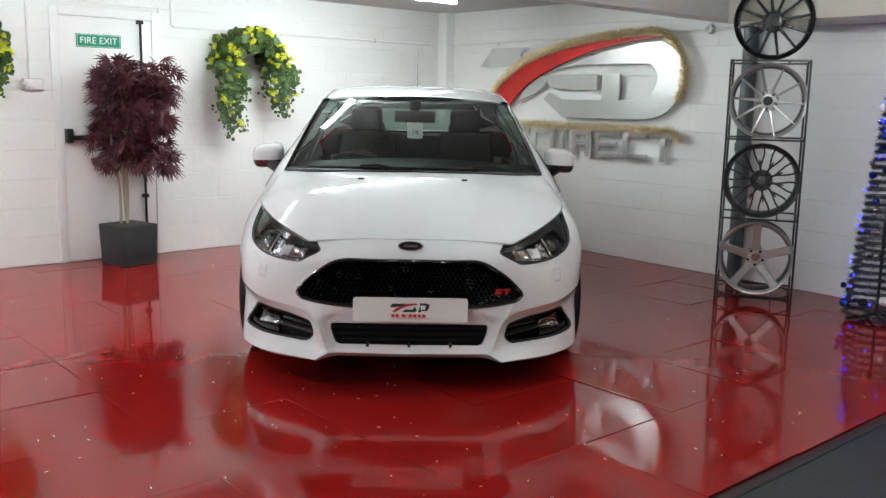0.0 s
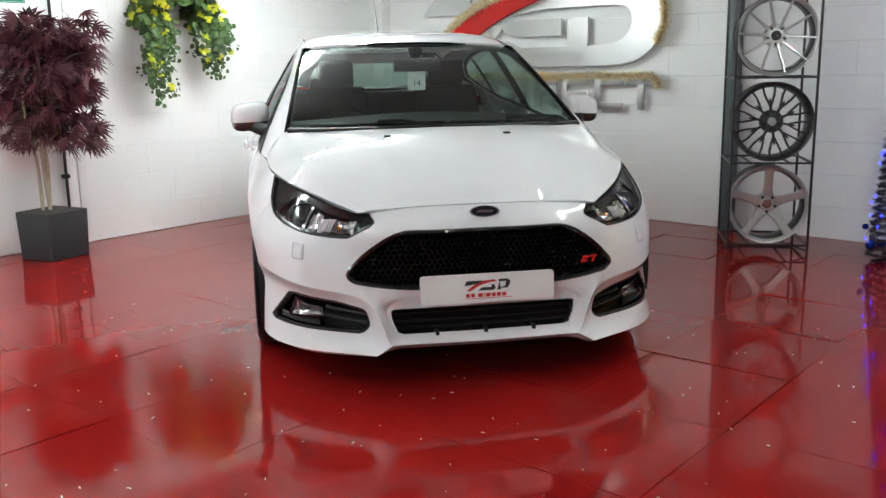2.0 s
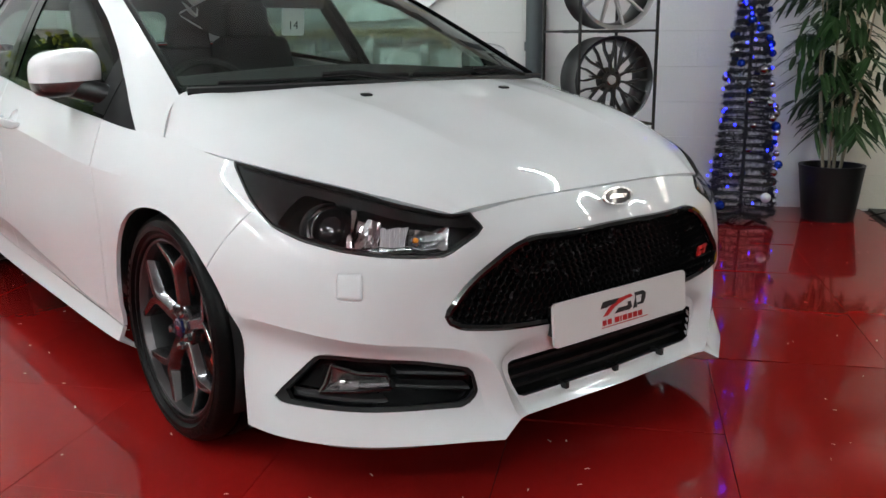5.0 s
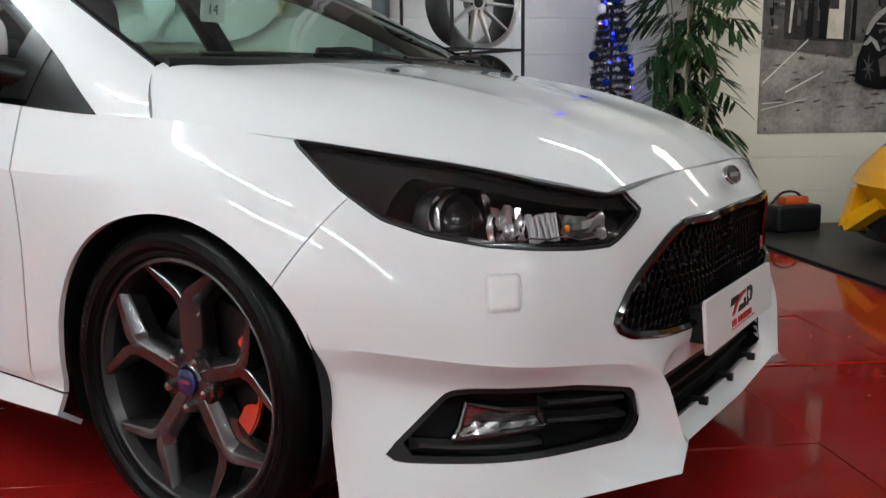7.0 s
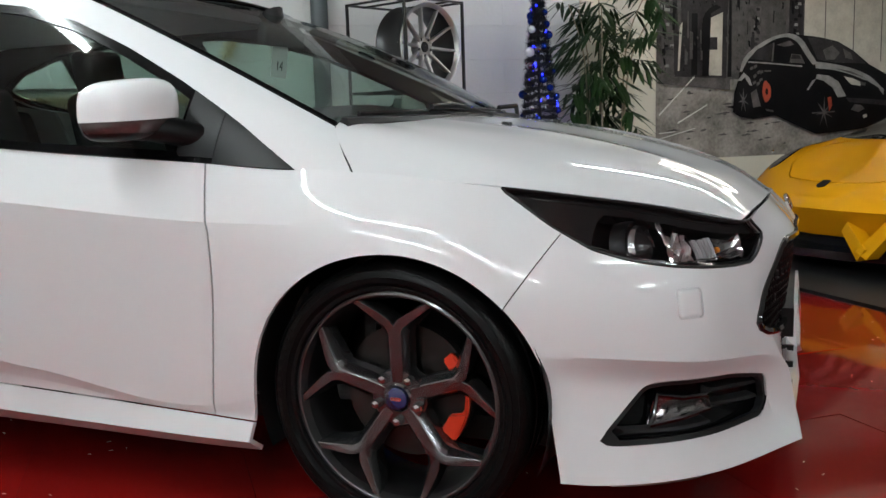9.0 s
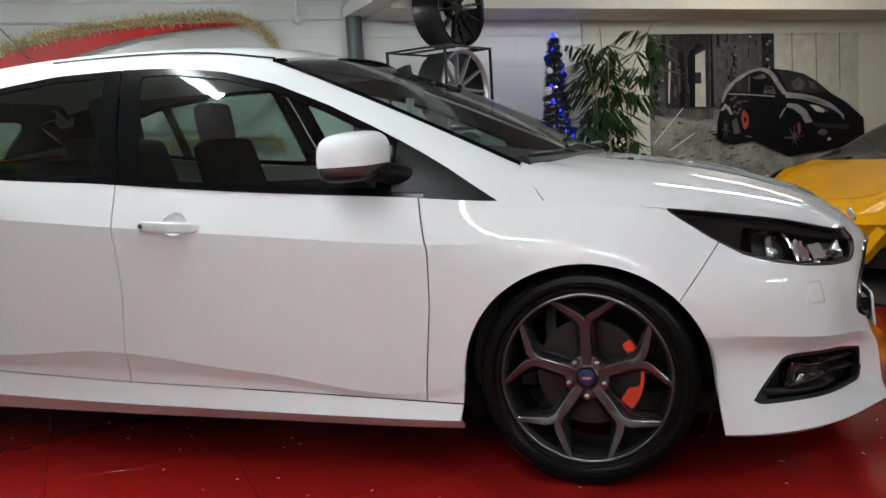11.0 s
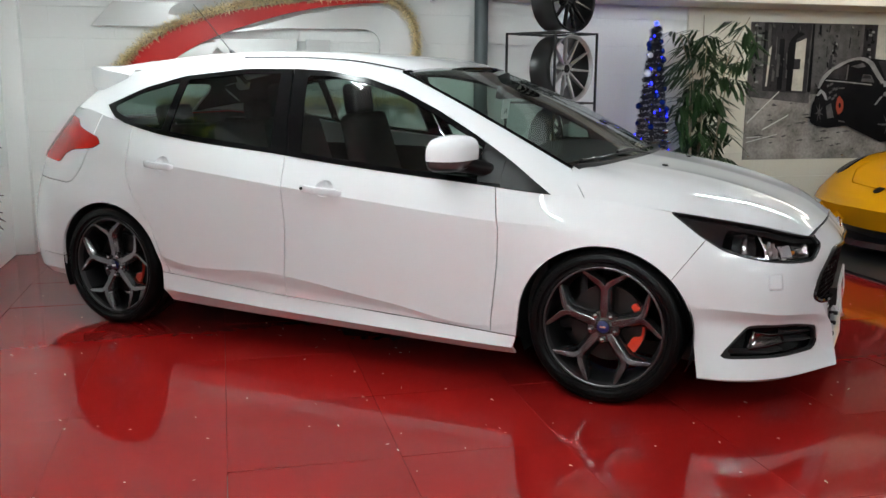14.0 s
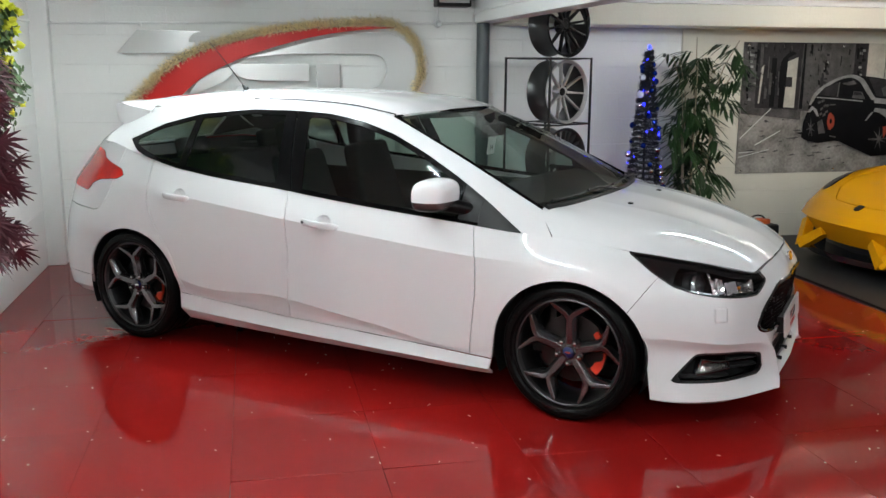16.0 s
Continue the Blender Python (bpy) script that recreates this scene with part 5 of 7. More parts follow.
def car_wheel(side, y, turn):
    w = empty_part("wheel", car)
    w["label"] = "dark grey five Y-spoke alloy wheel"
    base = pose(side * HUB_X, y, HUB_Z, 0, 0, 0 if side > 0 else 180) @ pose(0, 0, 0, turn, 0, 0)
    obj("tyre", *lathe([(a, r * .987) for a, r in TYRE], 72), RUBBER, w, "black low-profile tyre", m=base)
    obj("barrel", *lathe([(p, r * .975) for p, r in BARREL[:6]], 72), RIM_SHADE, w, "shaded inner barrel", m=base)
    obj("rim", *lathe([(p, r * .975) for p, r in BARREL[5:]], 72), RIM_LIP_MAT, w, m=base)
    for k in range(5):
        y_spoke(w, base @ pose(0, 0, 0, 72 * k, 0, 0))
    obj("hub", *lathe([(-.06, .070), (-.030, .069), (-.022, .064), (-.020, .034), (-.016, .030)], 36), RIM, w, m=base)
    obj("hub_cap", *lathe([(-.02, .027), (-.010, .026), (-.008, .023), (-.009, .001)], 28), CAP_BLUE, w, "blue centre cap", m=base)
    obj("cap_mark", *prism(rounded([(-.013, -.004), (.013, -.004), (.013, .004), (-.013, .004)], .003), -.0085, -.0075, "yz"), CHROME, w, smooth=False, m=base)
    for k in range(5):
        a = math.radians(72 * k + 36)
        obj("wheel_nut", *lathe([(-.03, .0125), (-.012, .0120), (-.006, .009), (-.004, .0005)], 6), DIM_CHROME, w, m=base @ pose(.001, .054 * math.sin(a), .054 * math.cos(a)))
    still = pose(side * HUB_X, y, HUB_Z, 0, 0, 0 if side > 0 else 180)
    obj("brake_disc", *lathe([(-.085, .060), (-.085, .158), (-.110, .158), (-.110, .060), (-.070, .058), (-.070, .001)], 48), STEEL, w, m=still)
    r1 = .160
    angs = np.radians(np.linspace(-41, 41, 13))
    poly = [(r1 * math.cos(a), r1 * math.sin(a)) for a in angs] + [((.118 if a < -.30 else .150 if a < .42 else .130) * math.cos(a), (.118 if a < -.30 else .150 if a < .42 else .130) * math.sin(a)) for a in angs[::-1]]
    to_front = 1 if side < 0 else -1
    bm = bmesh.new()
    lo = [bm.verts.new((-.070, a * to_front, b)) for a, b in poly]
    hi = [bm.verts.new((-.054, a * to_front, b)) for a, b in poly]
    bm.faces.new(hi); bm.faces.new(lo[::-1])
    for i in range(len(poly)):
        bm.faces.new((lo[i], lo[(i + 1) % len(poly)], hi[(i + 1) % len(poly)], hi[i]))
    bmesh.ops.recalc_face_normals(bm, faces=bm.faces[:])
    bmesh.ops.bevel(bm, geom=bm.edges[:], offset=.004, segments=2, affect="EDGES")
    from_bm("caliper", bm, CALIPER, w, "red brake caliper", smooth=True, m=still)
    # raised bars round the tyre wall where the lettering stands
    for a0, count in ((60, 7), (200, 6)):
        for q in range(count):
            a = math.radians(a0 + q * 5.2)
            Vq, Fq = prism([(-.009, -.007), (.007, -.007), (.009, .007), (-.007, .007)], .0182, .0192, "yz")
            obj("tyre_mark", Vq, Fq, RUBBER, w, smooth=False, m=base @ pose(0, 0, 0, math.degrees(a), 0, 0) @ pose(0, 0, .287))
    return w


for side in (1, -1):
    car_wheel(side, -WHEEL_Y, 0 if side < 0 else 20)
    car_wheel(side, WHEEL_Y, 8 if side < 0 else 50)

# ---- things along the walls ----
def room_thing(name, label, category, u, v, z=0.0, turn=0.0, group=""):
    return empty(name, label, category, ROOM @ pose(u, v, z, 0, 0, turn), group)


# fire door
door = tagged(room_box("door_1", -1.505, -.775, V_WALL - .012, V_WALL + .03, .006, 1.915, DOOR_PAINT, label="white painted fire door, closed", bevel=.003), category="door")
for nm, a in (("door_frame", (-1.575, -1.508, V_WALL - .022, V_WALL + .03, .0, 1.985)), ("door_frame", (-.772, -.705, V_WALL - .022, V_WALL + .03, .0, 1.985)), ("door_frame", (-1.508, -.772, V_WALL - .022, V_WALL + .03, 1.92, 1.985))):
    box(nm, *a, DOOR_PAINT, door, .004)
box("panic_bar", -1.47, -.82, V_WALL - .085, V_WALL - .055, .965, 1.005, BLACK, door, .006, "black push bar")
for u in (-1.485, -.88):
    box("bar_arm", u - .015, u + .030, V_WALL - .09, V_WALL - .012, .945, 1.055 if u < -1 else 1.02, BLACK, door, .006)
obj("bolt_rod", *tube([(-.875, V_WALL - .04, .03), (-.875, V_WALL - .04, 1.90)], .011, 8), BLACK, door)
for z in (.04, .5, 1.45, 1.90):
    box("rod_guide", -.90, -.85, V_WALL - .05, V_WALL - .012, z - .015, z + .015, BLACK, door, .004)
exit_sign = tagged(room_box("exit_sign", -1.380, -1.030, V_WALL - .019, V_WALL - .014, 1.684, 1.786, GREEN_SIGN, kind="", label="green FIRE EXIT sign on the door"), category="sign")
del exit_sign["kind"]
letters("sign_words", "FIRE EXIT", .071, PLATE, exit_sign, .0006, pose(-1.205, V_WALL - .0198, 1.735, 90, 0, 0))
for a in ((-1.372, -1.038, 1.6895, 1.692), (-1.372, -1.038, 1.778, 1.7805), (-1.372, -1.3695, 1.692, 1.778), (-1.0405, -1.038, 1.692, 1.778)):
    box("sign_line", a[0], a[1], V_WALL - .0200, V_WALL - .0188, a[2], a[3], PLATE, exit_sign)

# conduits, socket, junction boxes
conduit = tagged(new("conduit"), "white surface conduit along the walls", "conduit", kind="structure")
conduit.matrix_world = ROOM
cz = 1.885
obj("run", *tube([(-.60, V_WALL - .015, CEIL), (-.60, V_WALL - .015, cz + .02), (-.585, V_WALL - .015, cz + .004), (-.56, V_WALL - .015, cz), (2.29, V_WALL - .015, cz)], .010, 8), WHITE_PLASTIC, conduit)
obj("run", *tube([(2.295, V_WALL - .15, cz), (2.405, V_WALL - .16, cz), (2.405, -.68, 1.92), (2.405, V_BEAM + .01, 1.925)], .010, 8), WHITE_PLASTIC, conduit)
obj("run", *tube([(2.405, -.68, 1.92), (2.405, -.68, 2.10)], .010, 8), WHITE_PLASTIC, conduit)
obj("run", *tube([(2.405, V_BEAM + .012, 1.925), (2.39, V_BEAM + .012, 2.0), (2.20, V_BEAM + .012, 2.02), (-3.0, V_BEAM + .012, 2.02)], .010, 8), WHITE_PLASTIC, conduit)
obj("junction_box", *lathe([(-.001, .001), (.028, .030), (-.012, .036), (-.02, .036)], 20), WHITE_PLASTIC, conduit, m=pose(2.395, -.68, 1.922, 0, 0, 180))
for u in (.45, 1.5):
    box("saddle", u - .012, u + .012, V_WALL - .029, V_WALL, cz - .016, cz + .016, WHITE_PLASTIC, conduit, .003)
for v in (1.7, .8, -.1):
    box("saddle", U_WALL - .029, U_WALL, v - .012, v + .012, 1.905 - v * .012 - .016, 1.905 - v * .012 + .016, WHITE_PLASTIC, conduit, .003)
obj("run", *tube([(-1.735, V_WALL - .015, 1.43), (-1.735, V_WALL - .015, CEIL)], .010, 8), WHITE_PLASTIC, conduit)
socket = room_thing("wall_socket", "metal-clad double socket with a plug", "socket", -1.718, V_WALL, 1.390)
from_bm("body", box_mesh(-.072, .072, -.045, 0, -.043, .043, .008, 2), SILVER, socket, smooth=True)
box("plate", -.066, .066, -.049, -.045, -.037, .037, WHITE_PLASTIC, socket, .003)
from_bm("plug", box_mesh(-.060, -.008, -.075, -.049, -.022, .024, .008, 2), WHITE_PLASTIC, socket, smooth=True)
obj("cable", *tube([(-.06, -.06, .0), (-.12, -.05, .02), (-.20, -.03, .01), (-.30, -.015, .005)], .004, 6), WHITE_PLASTIC, socket)

# heater over the sign
heater = room_thing("wall_heater", "black infrared wall heater with bright reflector", "heater", U_WALL, -.79, 2.052)
box("case", -.16, 0, -.145, .145, .0, .156, BLACK, heater, .01)
box("reflector", -.166, -.160, -.125, .125, .03, .135, SILVER, heater)
for z in (.055, .09, .12):
    obj("guard_bar", *tube([(-.175, -.13, z), (-.175, .13, z)], .004, 6), CHROME, heater)

# dark pipe beside the rack
pipe = room_thing("soil_pipe", "dark grey vertical pipe under the beam", "pipe", U_WALL - .065, -1.06)
obj("pipe", *lathe([(0.0, .001), (0.0, .055), (1.929, .055), (1.929, .001)], 24), PIPE_GREY, pipe, m=pose(0, 0, 0, 0, -90, 0))
obj("collar", *lathe([(1.0, .056), (1.0, .063), (1.06, .063), (1.06, .056)], 24), PIPE_GREY, pipe, m=pose(0, 0, 0, 0, -90, 0))
room_box("pilaster", U_WALL - .035, U_WALL, -3.02, -2.90, .0, 1.909, CREAM, label="cream painted wall pilaster", bevel=.004)

# ---- steel wall sign: plain shapes ----
US = U_WALL - .05
sign = room_thing("wall_sign", "brushed steel and red wall sign with gold tinsel", "sign", 0, 0)


def sign_plate(name, poly, mat, off=0.0, thick=.022, label=""):
    """A cut plate on the wall; poly in (v, z)."""
    Vp, Fp = prism(poly, US - off - thick, US - off, "yz")
    ob = obj(name, Vp, Fp, mat, sign, label, smooth=False)
    return ob


def arc(cv, cz_, rv, rz, a0, a1, n=14):
    return [(cv + rv * math.cos(math.radians(a)), cz_ + rz * math.sin(math.radians(a))) for a in np.linspace(a0, a1, n)]


sign_plate("letter_plate", [(1.88, 1.66), (1.72, 1.835), (1.30, 1.835)] + arc(1.22, 1.735, .12, .10, 80, 10, 5) + [(1.08, 1.715), (1.22, 1.66)], BRUSHED)
outer = curve([(1.76, 1.31), (1.52, 1.52), (1.25, 1.675), (.85, 1.79), (.45, 1.855), (.05, 1.885), (-.30, 1.885)], 30)
inner = curve([(-.30, 1.875), (0.0, 1.855), (.35, 1.80), (.75, 1.69), (1.08, 1.56), (1.30, 1.43), (1.46, 1.28)], 30)
sign_plate("red_swoosh", [tuple(p) for p in outer] + [tuple(p) for p in inner], SIGN_RED, .024, label="red curved stroke")
d_out = [(.95, 1.625), (.75, 1.665), (.35, 1.77), (-.05, 1.835), (-.27, 1.84)] + [tuple(p) for p in curve([(-.27, 1.84), (-.42, 1.76), (-.50, 1.62), (-.49, 1.46), (-.40, 1.32), (-.25, 1.23), (-.08, 1.205)], 18)] + [(.30, 1.20), (.20, 1.36), (-.05, 1.37)] + [tuple(p) for p in curve([(-.05, 1.37), (-.17, 1.41), (-.235, 1.50), (-.235, 1.59), (-.19, 1.65), (-.10, 1.67)], 12)] + [(.55, 1.665)]
sign_plate("letter_plate", d_out, BRUSHED)
sign_plate("letter_plate", [tuple(p) for p in curve([(1.02, 1.58), (.98, 1.50), (.88, 1.46), (.70, 1.45)], 8)] + [(.40, 1.45), (.40, 1.585)], BRUSHED)
sign_plate("letter_plate", [(.335, 1.585), (.15, 1.585)] + [tuple(p) for p in curve([(.15, 1.40), (.17, 1.30), (.25, 1.225), (.40, 1.20)], 8)] + [(.78, 1.20), (1.02, 1.36), (.95, 1.42), (.80, 1.36), (.335, 1.36)], BRUSHED)
sign_plate("letter_plate", [tuple(p) for p in curve([(1.16, 1.40), (1.05, 1.46), (.98, 1.54)], 5)] + [(1.03, 1.555)] + [tuple(p) for p in curve([(1.15, 1.53), (1.28, 1.44), (1.36, 1.33)], 5)], BRUSHED)
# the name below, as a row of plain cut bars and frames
for v0, v1, bars in (
    (1.40, 1.20, "LTB"), (1.15, .87, "LTRB"), (.80, .71, "L"), (.66, .44, "LTRM"), (.39, .15, "LTMB"), (.08, -.17, "LTB"), (-.20, -.46, "TC"),
):
    zt, zb, w = 1.105, .865, .052
    boxes = {"L": (v0 - w, v0, zb, zt), "T": (v1, v0 - w if "L" in bars else v0, zt - w, zt), "B": (v1, v0 - w if "L" in bars else v0, zb, zb + w), "R": (v1, v1 + w, zb + (w if "B" in bars else 0), zt - w), "M": (v1 + (w if "R" in bars else 0), v0 - w, .96, 1.005), "C": ((v0 + v1) / 2 - w / 2, (v0 + v1) / 2 + w / 2, zb, zt - w)}
    for b in bars:
        a = boxes[b]
        box("name_bar", US - .022, US, a[0], a[1], a[2], a[3], BRUSHED, sign, .001)
for v, z in ((1.5, 1.75), (.5, 1.75), (-.3, 1.75), (-.4, 1.45), (.25, 1.45), (.7, 1.30), (1.3, 1.45)):
    obj("spacer", *tube([(US, v, z), (U_WALL, v, z)], .008, 8), SIGN_EDGE, sign)


def garland(path, name, count, reach, seed):
    """Tinsel: many thin twisted strips standing out from a path of (u, v, z)."""
    rng = random.Random(seed)
    P = np.array(path)
    V, F = [], []
    for _ in range(count):
        t = rng.random() * (len(P) - 1.001)
        k = int(t)
        c = P[k] * (1 - t + k) + P[k + 1] * (t - k)
        d = Vector((rng.gauss(0, 1), rng.gauss(0, 1), rng.gauss(0, 1))).normalized()
        if d.x > 0.2:
            d.x = -d.x
        w = d.orthogonal().normalized() * .0034
        L = reach * rng.uniform(.5, 1.1)
        a, b = Vector(c), Vector(c) + d * L
        mid = (a + b) / 2 + Vector((rng.uniform(-.006, .006), rng.uniform(-.006, .006), rng.uniform(-.006, .006)))
        n = len(V)
        V += [tuple(a - w), tuple(a + w), tuple(mid + w.cross(d) * 1.0), tuple(mid - w), tuple(b + w * .4), tuple(b - w * .4)]
        F += [(n, n + 1, n + 2, n + 3), (n + 3, n + 2, n + 4, n + 5)]
    ob = obj(name, V, F, TINSEL, None, smooth=False)
    ob.matrix_world = ROOM
    return ob


g1 = garland([(US - .045, v, z + .012) for v, z in curve([(1.80, 1.27), (1.66, 1.40), (1.50, 1.55), (1.25, 1.69), (.85, 1.81), (.45, 1.875), (.05, 1.905), (-.28, 1.90), (-.43, 1.81), (-.52, 1.66), (-.53, 1.50), (-.47, 1.36)], 60)], "tinsel_garland", 6000, .062, 3)
tagged(g1, "gold tinsel garland along the curved red sign", "garland", kind="stuff")
g2 = garland([(US - .04, v, z) for v, z in curve([(1.42, 1.12), (1.0, 1.13), (.6, 1.125), (.1, 1.13), (-.3, 1.125), (-.47, 1.11), (-.50, 1.04)], 40)], "tinsel_garland", 3500, .060, 4)
tagged(g2, "gold tinsel garland along the row of steel bars", "garland", kind="stuff")

# ---- wheel rack and its four show wheels ----
RACK_TURN = -60.3
rack = room_thing("wheel_rack", "black wire display rack for alloy wheels", "rack", 1.69, -1.61, 0, RACK_TURN)
RW, RD, RH = .247, .478, 1.645
for x in (-RW, RW):
    for y in (0.0, RD):
        box("post", x - .007, x + .007, y - .007, y + .007, 0, RH, BARE_STEEL, rack)
for z in (.055, .585, 1.120, RH - .007):
    for y in (0.0, RD):
        box("rail", -RW + .007, RW - .007, y - .006, y + .006, z - .006, z + .006, BARE_STEEL, rack)
    for x in (-RW, RW):
        box("rail", x - .006, x + .006, .007, RD - .007, z - .006, z + .006, BARE_STEEL, rack)
for x, z0 in ((-.12, .055), (.12, .055), (-.12, .585), (.12, .585), (-.12, 1.12), (.12, 1.12), (-.12, RH - .007), (.12, RH - .007)):
    box("rail", x - .005, x + .005, .007, RD - .007, z0 - .010, z0 + .002, BARE_STEEL, rack)
for y in (0.0, RD):
    obj("brace", *tube([(-RW, y, .02), (-RW + .10, y, .055)], .005, 6), BARE_STEEL, rack)
    obj("brace", *tube([(RW, y, .02), (RW - .10, y, .055)], .005, 6), BARE_STEEL, rack)

RIM_LIP = [(-.215, .246), (-.215, .236), (-.20, .226), (-.12, .214), (-.05, .218), (-.022, .226), (-.008, .236), (.0, .243), (.002, .249), (-.003, .252), (-.012, .250), (-.05, .236), (-.12, .226), (-.19, .236), (-.205, .246), (-.215, .246)]


def show_wheel(z, mat, outlines, bevel, label, dish=.03, cap=BLACK, turn=0.0):
    w = empty("alloy_wheel", label, "wheel", ROOM @ pose(1.69, -1.61, z, 0, 0, RACK_TURN) @ pose(0, .03, 0, 0, 0, -90), "wheels on the rack")
    obj("barrel", *lathe(RIM_LIP[:6] + RIM_LIP[10:], 64), SMOKE, w, "dark wheel barrel")
    obj("rim", *lathe(RIM_LIP[4:12], 64), mat, w)
    for k, (outline, angle) in enumerate(outlines):
        spoke_part(outline, -.040, -.012, lambda r: -dish * max(0.0, 1 - r / .235), mat, w, pose(0, 0, 0, angle + turn, 0, 0), bevel)
    obj("hub", *lathe([(-.10, .072), (-.045 - dish * .6, .072), (-.030 - dish * .6, .062), (-.028 - dish * .6, .03)], 32), mat, w)
    obj("centre_cap", *lathe([(-.06, .032), (-.026 - dish * .6, .031), (-.022 - dish * .6, .026), (-.022 - dish * .6, .001)], 24), cap, w)
    for k in range(5):
        a = math.radians(72 * k + 36)
        obj("bolt_hole", *lathe([(-.03, .0005), (-.03, .010)], 12), BLACK, w, m=pose(.001 + .002 - dish * .6 + .002, .052 * math.sin(a), .052 * math.cos(a)))
    return w


def bar_spoke(r0, r1, w0, w1, lean=0.0):
    return [(r0, -w0), (r1, -w1 + lean), (r1, w1 + lean), (r0, w0)]


five = [([(.05, -.040), (.10, -.026), (.20, -.026), (.238, -.034), (.238, .034), (.20, .026), (.10, .026), (.05, .040)], 72 * k) for k in range(5)]
ten = [(bar_spoke(.05, .240, .0105, .0060), 36 * k) for k in range(10)]
# each stem forks at half radius; the arms of neighbours meet at the rim
stem = [(.055, -.0075), (.135, -.0060), (.150, 0), (.135, .0060), (.055, .0075)]
mesh_wheel = [(stem, 36 * k) for k in range(10)] + [([(.100, s * .000), (.140, s * .012), (.180, s * .0265), (.238, s * .032), (.238, s * .042), (.176, s * .0365), (.135, s * .0215), (.098, s * .0075)], 36 * k) for k in range(10) for s in (-1, 1)]
twelve = [(bar_spoke(.05, .240, .011, .0065), 30 * k) for k in range(12)]
show_wheel(.312, SILVER, five, .006, "silver five-spoke alloy wheel on the lowest shelf", .035, CHROME, turn=0)
show_wheel(.842, SMOKE, mesh_wheel, .003, "dark grey mesh alloy wheel on the middle shelf", .02, CHROME, turn=8)
show_wheel(1.377, SILVER, ten, .004, "bright ten-spoke alloy wheel on the upper shelf", .045, BLACK, turn=14)
show_wheel(1.897, BLACK_ALLOY, twelve, .004, "gloss black multi-spoke alloy wheel on top of the rack", .03, BLACK, turn=10)


# ---- plants ----
def blade(V, F, at, along, across, length, width, fold=0.15, points=4):
    """One pointed leaf blade, bent slightly down its length."""
    n = len(V)
    up = along.cross(across).normalized()
    for i in range(points):
        t = i / (points - 1)
        w = width * math.sin(math.pi * min(.97, .10 + .90 * t)) ** .8
        c = at + along * (length * t) - Vector((0, 0, 1)) * (length * .18 * t * t)
        V += [tuple(c - across * w + up * w * fold), tuple(c), tuple(c + across * w + up * w * fold)]
    for i in range(points - 1):
        a = n + i * 3
        F += [(a, a + 1, a + 4, a + 3), (a + 1, a + 2, a + 5, a + 4)]


def random_dir(rng, flat=1.0):
    d = Vector((rng.gauss(0, 1), rng.gauss(0, 1), rng.gauss(0, 1) * flat))
    return d.normalized()


def maple(u, v):
    rng = random.Random(11)
    t = room_thing("potted_maple", "artificial maroon maple in a slate planter", "plant", u, v, 0, 13)
    bm = box_mesh(-.160, .160, -.160, .160, .0, .318, .008, 2)
    for q in bm.verts:
        k = .94 + .06 * q.co.z / .315
        q.co.x *= k
        q.co.y *= k
    from_bm("planter", bm, SLATE, t, "dark slate cube planter", smooth=True)
    box("soil", -.14, .14, -.14, .14, .315, .321, SOIL, t)
    for k in range(4):
        x, y = rng.uniform(-.05, .05), rng.uniform(-.05, .05)
        pts = [(x, y, .31), (x * 1.2 + rng.uniform(-.02, .02), y * 1.2, .62), (x * 1.5 + rng.uniform(-.03, .03), y * 1.5, .95), (x * 1.8, y * 1.8, 1.25), (x * 2 + .05, y * 2, 1.45)]
        obj("stem", *tube([tuple(p) for p in curve(pts, 12)], .012, 8, .5), STEM, t)
    V, F = [], []
    VB, FB = [], []
    clumps = [(0, 0, 1.62, .12)] + [(rng.uniform(-.21, .21), rng.uniform(-.21, .21), rng.uniform(.86, 1.56), rng.uniform(.09, .14)) for _ in range(72)] + [(.225 * math.cos(a), .225 * math.sin(a), z, .10) for z in (.82, 1.12, 1.42) for a in np.linspace(0, 6.28, 6)[:-1] + z]
    clumps = [(cx + .08, cy - .02, cz_, r) for cx, cy, cz_, r in clumps]
    for cx, cy, cz_, r in clumps:
        if .98 < cz_ < 1.06 and rng.random() < .6:
            continue
        if cz_ > 1.50 and cx < .12:
            continue
        vb, fb = tube([(cx * .2, cy * .2, cz_ - .12), (cx * .7, cy * .7, cz_ - .02), (cx, cy, cz_)], .004, 5, .5)
        n = len(VB)
        VB += vb
        FB += [tuple(i + n for i in q) for q in fb]
        for _ in range(10):
            at = Vector((cx, cy, cz_)) + random_dir(rng) * r * rng.uniform(.3, 1.1)
            out = (at - Vector((0, 0, cz_ - .05)))
            out = (out.normalized() + random_dir(rng) * .6 + Vector((0, 0, -.55))).normalized()
            side = out.cross(random_dir(rng)).normalized()
            size = rng.uniform(.085, .135)
            for a in (-75, -48, -22, 0, 22, 48, 75):
                q = math.radians(a)
                d = (out * math.cos(q) + side * math.sin(q)).normalized()
                blade(V, F, at, d, d.cross(out.cross(side)).normalized(), size * (1 - .35 * abs(a) / 75), size * .075, .2, 3)
    obj("branch_wood", VB, FB, STEM, t)
    obj("crown", V, F, LEAF_RED, t, "maroon finger-shaped leaves", smooth=False)
    return t


maple(-1.14, 2.19)


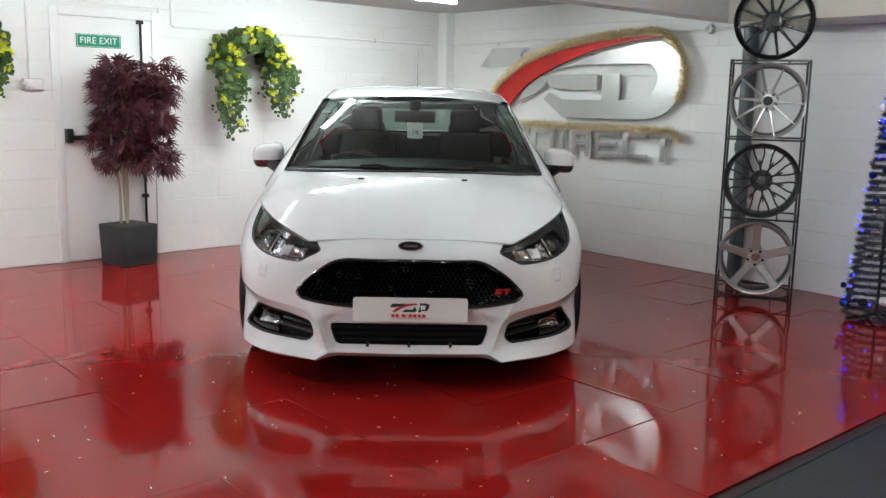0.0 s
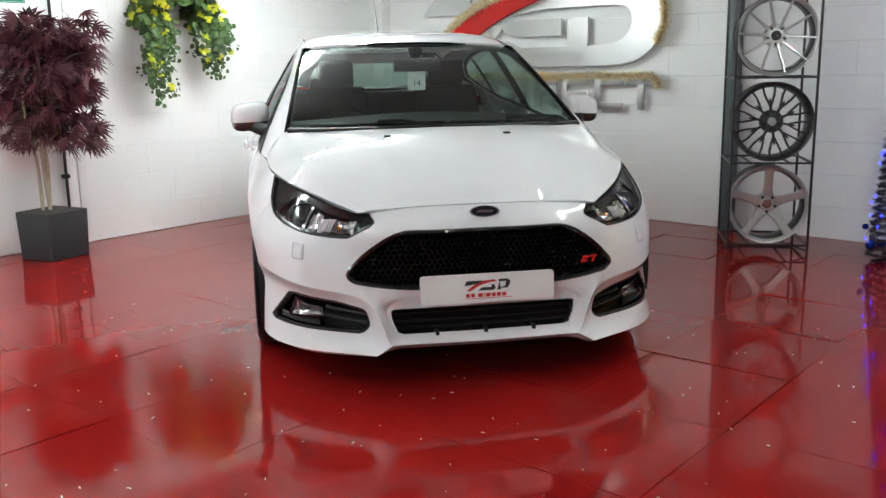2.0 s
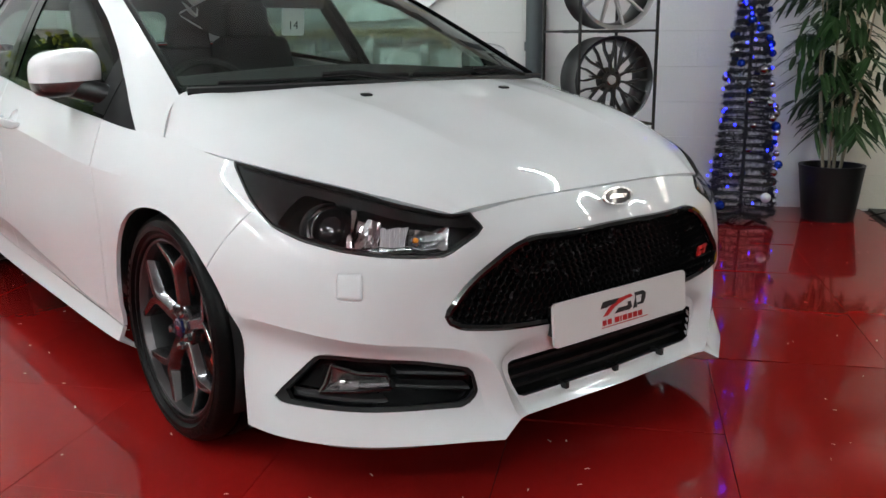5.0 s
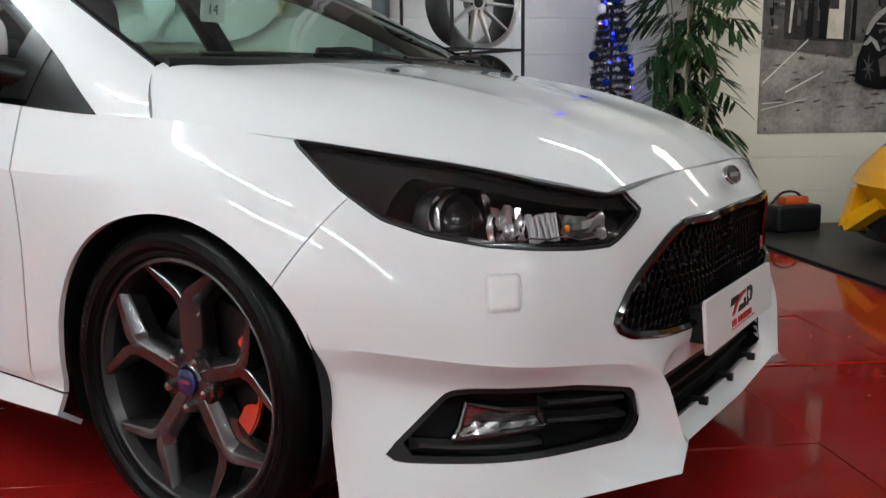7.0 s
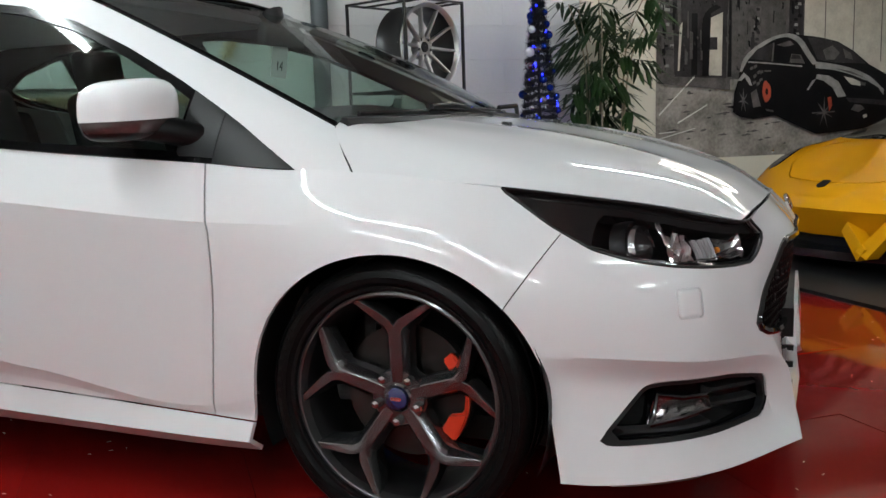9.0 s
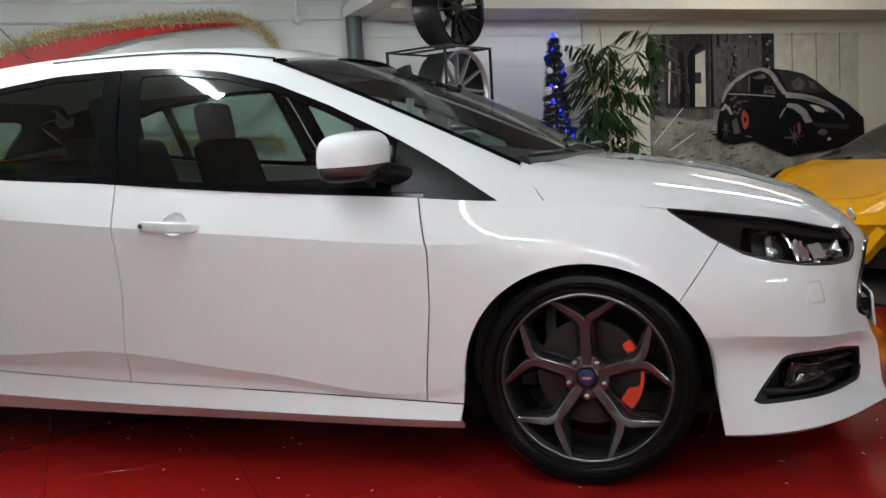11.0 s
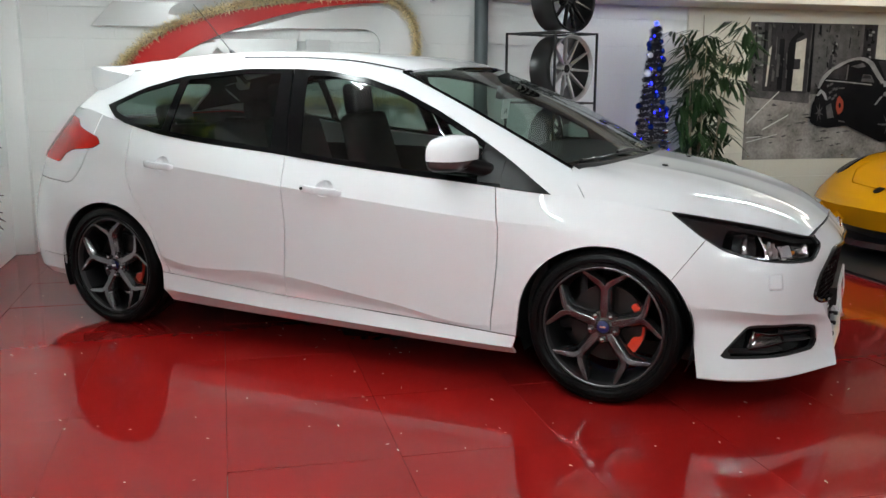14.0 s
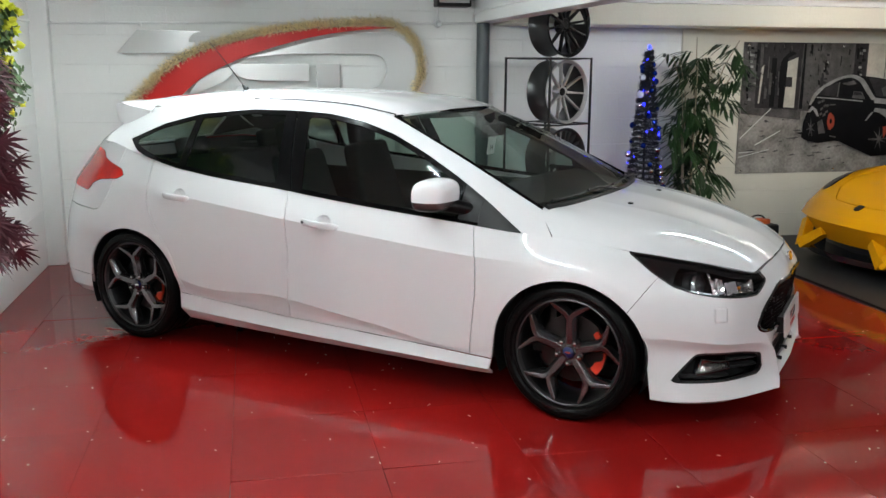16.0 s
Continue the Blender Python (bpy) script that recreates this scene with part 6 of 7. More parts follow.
def bamboo(u, v):
    rng = random.Random(5)
    t = room_thing("potted_bamboo", "tall green artificial bamboo in a black pot", "plant", u, v)
    obj("pot", *lathe([(0, .001), (0, .15), (.30, .185), (.33, .190), (.33, .170), (.29, .165), (.28, .001)], 32), BLACK, t, m=pose(0, 0, 0, 0, -90, 0))
    V, F = [], []
    for k in range(7):
        a = rng.uniform(0, 6.28)
        lean = rng.uniform(.08, .27)
        top = rng.uniform(1.55, 1.86)
        x0, y0 = .05 * math.cos(a), .05 * math.sin(a)
        pts = [Vector(p) for p in curve([(x0, y0, .28), (x0 * 1.6 + lean * .2 * math.cos(a), y0 * 1.6 + lean * .2 * math.sin(a), .8), (x0 + lean * .7 * math.cos(a), y0 + lean * .7 * math.sin(a), top * .85), (x0 + lean * 1.3 * math.cos(a), y0 + lean * 1.3 * math.sin(a), top)], 24)]
        obj("cane", *tube([tuple(p) for p in pts], .009, 8, .4), STEM, t)
        for p in pts[5:]:
            for _ in range(rng.choice((0, 0, 1, 1, 1, 2))):
                b = rng.uniform(0, 6.28)
                twig = Vector((math.cos(b), math.sin(b), rng.uniform(.0, .5))).normalized()
                L = rng.uniform(.10, .26)
                for j in range(rng.randint(5, 8)):
                    f = .25 + .75 * j / 6
                    at = p + twig * (L * f) - Vector((0, 0, .25 * (L * f) ** 2 * 6))
                    s = 1 if j % 2 else -1
                    d = (twig * .8 + twig.cross(Vector((0, 0, 1))) * s * .8 + Vector((0, 0, rng.uniform(-1.3, -.3)))).normalized()
                    blade(V, F, at, d, d.cross(Vector((0, 0, 1))).normalized(), rng.uniform(.13, .21), rng.uniform(.013, .019), .25, 4)
    V = [(min(x, U_WALL - .03 - u), y, z) for x, y, z in V]
    obj("leaves", V, F, BAMBOO_LEAF, t, "long narrow green leaves", smooth=False)
    return t


bamboo(2.06, -2.89)


def hanging_ivy(name_label, u, z_top, seed, width=.40, strands=((-.27, .40), (-.23, .56), (-.19, .68), (-.15, .72), (-.11, .66), (-.07, .40), (.13, .30), (.17, .42), (.21, .48), (.25, .50), (.29, .36))):
    """A wall basket: a bushy arch of round leaves and yellow flowers with trailing ends."""
    rng = random.Random(seed)
    t = room_thing("hanging_plant", name_label, "plant", u, V_WALL, z_top)
    V, F, VF, FF, VS, FS = [], [], [], [], [], []

    def leaf(at, size):
        n = (Vector((0, -1, .25)) + random_dir(rng) * .75).normalized()
        a = n.orthogonal().normalized()
        b = n.cross(a)
        k = len(V)
        V.append(tuple(at))
        for i in range(7):
            q = 2 * math.pi * i / 7
            r = size * (1.0 + .12 * math.cos(3 * q))
            V.append(tuple(at + a * (r * math.cos(q)) + b * (r * math.sin(q)) + n * (size * .22)))
        for i in range(7):
            F.append((k, k + 1 + i, k + 1 + (i + 1) % 7))

    def flower(at):
        for _ in range(9):
            d = (random_dir(rng) + Vector((0, -.9, .2))).normalized()
            blade(VF, FF, at, d, d.orthogonal().normalized(), rng.uniform(.030, .050), .019, .3, 3)

    for _ in range(520):
        a = rng.uniform(0, math.pi)
        r = width * rng.uniform(.55, 1.0)
        at = Vector((.05 + math.cos(a) * r * .95, -rng.uniform(.03, .42) * (.6 + .4 * math.sin(a)), -.36 + math.sin(a) * r * .88 + rng.uniform(-.04, .04)))
        leaf(at, rng.uniform(.024, .044))
        if rng.random() < .19:
            flower(at + Vector((0, -.04, 0)))
    for x, length in strands:
        px, pz = x * 1.25 + .05, -.28 - .25 * abs(x)
        pts = []
        steps = int(length / .03)
        for i in range(steps):
            px += rng.uniform(-.014, .014) + (.001 if x < 0 else -.0005)
            pz -= .027
            p = Vector((px, -.14 - .5 * abs(x) - .03 * math.sin(i * .4), pz))
            if p.z < -1.0:
                break
            pts.append(tuple(p))
            for _ in range(6 if i < steps * .75 else 3):
                leaf(p + Vector((rng.gauss(0, .03), rng.uniform(-.08, .06), rng.gauss(0, .02))), rng.uniform(.012, .026) * (1.2 - .5 * i / steps))
            if rng.random() < .09:
                flower(p + Vector((rng.uniform(-.03, .03), -.04, 0)))
        if len(pts) > 2:
            vs, fs = tube(pts, .0025, 4)
            n = len(VS)
            VS += vs
            FS += [tuple(i + n for i in q) for q in fs]
    for i in range(12 if len(strands) > 5 else 0):
        p = Vector((.36 + i * .024, -.06, -.36 - i * .004 + .02 * math.sin(i)))
        leaf(p, .012)
        leaf(p + Vector((0, 0, -.02)), .010)
    obj("basket", *lathe([(-.03, .001), (-.03, .04), (.06, .05), (.10, .055)], 20), BLACK, t, m=pose(.05, -.05, -.12, 0, -90, 0) @ Matrix.Diagonal((1, 1, .5, 1)))
    obj("stalks", VS, FS, LEAF, t)
    obj("leaves", V, F, IVY, t, "round green leaves", smooth=False)
    obj("blossom", VF, FF, FLOWER, t, "yellow flowers", smooth=False)["kind"] = "stuff"
    return t


hanging_ivy("artificial trailing ivy with yellow flowers on the wall", -.03, 1.93, 21, .345)
hanging_ivy("artificial trailing ivy with yellow flowers beside the socket", -2.30, 1.95, 22, .33, ((-.15, .3), (.0, .35), (.15, .3), (.22, .40)))


# ---- black tinsel tree ----
def tinsel_tree(u, v):
    rng = random.Random(8)
    t = room_thing("christmas_tree", "slim black tinsel christmas tree with blue lights", "christmas tree", u, v)
    obj("pole", *tube([(0, 0, .03), (0, 0, 1.70)], .010, 8), FIR, t)
    for k in range(4):
        a = math.radians(45 + 90 * k)
        obj("foot", *tube([(0, 0, .05), (.12 * math.cos(a), .12 * math.sin(a), .02), (.19 * math.cos(a), .19 * math.sin(a), .012)], .011, 6), FIR, t)
    V, F = [], []

    def radius(z):
        return .205 * (1 - (z - .10) / 1.66) ** .92 + .018

    turns = 36
    steps = 7000
    for i in range(steps):
        f = i / steps
        z = .04 + 1.68 * f
        ang = 2 * math.pi * turns * f
        zz = .04 + 1.68 * (math.floor(f * turns) + .55 * (f * turns % 1)) / turns
        R = radius(zz)
        c = Vector((R * .82 * math.cos(ang), R * .82 * math.sin(ang), zz))
        for _ in range(5):
            d = random_dir(rng)
            L = rng.uniform(.022, .046)
            w = d.orthogonal().normalized() * .0016
            n = len(V)
            b = c + d * L
            V += [tuple(c - w), tuple(c + w), tuple(b)]
            F.append((n, n + 1, n + 2))
    for k in range(turns):
        zz = .04 + 1.68 * (k + .3) / turns
        R = radius(zz) * .82
        vs, fs = tube([(R * math.cos(a), R * math.sin(a), zz + .012 * a / 6.28) for a in np.linspace(0, 6.28, 24)], .0035, 4)
        n = len(V)
        V += vs
        F += [tuple(i + n for i in q) for q in fs]
    obj("tinsel_spiral", V, F, FIR, t, "black tinsel spiral", smooth=False)
    bm = bmesh.new()
    bmesh.ops.create_icosphere(bm, subdivisions=3, radius=1)
    ball = bpy.data.meshes.new("bauble")
    bm.to_mesh(ball)
    bm.free()
    ball.polygons.foreach_set("use_smooth", [True] * len(ball.polygons))
    balls = []
    for mat in (BAUBLE_W, BAUBLE_S, BAUBLE_B, BLUE_LED):
        me = ball.copy()
        me.materials.append(mat)
        balls.append(me)
    for i in range(60):
        z = .07 + 1.54 * ((i * .618) % 1)
        a = rng.uniform(0, 6.28)
        R = radius(z)
        kind = rng.choice((0, 1, 1, 2, 2, 2))
        ob = new("bauble", balls[kind])
        ob.parent = t
        r = rng.uniform(.017, .030)
        ob.matrix_local = Matrix.LocRotScale((R * math.cos(a), R * math.sin(a), z), None, (r, r, r))
    for i in range(64):
        z = .06 + 1.58 * ((i * .618 + .3) % 1)
        a = rng.uniform(0, 6.28)
        R = radius(z) * .98
        ob = new("light", balls[3])
        ob.parent = t
        ob.matrix_local = Matrix.LocRotScale((R * math.cos(a), R * math.sin(a), z), None, (.0050, .0050, .0064))
    ob = new("top_light", balls[3])
    ob.parent = t
    ob.matrix_local = Matrix.LocRotScale((0, 0, 1.735), None, (.014, .014, .018))
    return t


tinsel_tree(1.90, -2.36)

# ---- framed poster: a dark car before an old brick yard ----
P_DARK = make("print_dark", (0.030, 0.028, 0.030), 0.35, vary=0.9, scale=9, fine=60, coat=0.02, spec=0.15)
P_MID = make("print_mid", (0.085, 0.08, 0.08), 0.35, vary=0.95, scale=12, fine=70, coat=0.02, spec=0.15)
P_GROUND = make("print_ground", (0.25, 0.235, 0.22), 0.35, vary=1.0, scale=5, fine=42, coat=0.02, spec=0.15)
P_PALE = make("print_pale", (0.50, 0.48, 0.42), 0.35, vary=0.3, scale=10, fine=50, coat=0.02, spec=0.15)
P_BLACK = make("print_black", (0.006, 0.006, 0.007), 0.3, vary=0.4, coat=0.02, spec=0.15)
P_SILVER = make("print_silver", (0.25, 0.25, 0.245), 0.35, vary=0.6, scale=14, coat=0.02, spec=0.15)
P_STEEL = make("print_grey", (0.085, 0.082, 0.08), 0.35, vary=0.7, scale=14, coat=0.02, spec=0.15)
P_LINE = make("print_white", (0.62, 0.62, 0.60), 0.35, vary=0.15, scale=30, coat=0.02, spec=0.15)
P_ORANGE = make("print_orange", (0.30, 0.055, 0.032), 0.35, vary=0.1, coat=0.02, spec=0.15)
poster = room_thing("wall_poster", "large wall print of a dark car in a brick yard", "poster", U_WALL - .004, 0)
layer = [0]


def printed(poly, mat, name="print_patch"):
    layer[0] += 1
    Vp, Fp = prism(poly, -.0120 - .00012 * layer[0], -.0118 - .00012 * layer[0], "yz")
    return obj(name, Vp, Fp, mat, poster, smooth=False)


PV0, PV1, PZ0, PZ1 = -3.51, -5.75, .605, 1.80
box("board", -.011, 0, PV1, PV0, PZ0, PZ1, P_GROUND, poster)
# yard wall, doors and pale buildings
printed([(PV0, PZ1), (PV0, 1.21), (-4.12, 1.18), (-4.80, 1.20), (-4.80, PZ1)], P_MID)
printed([(-4.79, PZ1), (-4.79, 1.10), (PV1, 1.10), (PV1, PZ1)], P_PALE)
for v in (-4.98, -5.25, -5.52):
    printed([(v, PZ1), (v, 1.3), (v - .008, 1.3), (v - .008, PZ1)], P_MID)
printed([(-3.64, PZ1), (-3.66, 1.21), (-4.10, 1.19), (-4.11, PZ1)], P_DARK)
printed([(-3.94, 1.62), (-3.93, 1.215), (-4.06, 1.21), (-4.065, 1.67)], P_PALE)
printed([(-3.95, 1.49), (-3.955, 1.40), (-4.02, 1.40), (-4.02, 1.49)], P_DARK)
printed([(-3.70, 1.57), (-3.685, 1.25), (-3.70, 1.25), (-3.725, 1.60)], P_PALE)
printed([(-3.80, 1.66), (-3.80, 1.22), (-3.85, 1.22), (-3.85, 1.66)], P_BLACK)
printed([(-4.12, PZ1), (-4.11, 1.20), (-4.145, 1.20), (-4.14, PZ1)], P_BLACK)
printed([(-4.14, PZ1), (-4.15, 1.40), (-4.29, 1.40), (-4.29, PZ1)], P_STEEL)
printed([(-4.40, PZ1), (-4.40, 1.40), (-4.62, 1.40), (-4.62, PZ1)], P_STEEL)
printed([(-4.65, PZ1), (-4.65, 1.45), (-4.78, 1.45), (-4.78, PZ1)], P_DARK)
rng = random.Random(3)
for k in range(64):
    v = rng.choice((rng.uniform(-3.62, -3.54), rng.uniform(-4.36, -4.31), rng.uniform(-4.75, -4.69)))
    z = rng.uniform(1.24, 1.77)
    printed([(v, z), (v, z - .020), (v - .032, z - .022), (v - .030, z)], rng.choice((P_DARK, P_BLACK, P_SILVER)), "print_brick")
for k in range(120):
    v = -3.53 - 1.24 * rng.random() ** 1.3
    z = rng.uniform(1.22, 1.76)
    if -4.08 < v < -3.92 and z < 1.66:
        continue
    w, h, s = rng.uniform(.006, .03), rng.choice((.02, .03, .05, .10, .2)), rng.uniform(-.008, .008)
    top = min(z + h, PZ1 - .01)
    printed([(v, top), (v + s, z), (v + s - w, z + s), (v - w * rng.uniform(.5, 1.2), top - .01)], rng.choice((P_DARK, P_BLACK, P_BLACK, P_MID, P_STEEL)), "print_fleck")
printed([(-3.88, 1.62)] + [(-3.90 - .18 * f, 1.66 + .06 * math.sin(math.pi * f)) for f in (.0, .25, .5, .75)] + [(-3.95, 1.66), (-3.935, 1.21), (-3.88, 1.21)], P_BLACK)
printed([(PV0, 1.21), (PV0, 1.16), (-4.12, 1.10), (-4.12, 1.19)], P_MID)
for k in range(40):
    v, z = rng.uniform(-4.6, -3.56), rng.uniform(.66, 1.12)
    w = rng.uniform(.03, .12)
    printed([(v, z), (v - w * .4, z - .006), (v - w, z), (v - w * .6, z + rng.uniform(.006, .014))], rng.choice((P_MID, P_STEEL, P_STEEL)), "print_stain")
# painted ground lines
for a, b, w in (((-3.515, .925), (-3.81, 1.20), .016), ((-3.67, .865), (-3.92, .995), .013), ((-3.515, .757), (-3.82, .828), .007), ((-3.515, .797), (-3.65, .808), .008)):
    printed([(a[0], a[1] + w), a, b, (b[0], b[1] + w * .7)], P_LINE)
printed([(-4.08, .98), (-4.30, .93), (-4.75, .87), (-5.2, .78), (-5.7, .80), (-5.7, 1.0), (-4.3, 1.0)], P_BLACK)
# the car in the print
printed([(-4.142, 0.938), (-4.152, 1.080), (-4.187, 1.178), (-4.196, 1.249), (-4.268, 1.362), (-4.401, 1.447), (-4.553, 1.503), (-4.693, 1.506), (-4.904, 1.487), (-5.083, 1.453), (-5.227, 1.385), (-5.391, 1.276), (-5.562, 1.197), (-5.771, 1.048), (-5.792, 0.818), (-5.283, 0.774), (-4.903, 0.749), (-4.519, 0.904), (-4.326, 0.881), (-4.198, 0.905)], P_BLACK)
printed([tuple(p) for p in curve([(-4.197, 1.235), (-4.228, 1.327), (-4.350, 1.426), (-4.519, 1.498), (-4.658, 1.511), (-4.738, 1.479), (-4.821, 1.383), (-4.899, 1.288)], 24)] + [tuple(p) for p in curve([(-4.853, 1.279), (-4.779, 1.362), (-4.704, 1.450), (-4.624, 1.485), (-4.512, 1.472), (-4.377, 1.404), (-4.268, 1.319), (-4.217, 1.235)], 24)], P_SILVER)
printed([(-4.279, 1.331), (-4.352, 1.401), (-4.484, 1.443), (-4.468, 1.308)], P_DARK)
printed([(-4.506, 1.307), (-4.525, 1.445), (-4.646, 1.470), (-4.734, 1.376), (-4.770, 1.286)], P_BLACK)
printed([(-4.523, 1.431), (-4.643, 1.461), (-4.679, 1.429), (-4.593, 1.415)], P_MID)
printed([(-4.475, 1.308), (-4.487, 1.446), (-4.501, 1.446), (-4.492, 1.307)], P_STEEL)
printed([(-4.638, 1.299), (-4.655, 1.362), (-4.742, 1.355), (-4.782, 1.288)], P_STEEL)
printed([(-4.650, 1.325), (-4.662, 1.357), (-4.732, 1.350), (-4.744, 1.324)], P_DARK)
printed([(-4.268, 1.311), (-4.461, 1.299), (-4.757, 1.274), (-4.758, 1.263), (-4.462, 1.289), (-4.269, 1.301)], P_SILVER)
printed([(-4.413, 1.243), (-4.473, 1.244), (-4.474, 1.233), (-4.414, 1.231)], P_STEEL)
printed([(-4.799, 1.483), (-4.940, 1.481), (-5.119, 1.435), (-5.227, 1.378), (-5.358, 1.282), (-5.054, 1.293), (-4.898, 1.317)], P_DARK)
printed([(-4.944, 1.389), (-5.031, 1.424), (-5.104, 1.365), (-5.053, 1.315), (-4.974, 1.316)], P_STEEL)
printed([(-5.129, 1.401), (-5.210, 1.363), (-5.230, 1.312), (-5.158, 1.327)], P_STEEL)
printed([tuple(p) for p in curve([(-4.874, 1.303), (-5.036, 1.284), (-5.214, 1.250), (-5.393, 1.186), (-5.538, 1.082)], 20)] + [tuple(p) for p in curve([(-5.539, 1.036), (-5.386, 1.135), (-5.198, 1.204), (-5.038, 1.238), (-4.880, 1.252)], 20)], P_SILVER)
printed([(-5.055, 1.252), (-5.215, 1.225), (-5.358, 1.172), (-5.233, 1.203)], P_MID)
printed([(-5.124, 1.198), (-5.234, 1.181), (-5.377, 1.150), (-5.485, 1.094), (-5.536, 1.036), (-5.379, 1.056), (-5.219, 1.109)], P_BLACK)
printed([(-5.146, 1.187), (-5.234, 1.171), (-5.324, 1.136), (-5.307, 1.112), (-5.218, 1.124)], P_PALE)
printed([(-5.306, 1.144), (-5.359, 1.136), (-5.356, 1.111), (-5.310, 1.118)], P_STEEL)
printed([(-4.893, 1.206), (-5.005, 1.195), (-5.098, 1.148), (-5.176, 1.034), (-5.092, 1.028), (-5.044, 1.103), (-4.954, 1.157), (-4.884, 1.173)], P_SILVER)
printed([(-4.801, 1.089), (-4.850, 1.159), (-4.884, 1.173), (-4.871, 1.152), (-4.818, 1.088)], P_SILVER)
printed([(-5.222, 0.931), (-5.259, 0.970), (-5.320, 0.964), (-5.357, 0.934), (-5.296, 0.908)], P_STEEL)
printed([(-5.340, 0.886), (-5.375, 0.892), (-5.385, 0.871), (-5.350, 0.860)], P_PALE)
printed([(-5.169, 1.025), (-5.593, 0.994), (-5.594, 0.951), (-5.206, 0.988)], P_DARK)
printed([(-4.179, 1.171), (-4.229, 1.229), (-4.280, 1.194), (-4.308, 1.131), (-4.284, 1.134), (-4.242, 1.194), (-4.207, 1.167)], P_SILVER)
printed([(-4.296, 1.077), (-4.345, 1.105), (-4.387, 0.977), (-4.320, 0.968)], P_STEEL)
printed([(-4.431, 0.955), (-4.503, 0.944), (-4.504, 0.930), (-4.440, 0.940)], P_STEEL)
printed([(-4.284, 1.262), (-4.310, 1.276), (-4.318, 1.258), (-4.292, 1.242)], P_STEEL)
printed([(-4.317, 1.276), (-4.343, 1.289), (-4.351, 1.272), (-4.325, 1.255)], P_STEEL)
printed([(-4.345, 1.232), (-4.372, 1.246), (-4.380, 1.229), (-4.353, 1.212)], P_STEEL)
printed([(-4.313, 1.204), (-4.339, 1.218), (-4.347, 1.201), (-4.321, 1.184)], P_STEEL)
printed([(-4.366, 1.175), (-4.393, 1.189), (-4.400, 1.172), (-4.374, 1.155)], P_STEEL)
printed([(-4.342, 1.147), (-4.369, 1.161), (-4.377, 1.144), (-4.350, 1.127)], P_STEEL)
printed([(-4.308, 1.155), (-4.334, 1.169), (-4.342, 1.151), (-4.316, 1.135)], P_STEEL)
printed([(-4.371, 1.232), (-4.398, 1.246), (-4.405, 1.228), (-4.379, 1.212)], P_STEEL)
printed([(-4.476, 1.084), (-4.475, 1.052), (-4.468, 1.033), (-4.456, 1.019), (-4.442, 1.006), (-4.427, 1.004), (-4.413, 1.024), (-4.402, 1.056), (-4.397, 1.085), (-4.399, 1.114), (-4.405, 1.146), (-4.417, 1.166), (-4.432, 1.164), (-4.448, 1.149), (-4.461, 1.135), (-4.471, 1.116)], P_ORANGE)
printed([(-4.450, 1.084), (-4.447, 1.066), (-4.438, 1.059), (-4.428, 1.067), (-4.423, 1.085), (-4.426, 1.103), (-4.435, 1.110), (-4.445, 1.102)], P_BLACK)
printed([(-4.294, 1.021), (-4.293, 0.974), (-4.281, 0.935), (-4.262, 0.908), (-4.239, 0.900), (-4.213, 0.910), (-4.191, 0.937), (-4.174, 0.977), (-4.166, 1.024), (-4.167, 1.071), (-4.178, 1.111), (-4.197, 1.138), (-4.221, 1.147), (-4.247, 1.137), (-4.270, 1.109), (-4.286, 1.069)], P_BLACK)
printed([(-4.229, 1.013), (-4.280, 0.993), (-4.231, 1.032)], P_MID)
printed([(-4.224, 1.019), (-4.254, 0.933), (-4.236, 1.026)], P_MID)
printed([(-4.224, 1.028), (-4.211, 0.940), (-4.236, 1.018)], P_MID)
printed([(-4.228, 1.032), (-4.181, 1.009), (-4.232, 1.013)], P_MID)
printed([(-4.234, 1.030), (-4.189, 1.089), (-4.226, 1.015)], P_MID)
printed([(-4.237, 1.022), (-4.227, 1.119), (-4.223, 1.023)], P_MID)
printed([(-4.234, 1.014), (-4.268, 1.076), (-4.226, 1.031)], P_MID)
printed([(-5.072, 0.913), (-5.067, 0.853), (-5.045, 0.802), (-5.012, 0.769), (-4.972, 0.758), (-4.930, 0.771), (-4.894, 0.806), (-4.869, 0.857), (-4.858, 0.918), (-4.863, 0.978), (-4.884, 1.029), (-4.917, 1.063), (-4.958, 1.074), (-5.000, 1.061), (-5.036, 1.026), (-5.062, 0.974)], P_BLACK)
printed([(-4.963, 0.906), (-5.046, 0.877), (-4.966, 0.925)], P_MID)
printed([(-4.958, 0.912), (-5.000, 0.800), (-4.971, 0.919)], P_MID)
printed([(-4.959, 0.920), (-4.928, 0.810), (-4.971, 0.910)], P_MID)
printed([(-4.963, 0.925), (-4.883, 0.899), (-4.966, 0.906)], P_MID)
printed([(-4.969, 0.923), (-4.899, 1.001), (-4.960, 0.908)], P_MID)
printed([(-4.972, 0.915), (-4.966, 1.039), (-4.958, 0.916)], P_MID)
printed([(-4.969, 0.907), (-5.031, 0.984), (-4.960, 0.924)], P_MID)
printed([(-4.995, 1.028), (-5.029, 1.035), (-5.039, 0.963), (-5.013, 0.921)], P_ORANGE)
printed([(-4.852, 0.918), (-5.068, 0.923), (-5.069, 0.915), (-4.853, 0.908)], P_STEEL)
for v, z in ((PV0 - .03, PZ0 + .03), (PV0 - .03, PZ1 - .03), (-4.50, PZ1 - .03), (-4.50, PZ0 + .03)):
    obj("fixing", *lathe([(0, .001), (.003, .009), (-.01, .010)], 14), CHROME, poster, m=pose(-.048, v, z, 0, 0, 180))

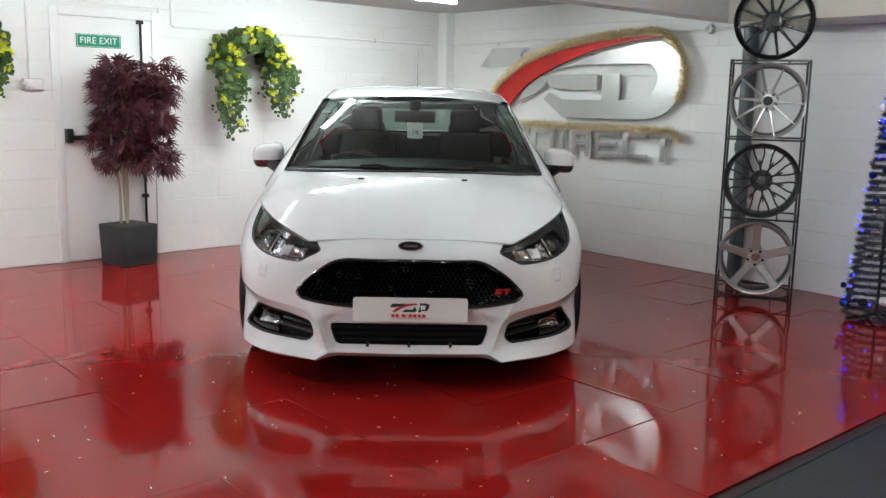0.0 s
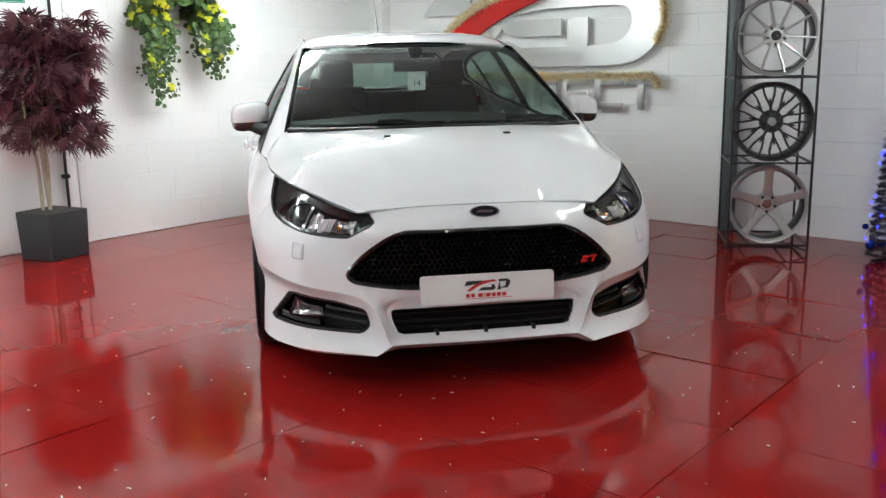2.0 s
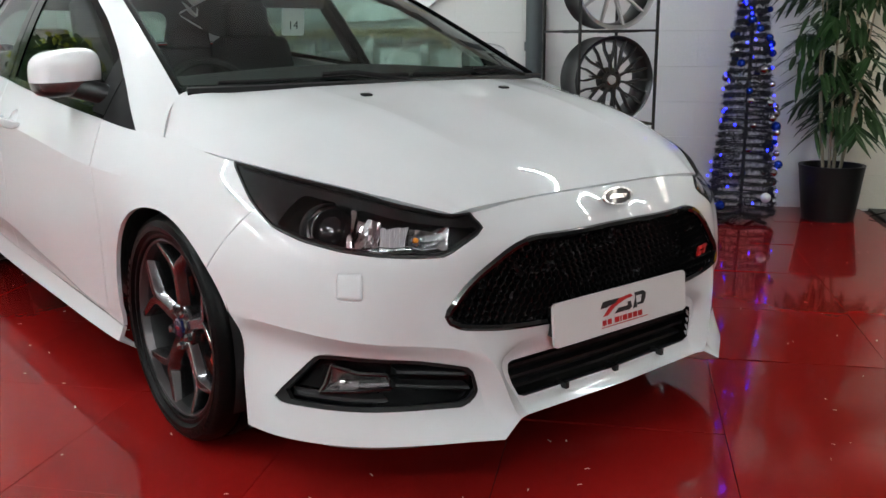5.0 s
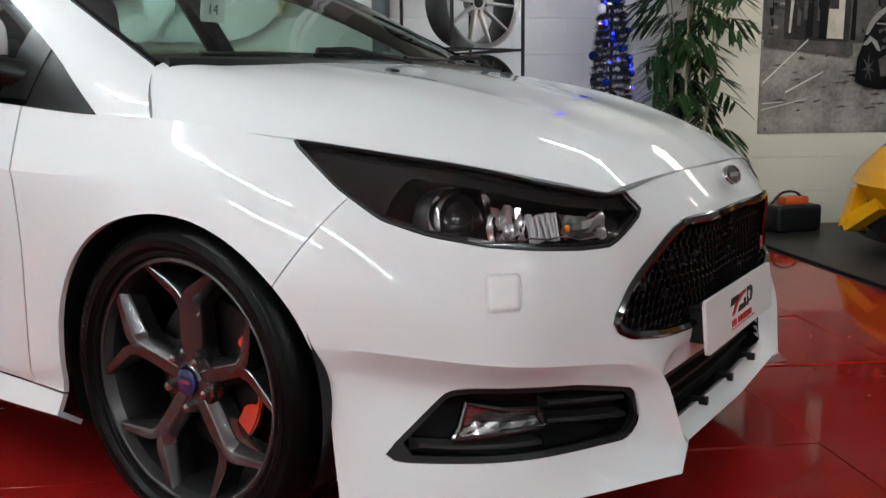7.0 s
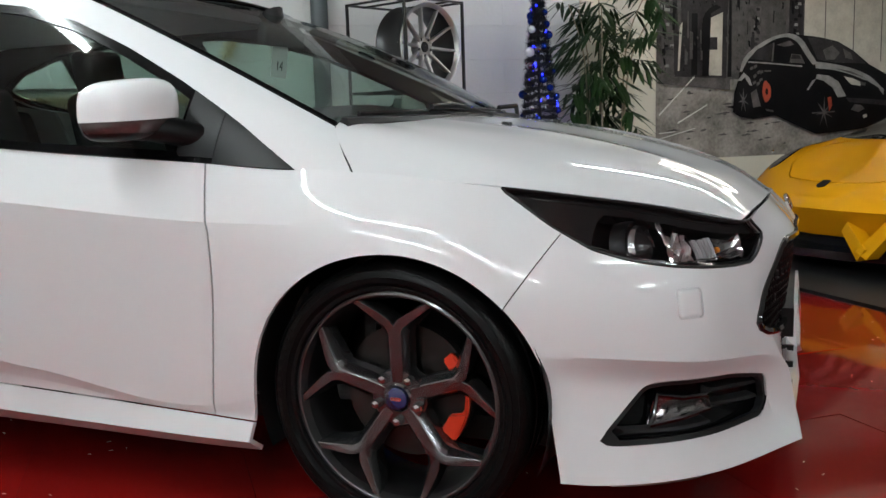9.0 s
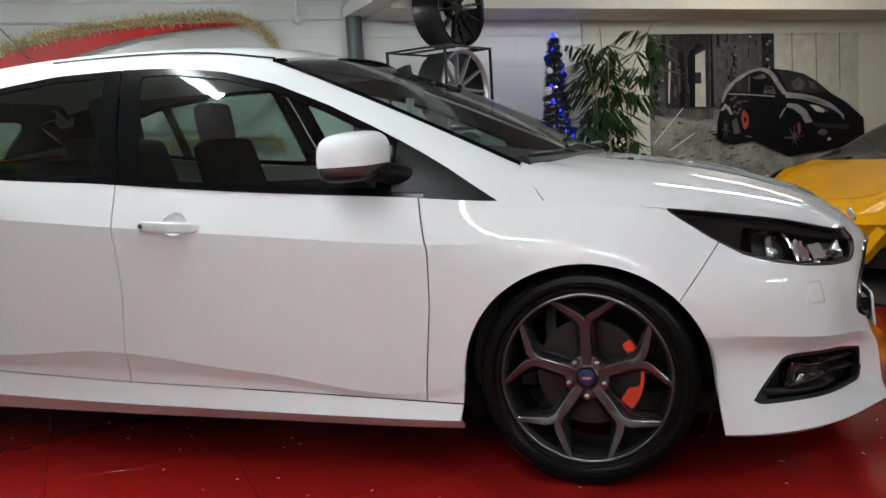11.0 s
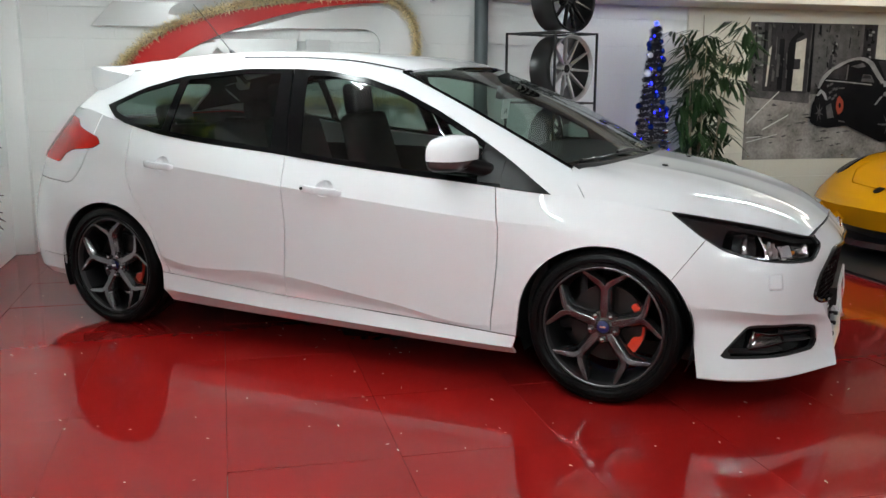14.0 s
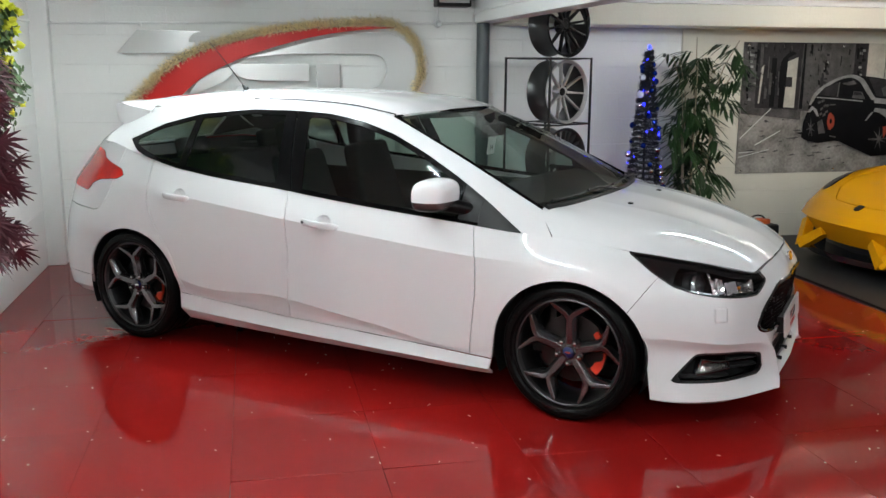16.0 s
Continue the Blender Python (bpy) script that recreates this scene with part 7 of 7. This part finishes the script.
# ---- yellow sports car, nose towards the red floor ----
sports = empty("sports_car", "low wedge-shaped yellow sports car on the black floor", "car", ROOM @ pose(.915, -3.585, 0, 0, 0, 184))
# local: +y runs back along the car, x across; nose at y = 0
S_LINES = [
    [(0, .08, .215), (.30, .12, .215), (.52, .22, .215), (.72, .42, .24), (.88, .80, .26), (.95, 1.6, .25), (.96, 3.2, .25), (.92, 4.3, .30)],
    [(0, -.02, .378), (.30, .005, .376), (.60, .12, .370), (.84, .29, .365), (.94, .80, .42), (.97, 1.6, .42), (.98, 3.2, .45), (.93, 4.35, .50)],
    [(0, .04, .440), (.30, .065, .440), (.60, .17, .438), (.83, .33, .44), (.93, .85, .58), (.96, 1.6, .60), (.98, 3.2, .66), (.92, 4.35, .75)],
    [(0, .15, .503), (.30, .17, .505), (.58, .28, .548), (.79, .48, .59), (.89, .90, .68), (.93, 1.6, .70), (.95, 3.2, .80), (.88, 4.30, .90)],
    [(0, .55, .615), (.27, .55, .620), (.50, .60, .660), (.66, .74, .70), (.76, 1.05, .735), (.82, 1.6, .76), (.80, 3.2, .92), (.75, 4.25, .95)],
    [(0, 1.05, .725), (.25, 1.05, .725), (.46, 1.08, .735), (.60, 1.15, .75), (.66, 1.40, .86), (.60, 1.9, 1.06), (.58, 3.0, 1.08), (.60, 4.2, .98)],
    [(0, 1.10, .75), (.12, 1.12, .75), (.22, 1.16, .76), (.30, 1.25, .79), (.34, 1.50, .90), (.32, 1.95, 1.10), (.30, 3.0, 1.13), (.30, 4.2, 1.0)],
]
low_mesh = grid(loft(S_LINES[:2], 90, 7))
V = np.array(low_mesh[0])
void_part, low_mesh = split(low_mesh, inside([(.53, -.2), (.53, .9), (.86, .9), (1.2, .3), (1.0, -.2)], V[:, 0], V[:, 1]))
s_mesh = grid(loft(S_LINES[1:], 90, 7, breaks=(1,)))
V = np.array(s_mesh[0])
screen_part, s_rest = split(s_mesh, inside([(.98, .74), (1.15, .72), (3.0, .95), (3.0, 1.3), (1.2, 1.3)], V[:, 1], V[:, 2]))


def s_whole(name, mesh, mat, label="", rim=0.01):
    m = both(mesh)
    V, F = np.array(m[0]), m[1]
    score = sum(float(np.cross(V[q[1]] - V[q[0]], V[q[2]] - V[q[0]]) @ (V[q[0]] - np.array([0, 2.0, .3]))) for q in F[::9])
    if score < 0:
        m = flipped(m)
    return obj(name, *(rimmed(m, rim) if rim else m), mat, sports, label, sharp=28)


V = np.array(s_rest[0])
lampy, s_rest = split(s_rest, inside([(.60, .36), (.66, .33), (.82, .50), (.88, .86), (.82, .84), (.70, .60)], V[:, 0], V[:, 1]) + np.where(V[:, 2] > .47, 0, .3))
V = np.array(s_rest[0])
lid = [(.60, 1.30), (.56, .95), (.62, .62), (.52, .40), (.36, .22), (0, .17)]
front, s_rest = groove(s_rest, lambda V: np.where(V[:, 1] > 1.3, .3, side_of(lid, V[:, 0], V[:, 1])), .003)
s_whole("nose_panel", front, YELLOW)
s_whole("lower_nose", low_mesh, YELLOW, "yellow lower face of the nose")
for k in (0, 1):
    vm = mirrored(void_part) if k else void_part
    obj("side_intake", [(x * .94, y + .07, z) for x, y, z in vm[0]], vm[1], GLOSS_BLACK, sports, "black corner air intake")
s_whole("body", s_rest, YELLOW, "yellow painted body")
s_whole("windscreen", screen_part, GLOSS_BLACK, "dark windscreen")
for k in (0, 1):
    lm = mirrored(lampy) if k else lampy
    obj("headlamp", *rimmed(lm, .01), GLOSS_BLACK, sports, "dark wedge headlamp")
obj("splitter", *prism([(-.88, .55), (-.62, .14), (-.30, .01), (0, -.04), (.30, .01), (.62, .14), (.88, .55), (.90, 1.0), (-.90, 1.0)], .10, .145, "xy"), GLOSS_BLACK, sports, "black front splitter")
box("lower_body", -.80, .80, .35, 4.2, .14, .32, BLACK, sports)
obj("intake_panel", *prism([(-.78, .52), (-.5, .28), (0, .16), (.5, .28), (.78, .52), (.78, .75), (-.78, .75)], .142, .36, "xy"), BLACK, sports)
for side in (1, -1):
    for p, q in (((.455, -.03, .150), (.270, .04, .285)), ((.455, -.03, .150), (.560, .10, .345))):
        d = (Vector(q) - Vector(p)).normalized()
        wide = d.cross(Vector((0, 1, 0))).normalized()
        V = []
        for c, h in ((p, .042), (q, .034)):
            for e, back in ((-1, 0), (1, 0), (1, .09), (-1, .09)):
                r = Vector(c) + wide * h * e + Vector((0, back, 0))
                V.append((r.x * side, r.y, r.z))
        F = [(0, 1, 2, 3), (7, 6, 5, 4), (0, 4, 5, 1), (1, 5, 6, 2), (2, 6, 7, 3), (3, 7, 4, 0)]
        obj("fin", V, F, YELLOW, sports, "yellow intake blade", smooth=False)
    for y in (.98, 3.55):
        w = empty_part("wheel", sports)
        m = pose(side * .84, y, .335, 0, 0, 0 if side > 0 else 180)
        obj("tyre", *lathe([(x, r * 1.035) for x, r in TYRE], 40), RUBBER, w, m=m)
        obj("rim", *lathe([(-.1, .05), (-.02, .1), (.0, .245), (-.01, .26)], 32), BLACK_ALLOY, w, m=m)
obj("badge", *prism(rounded([(-.032, -.03), (.0, -.045), (.032, -.03), (.032, .035), (-.032, .035)], .01), 0, .004, "xy"), BLACK, sports, "black shield badge", m=pose(0, .150, .505, 29, 0, 0) @ pose(0, 0, .002))
# tool bag with an orange drill behind it
bag = room_thing("tool_bag", "black tool bag with an orange tool", "bag", 2.16, -3.62, .004, 12)
from_bm("body", box_mesh(-.12, .12, -.17, .17, 0, .17, .03, 3), BLACK, bag, smooth=True)
from_bm("orange_tool", box_mesh(-.05, .05, -.12, .06, .165, .215, .015, 2), make("orange_plastic", (.62, .10, .015), .45), bag, smooth=True)
obj("strap", *tube([tuple(p) for p in curve([(0, -.14, .16), (.0, -.05, .24), (0, .05, .24), (0, .14, .16)], 12)], .008, 6), BLACK, bag)
obj("cable", *tube([tuple(p) for p in curve([(-.02, .16, .05), (.02, .26, .10), (.06, .34, .04), (.05, .48, .006)], 14)], .004, 5), BLACK, bag)

# ---- floor boards, wall blocks and floor litter ----
def shared_box(name, x, y, z, bevel, mat):
    bm = box_mesh(-x / 2, x / 2, -y / 2, y / 2, -z, 0, 0)
    top = [e for e in bm.edges if all(v.co.z > -1e-6 for v in e.verts)]
    bmesh.ops.bevel(bm, geom=top, offset=bevel, segments=1, affect="EDGES")
    me = bpy.data.meshes.new(name)
    bm.to_mesh(me)
    bm.free()
    me.materials.append(mat)
    return me


rng = random.Random(2)
BOARD = .60
board_mesh = shared_box("floor_board", BOARD - .0004, BOARD - .0004, .012, .0005, RED)
for i in range(-13, 5):
    for j in range(-6, 5):
        u0, v0 = .030 + .626 * i, .412 + .595 * j
        u1, v1 = min(u0 + .626, U_WALL), min(v0 + .595, V_WALL)
        if u1 - u0 < .02 or v1 - v0 < .02 or v0 < V_EDGE - .02 or u0 < U_BACK:
            continue
        ob = new("floor_board", board_mesh)
        ob.parent = concrete
        ob.matrix_local = Matrix.LocRotScale(((u0 + u1) / 2, (v0 + v1) / 2, rng.uniform(-.0012, .0)), Euler((rng.gauss(0, .0024), rng.gauss(0, .0024), 0)), ((u1 - u0 - rng.choice((0, 0, 0, .0022))) / BOARD, (v1 - v0 - rng.choice((0, 0, 0, .0022))) / BOARD, 1))

COURSE, LENGTH = .2245, .45


def block_mesh(name, mat):
    bm = box_mesh(-LENGTH / 2 + .0005, LENGTH / 2 - .0005, -.012, 0, .0008, COURSE - .0008, 0)
    front = [e for e in bm.edges if all(v.co.y < -.011 for v in e.verts) and abs(e.verts[0].co.z - e.verts[1].co.z) < .01]
    bmesh.ops.bevel(bm, geom=front, offset=.0020, segments=1, affect="EDGES")
    me = bpy.data.meshes.new(name)
    bm.to_mesh(me)
    bm.free()
    me.materials.append(mat)
    return me


def course(parent, mesh, a0, a1, z, turn, place, shift, holes=()):
    a = a0 - shift
    while a < a1:
        b0, b1 = max(a, a0), min(a + LENGTH, a1)
        for h0, h1, hz in holes:
            if z < hz and b1 > h0 and b0 < h1:
                if b0 < h0:
                    b1 = h0
                elif b1 > h1:
                    b0 = h1
                else:
                    b1 = b0
        if b1 - b0 > .015:
            ob = new("wall_block", mesh)
            ob.parent = parent
            p = place((b0 + b1) / 2)
            ob.matrix_local = Matrix.LocRotScale((p[0], p[1], z), Euler((0, 0, radians(turn))), ((b1 - b0) / LENGTH, 1 + rng.uniform(-.015, .015), 1))
        a += LENGTH


white_block, cream_block = block_mesh("wall_block", WALL), block_mesh("wall_block", CREAM)
rows = int(CEIL / COURSE) + 1
for r in range(rows):
    z = r * COURSE
    course(wall_left, white_block, -2.9, U_WALL - .11, z, 0, lambda a: (a, V_WALL + .006), LENGTH * .5 * (r % 2), ((-1.575, -.705, 1.98),))
    course(wall_sign, white_block, -2.90, V_WALL - .14, z, -90, lambda a: (U_WALL + .006, a), LENGTH * .5 * (r % 2) + .1)
    if z < 1.8:
        course(wall_sign, cream_block, -6.2, -2.90, z, -90, lambda a: (U_WALL + .006, a), LENGTH * .5 * (r % 2) + .25)
room_box("wall_west_plain", U_BACK, -2.902, V_WALL - .006, V_WALL + .003, 0, CEIL, WALL, label="plain white wall")

# shreds of tinsel dropped on the floor
V, F = [], []
for k in range(520):
    u, v = rng.uniform(-5.2, 2.2), rng.uniform(-3.1, 2.4)
    a, L = rng.uniform(0, 3.14), rng.uniform(.002, .0075)
    w = rng.uniform(.0010, .0022)
    c, s = math.cos(a), math.sin(a)
    n = len(V)
    h = .0015 + rng.uniform(0, .002)
    V += [(u - c * L - s * w, v - s * L + c * w, h), (u - c * L + s * w, v - s * L - c * w, h), (u + c * L + s * w, v + s * L - c * w, h + .0015), (u + c * L - s * w, v + s * L + c * w, h + .0015)]
    F.append((n, n + 1, n + 2, n + 3))
GLITTER = make("tinsel_shred", (0.80, 0.72, 0.58), 0.3, metal=0.3, vary=0.2, scale=50)
litter = obj("tinsel_shreds", V, F, GLITTER, None, smooth=False)
litter.matrix_world = ROOM
tagged(litter, "small shreds of pale tinsel scattered over the floor", "litter", kind="stuff")
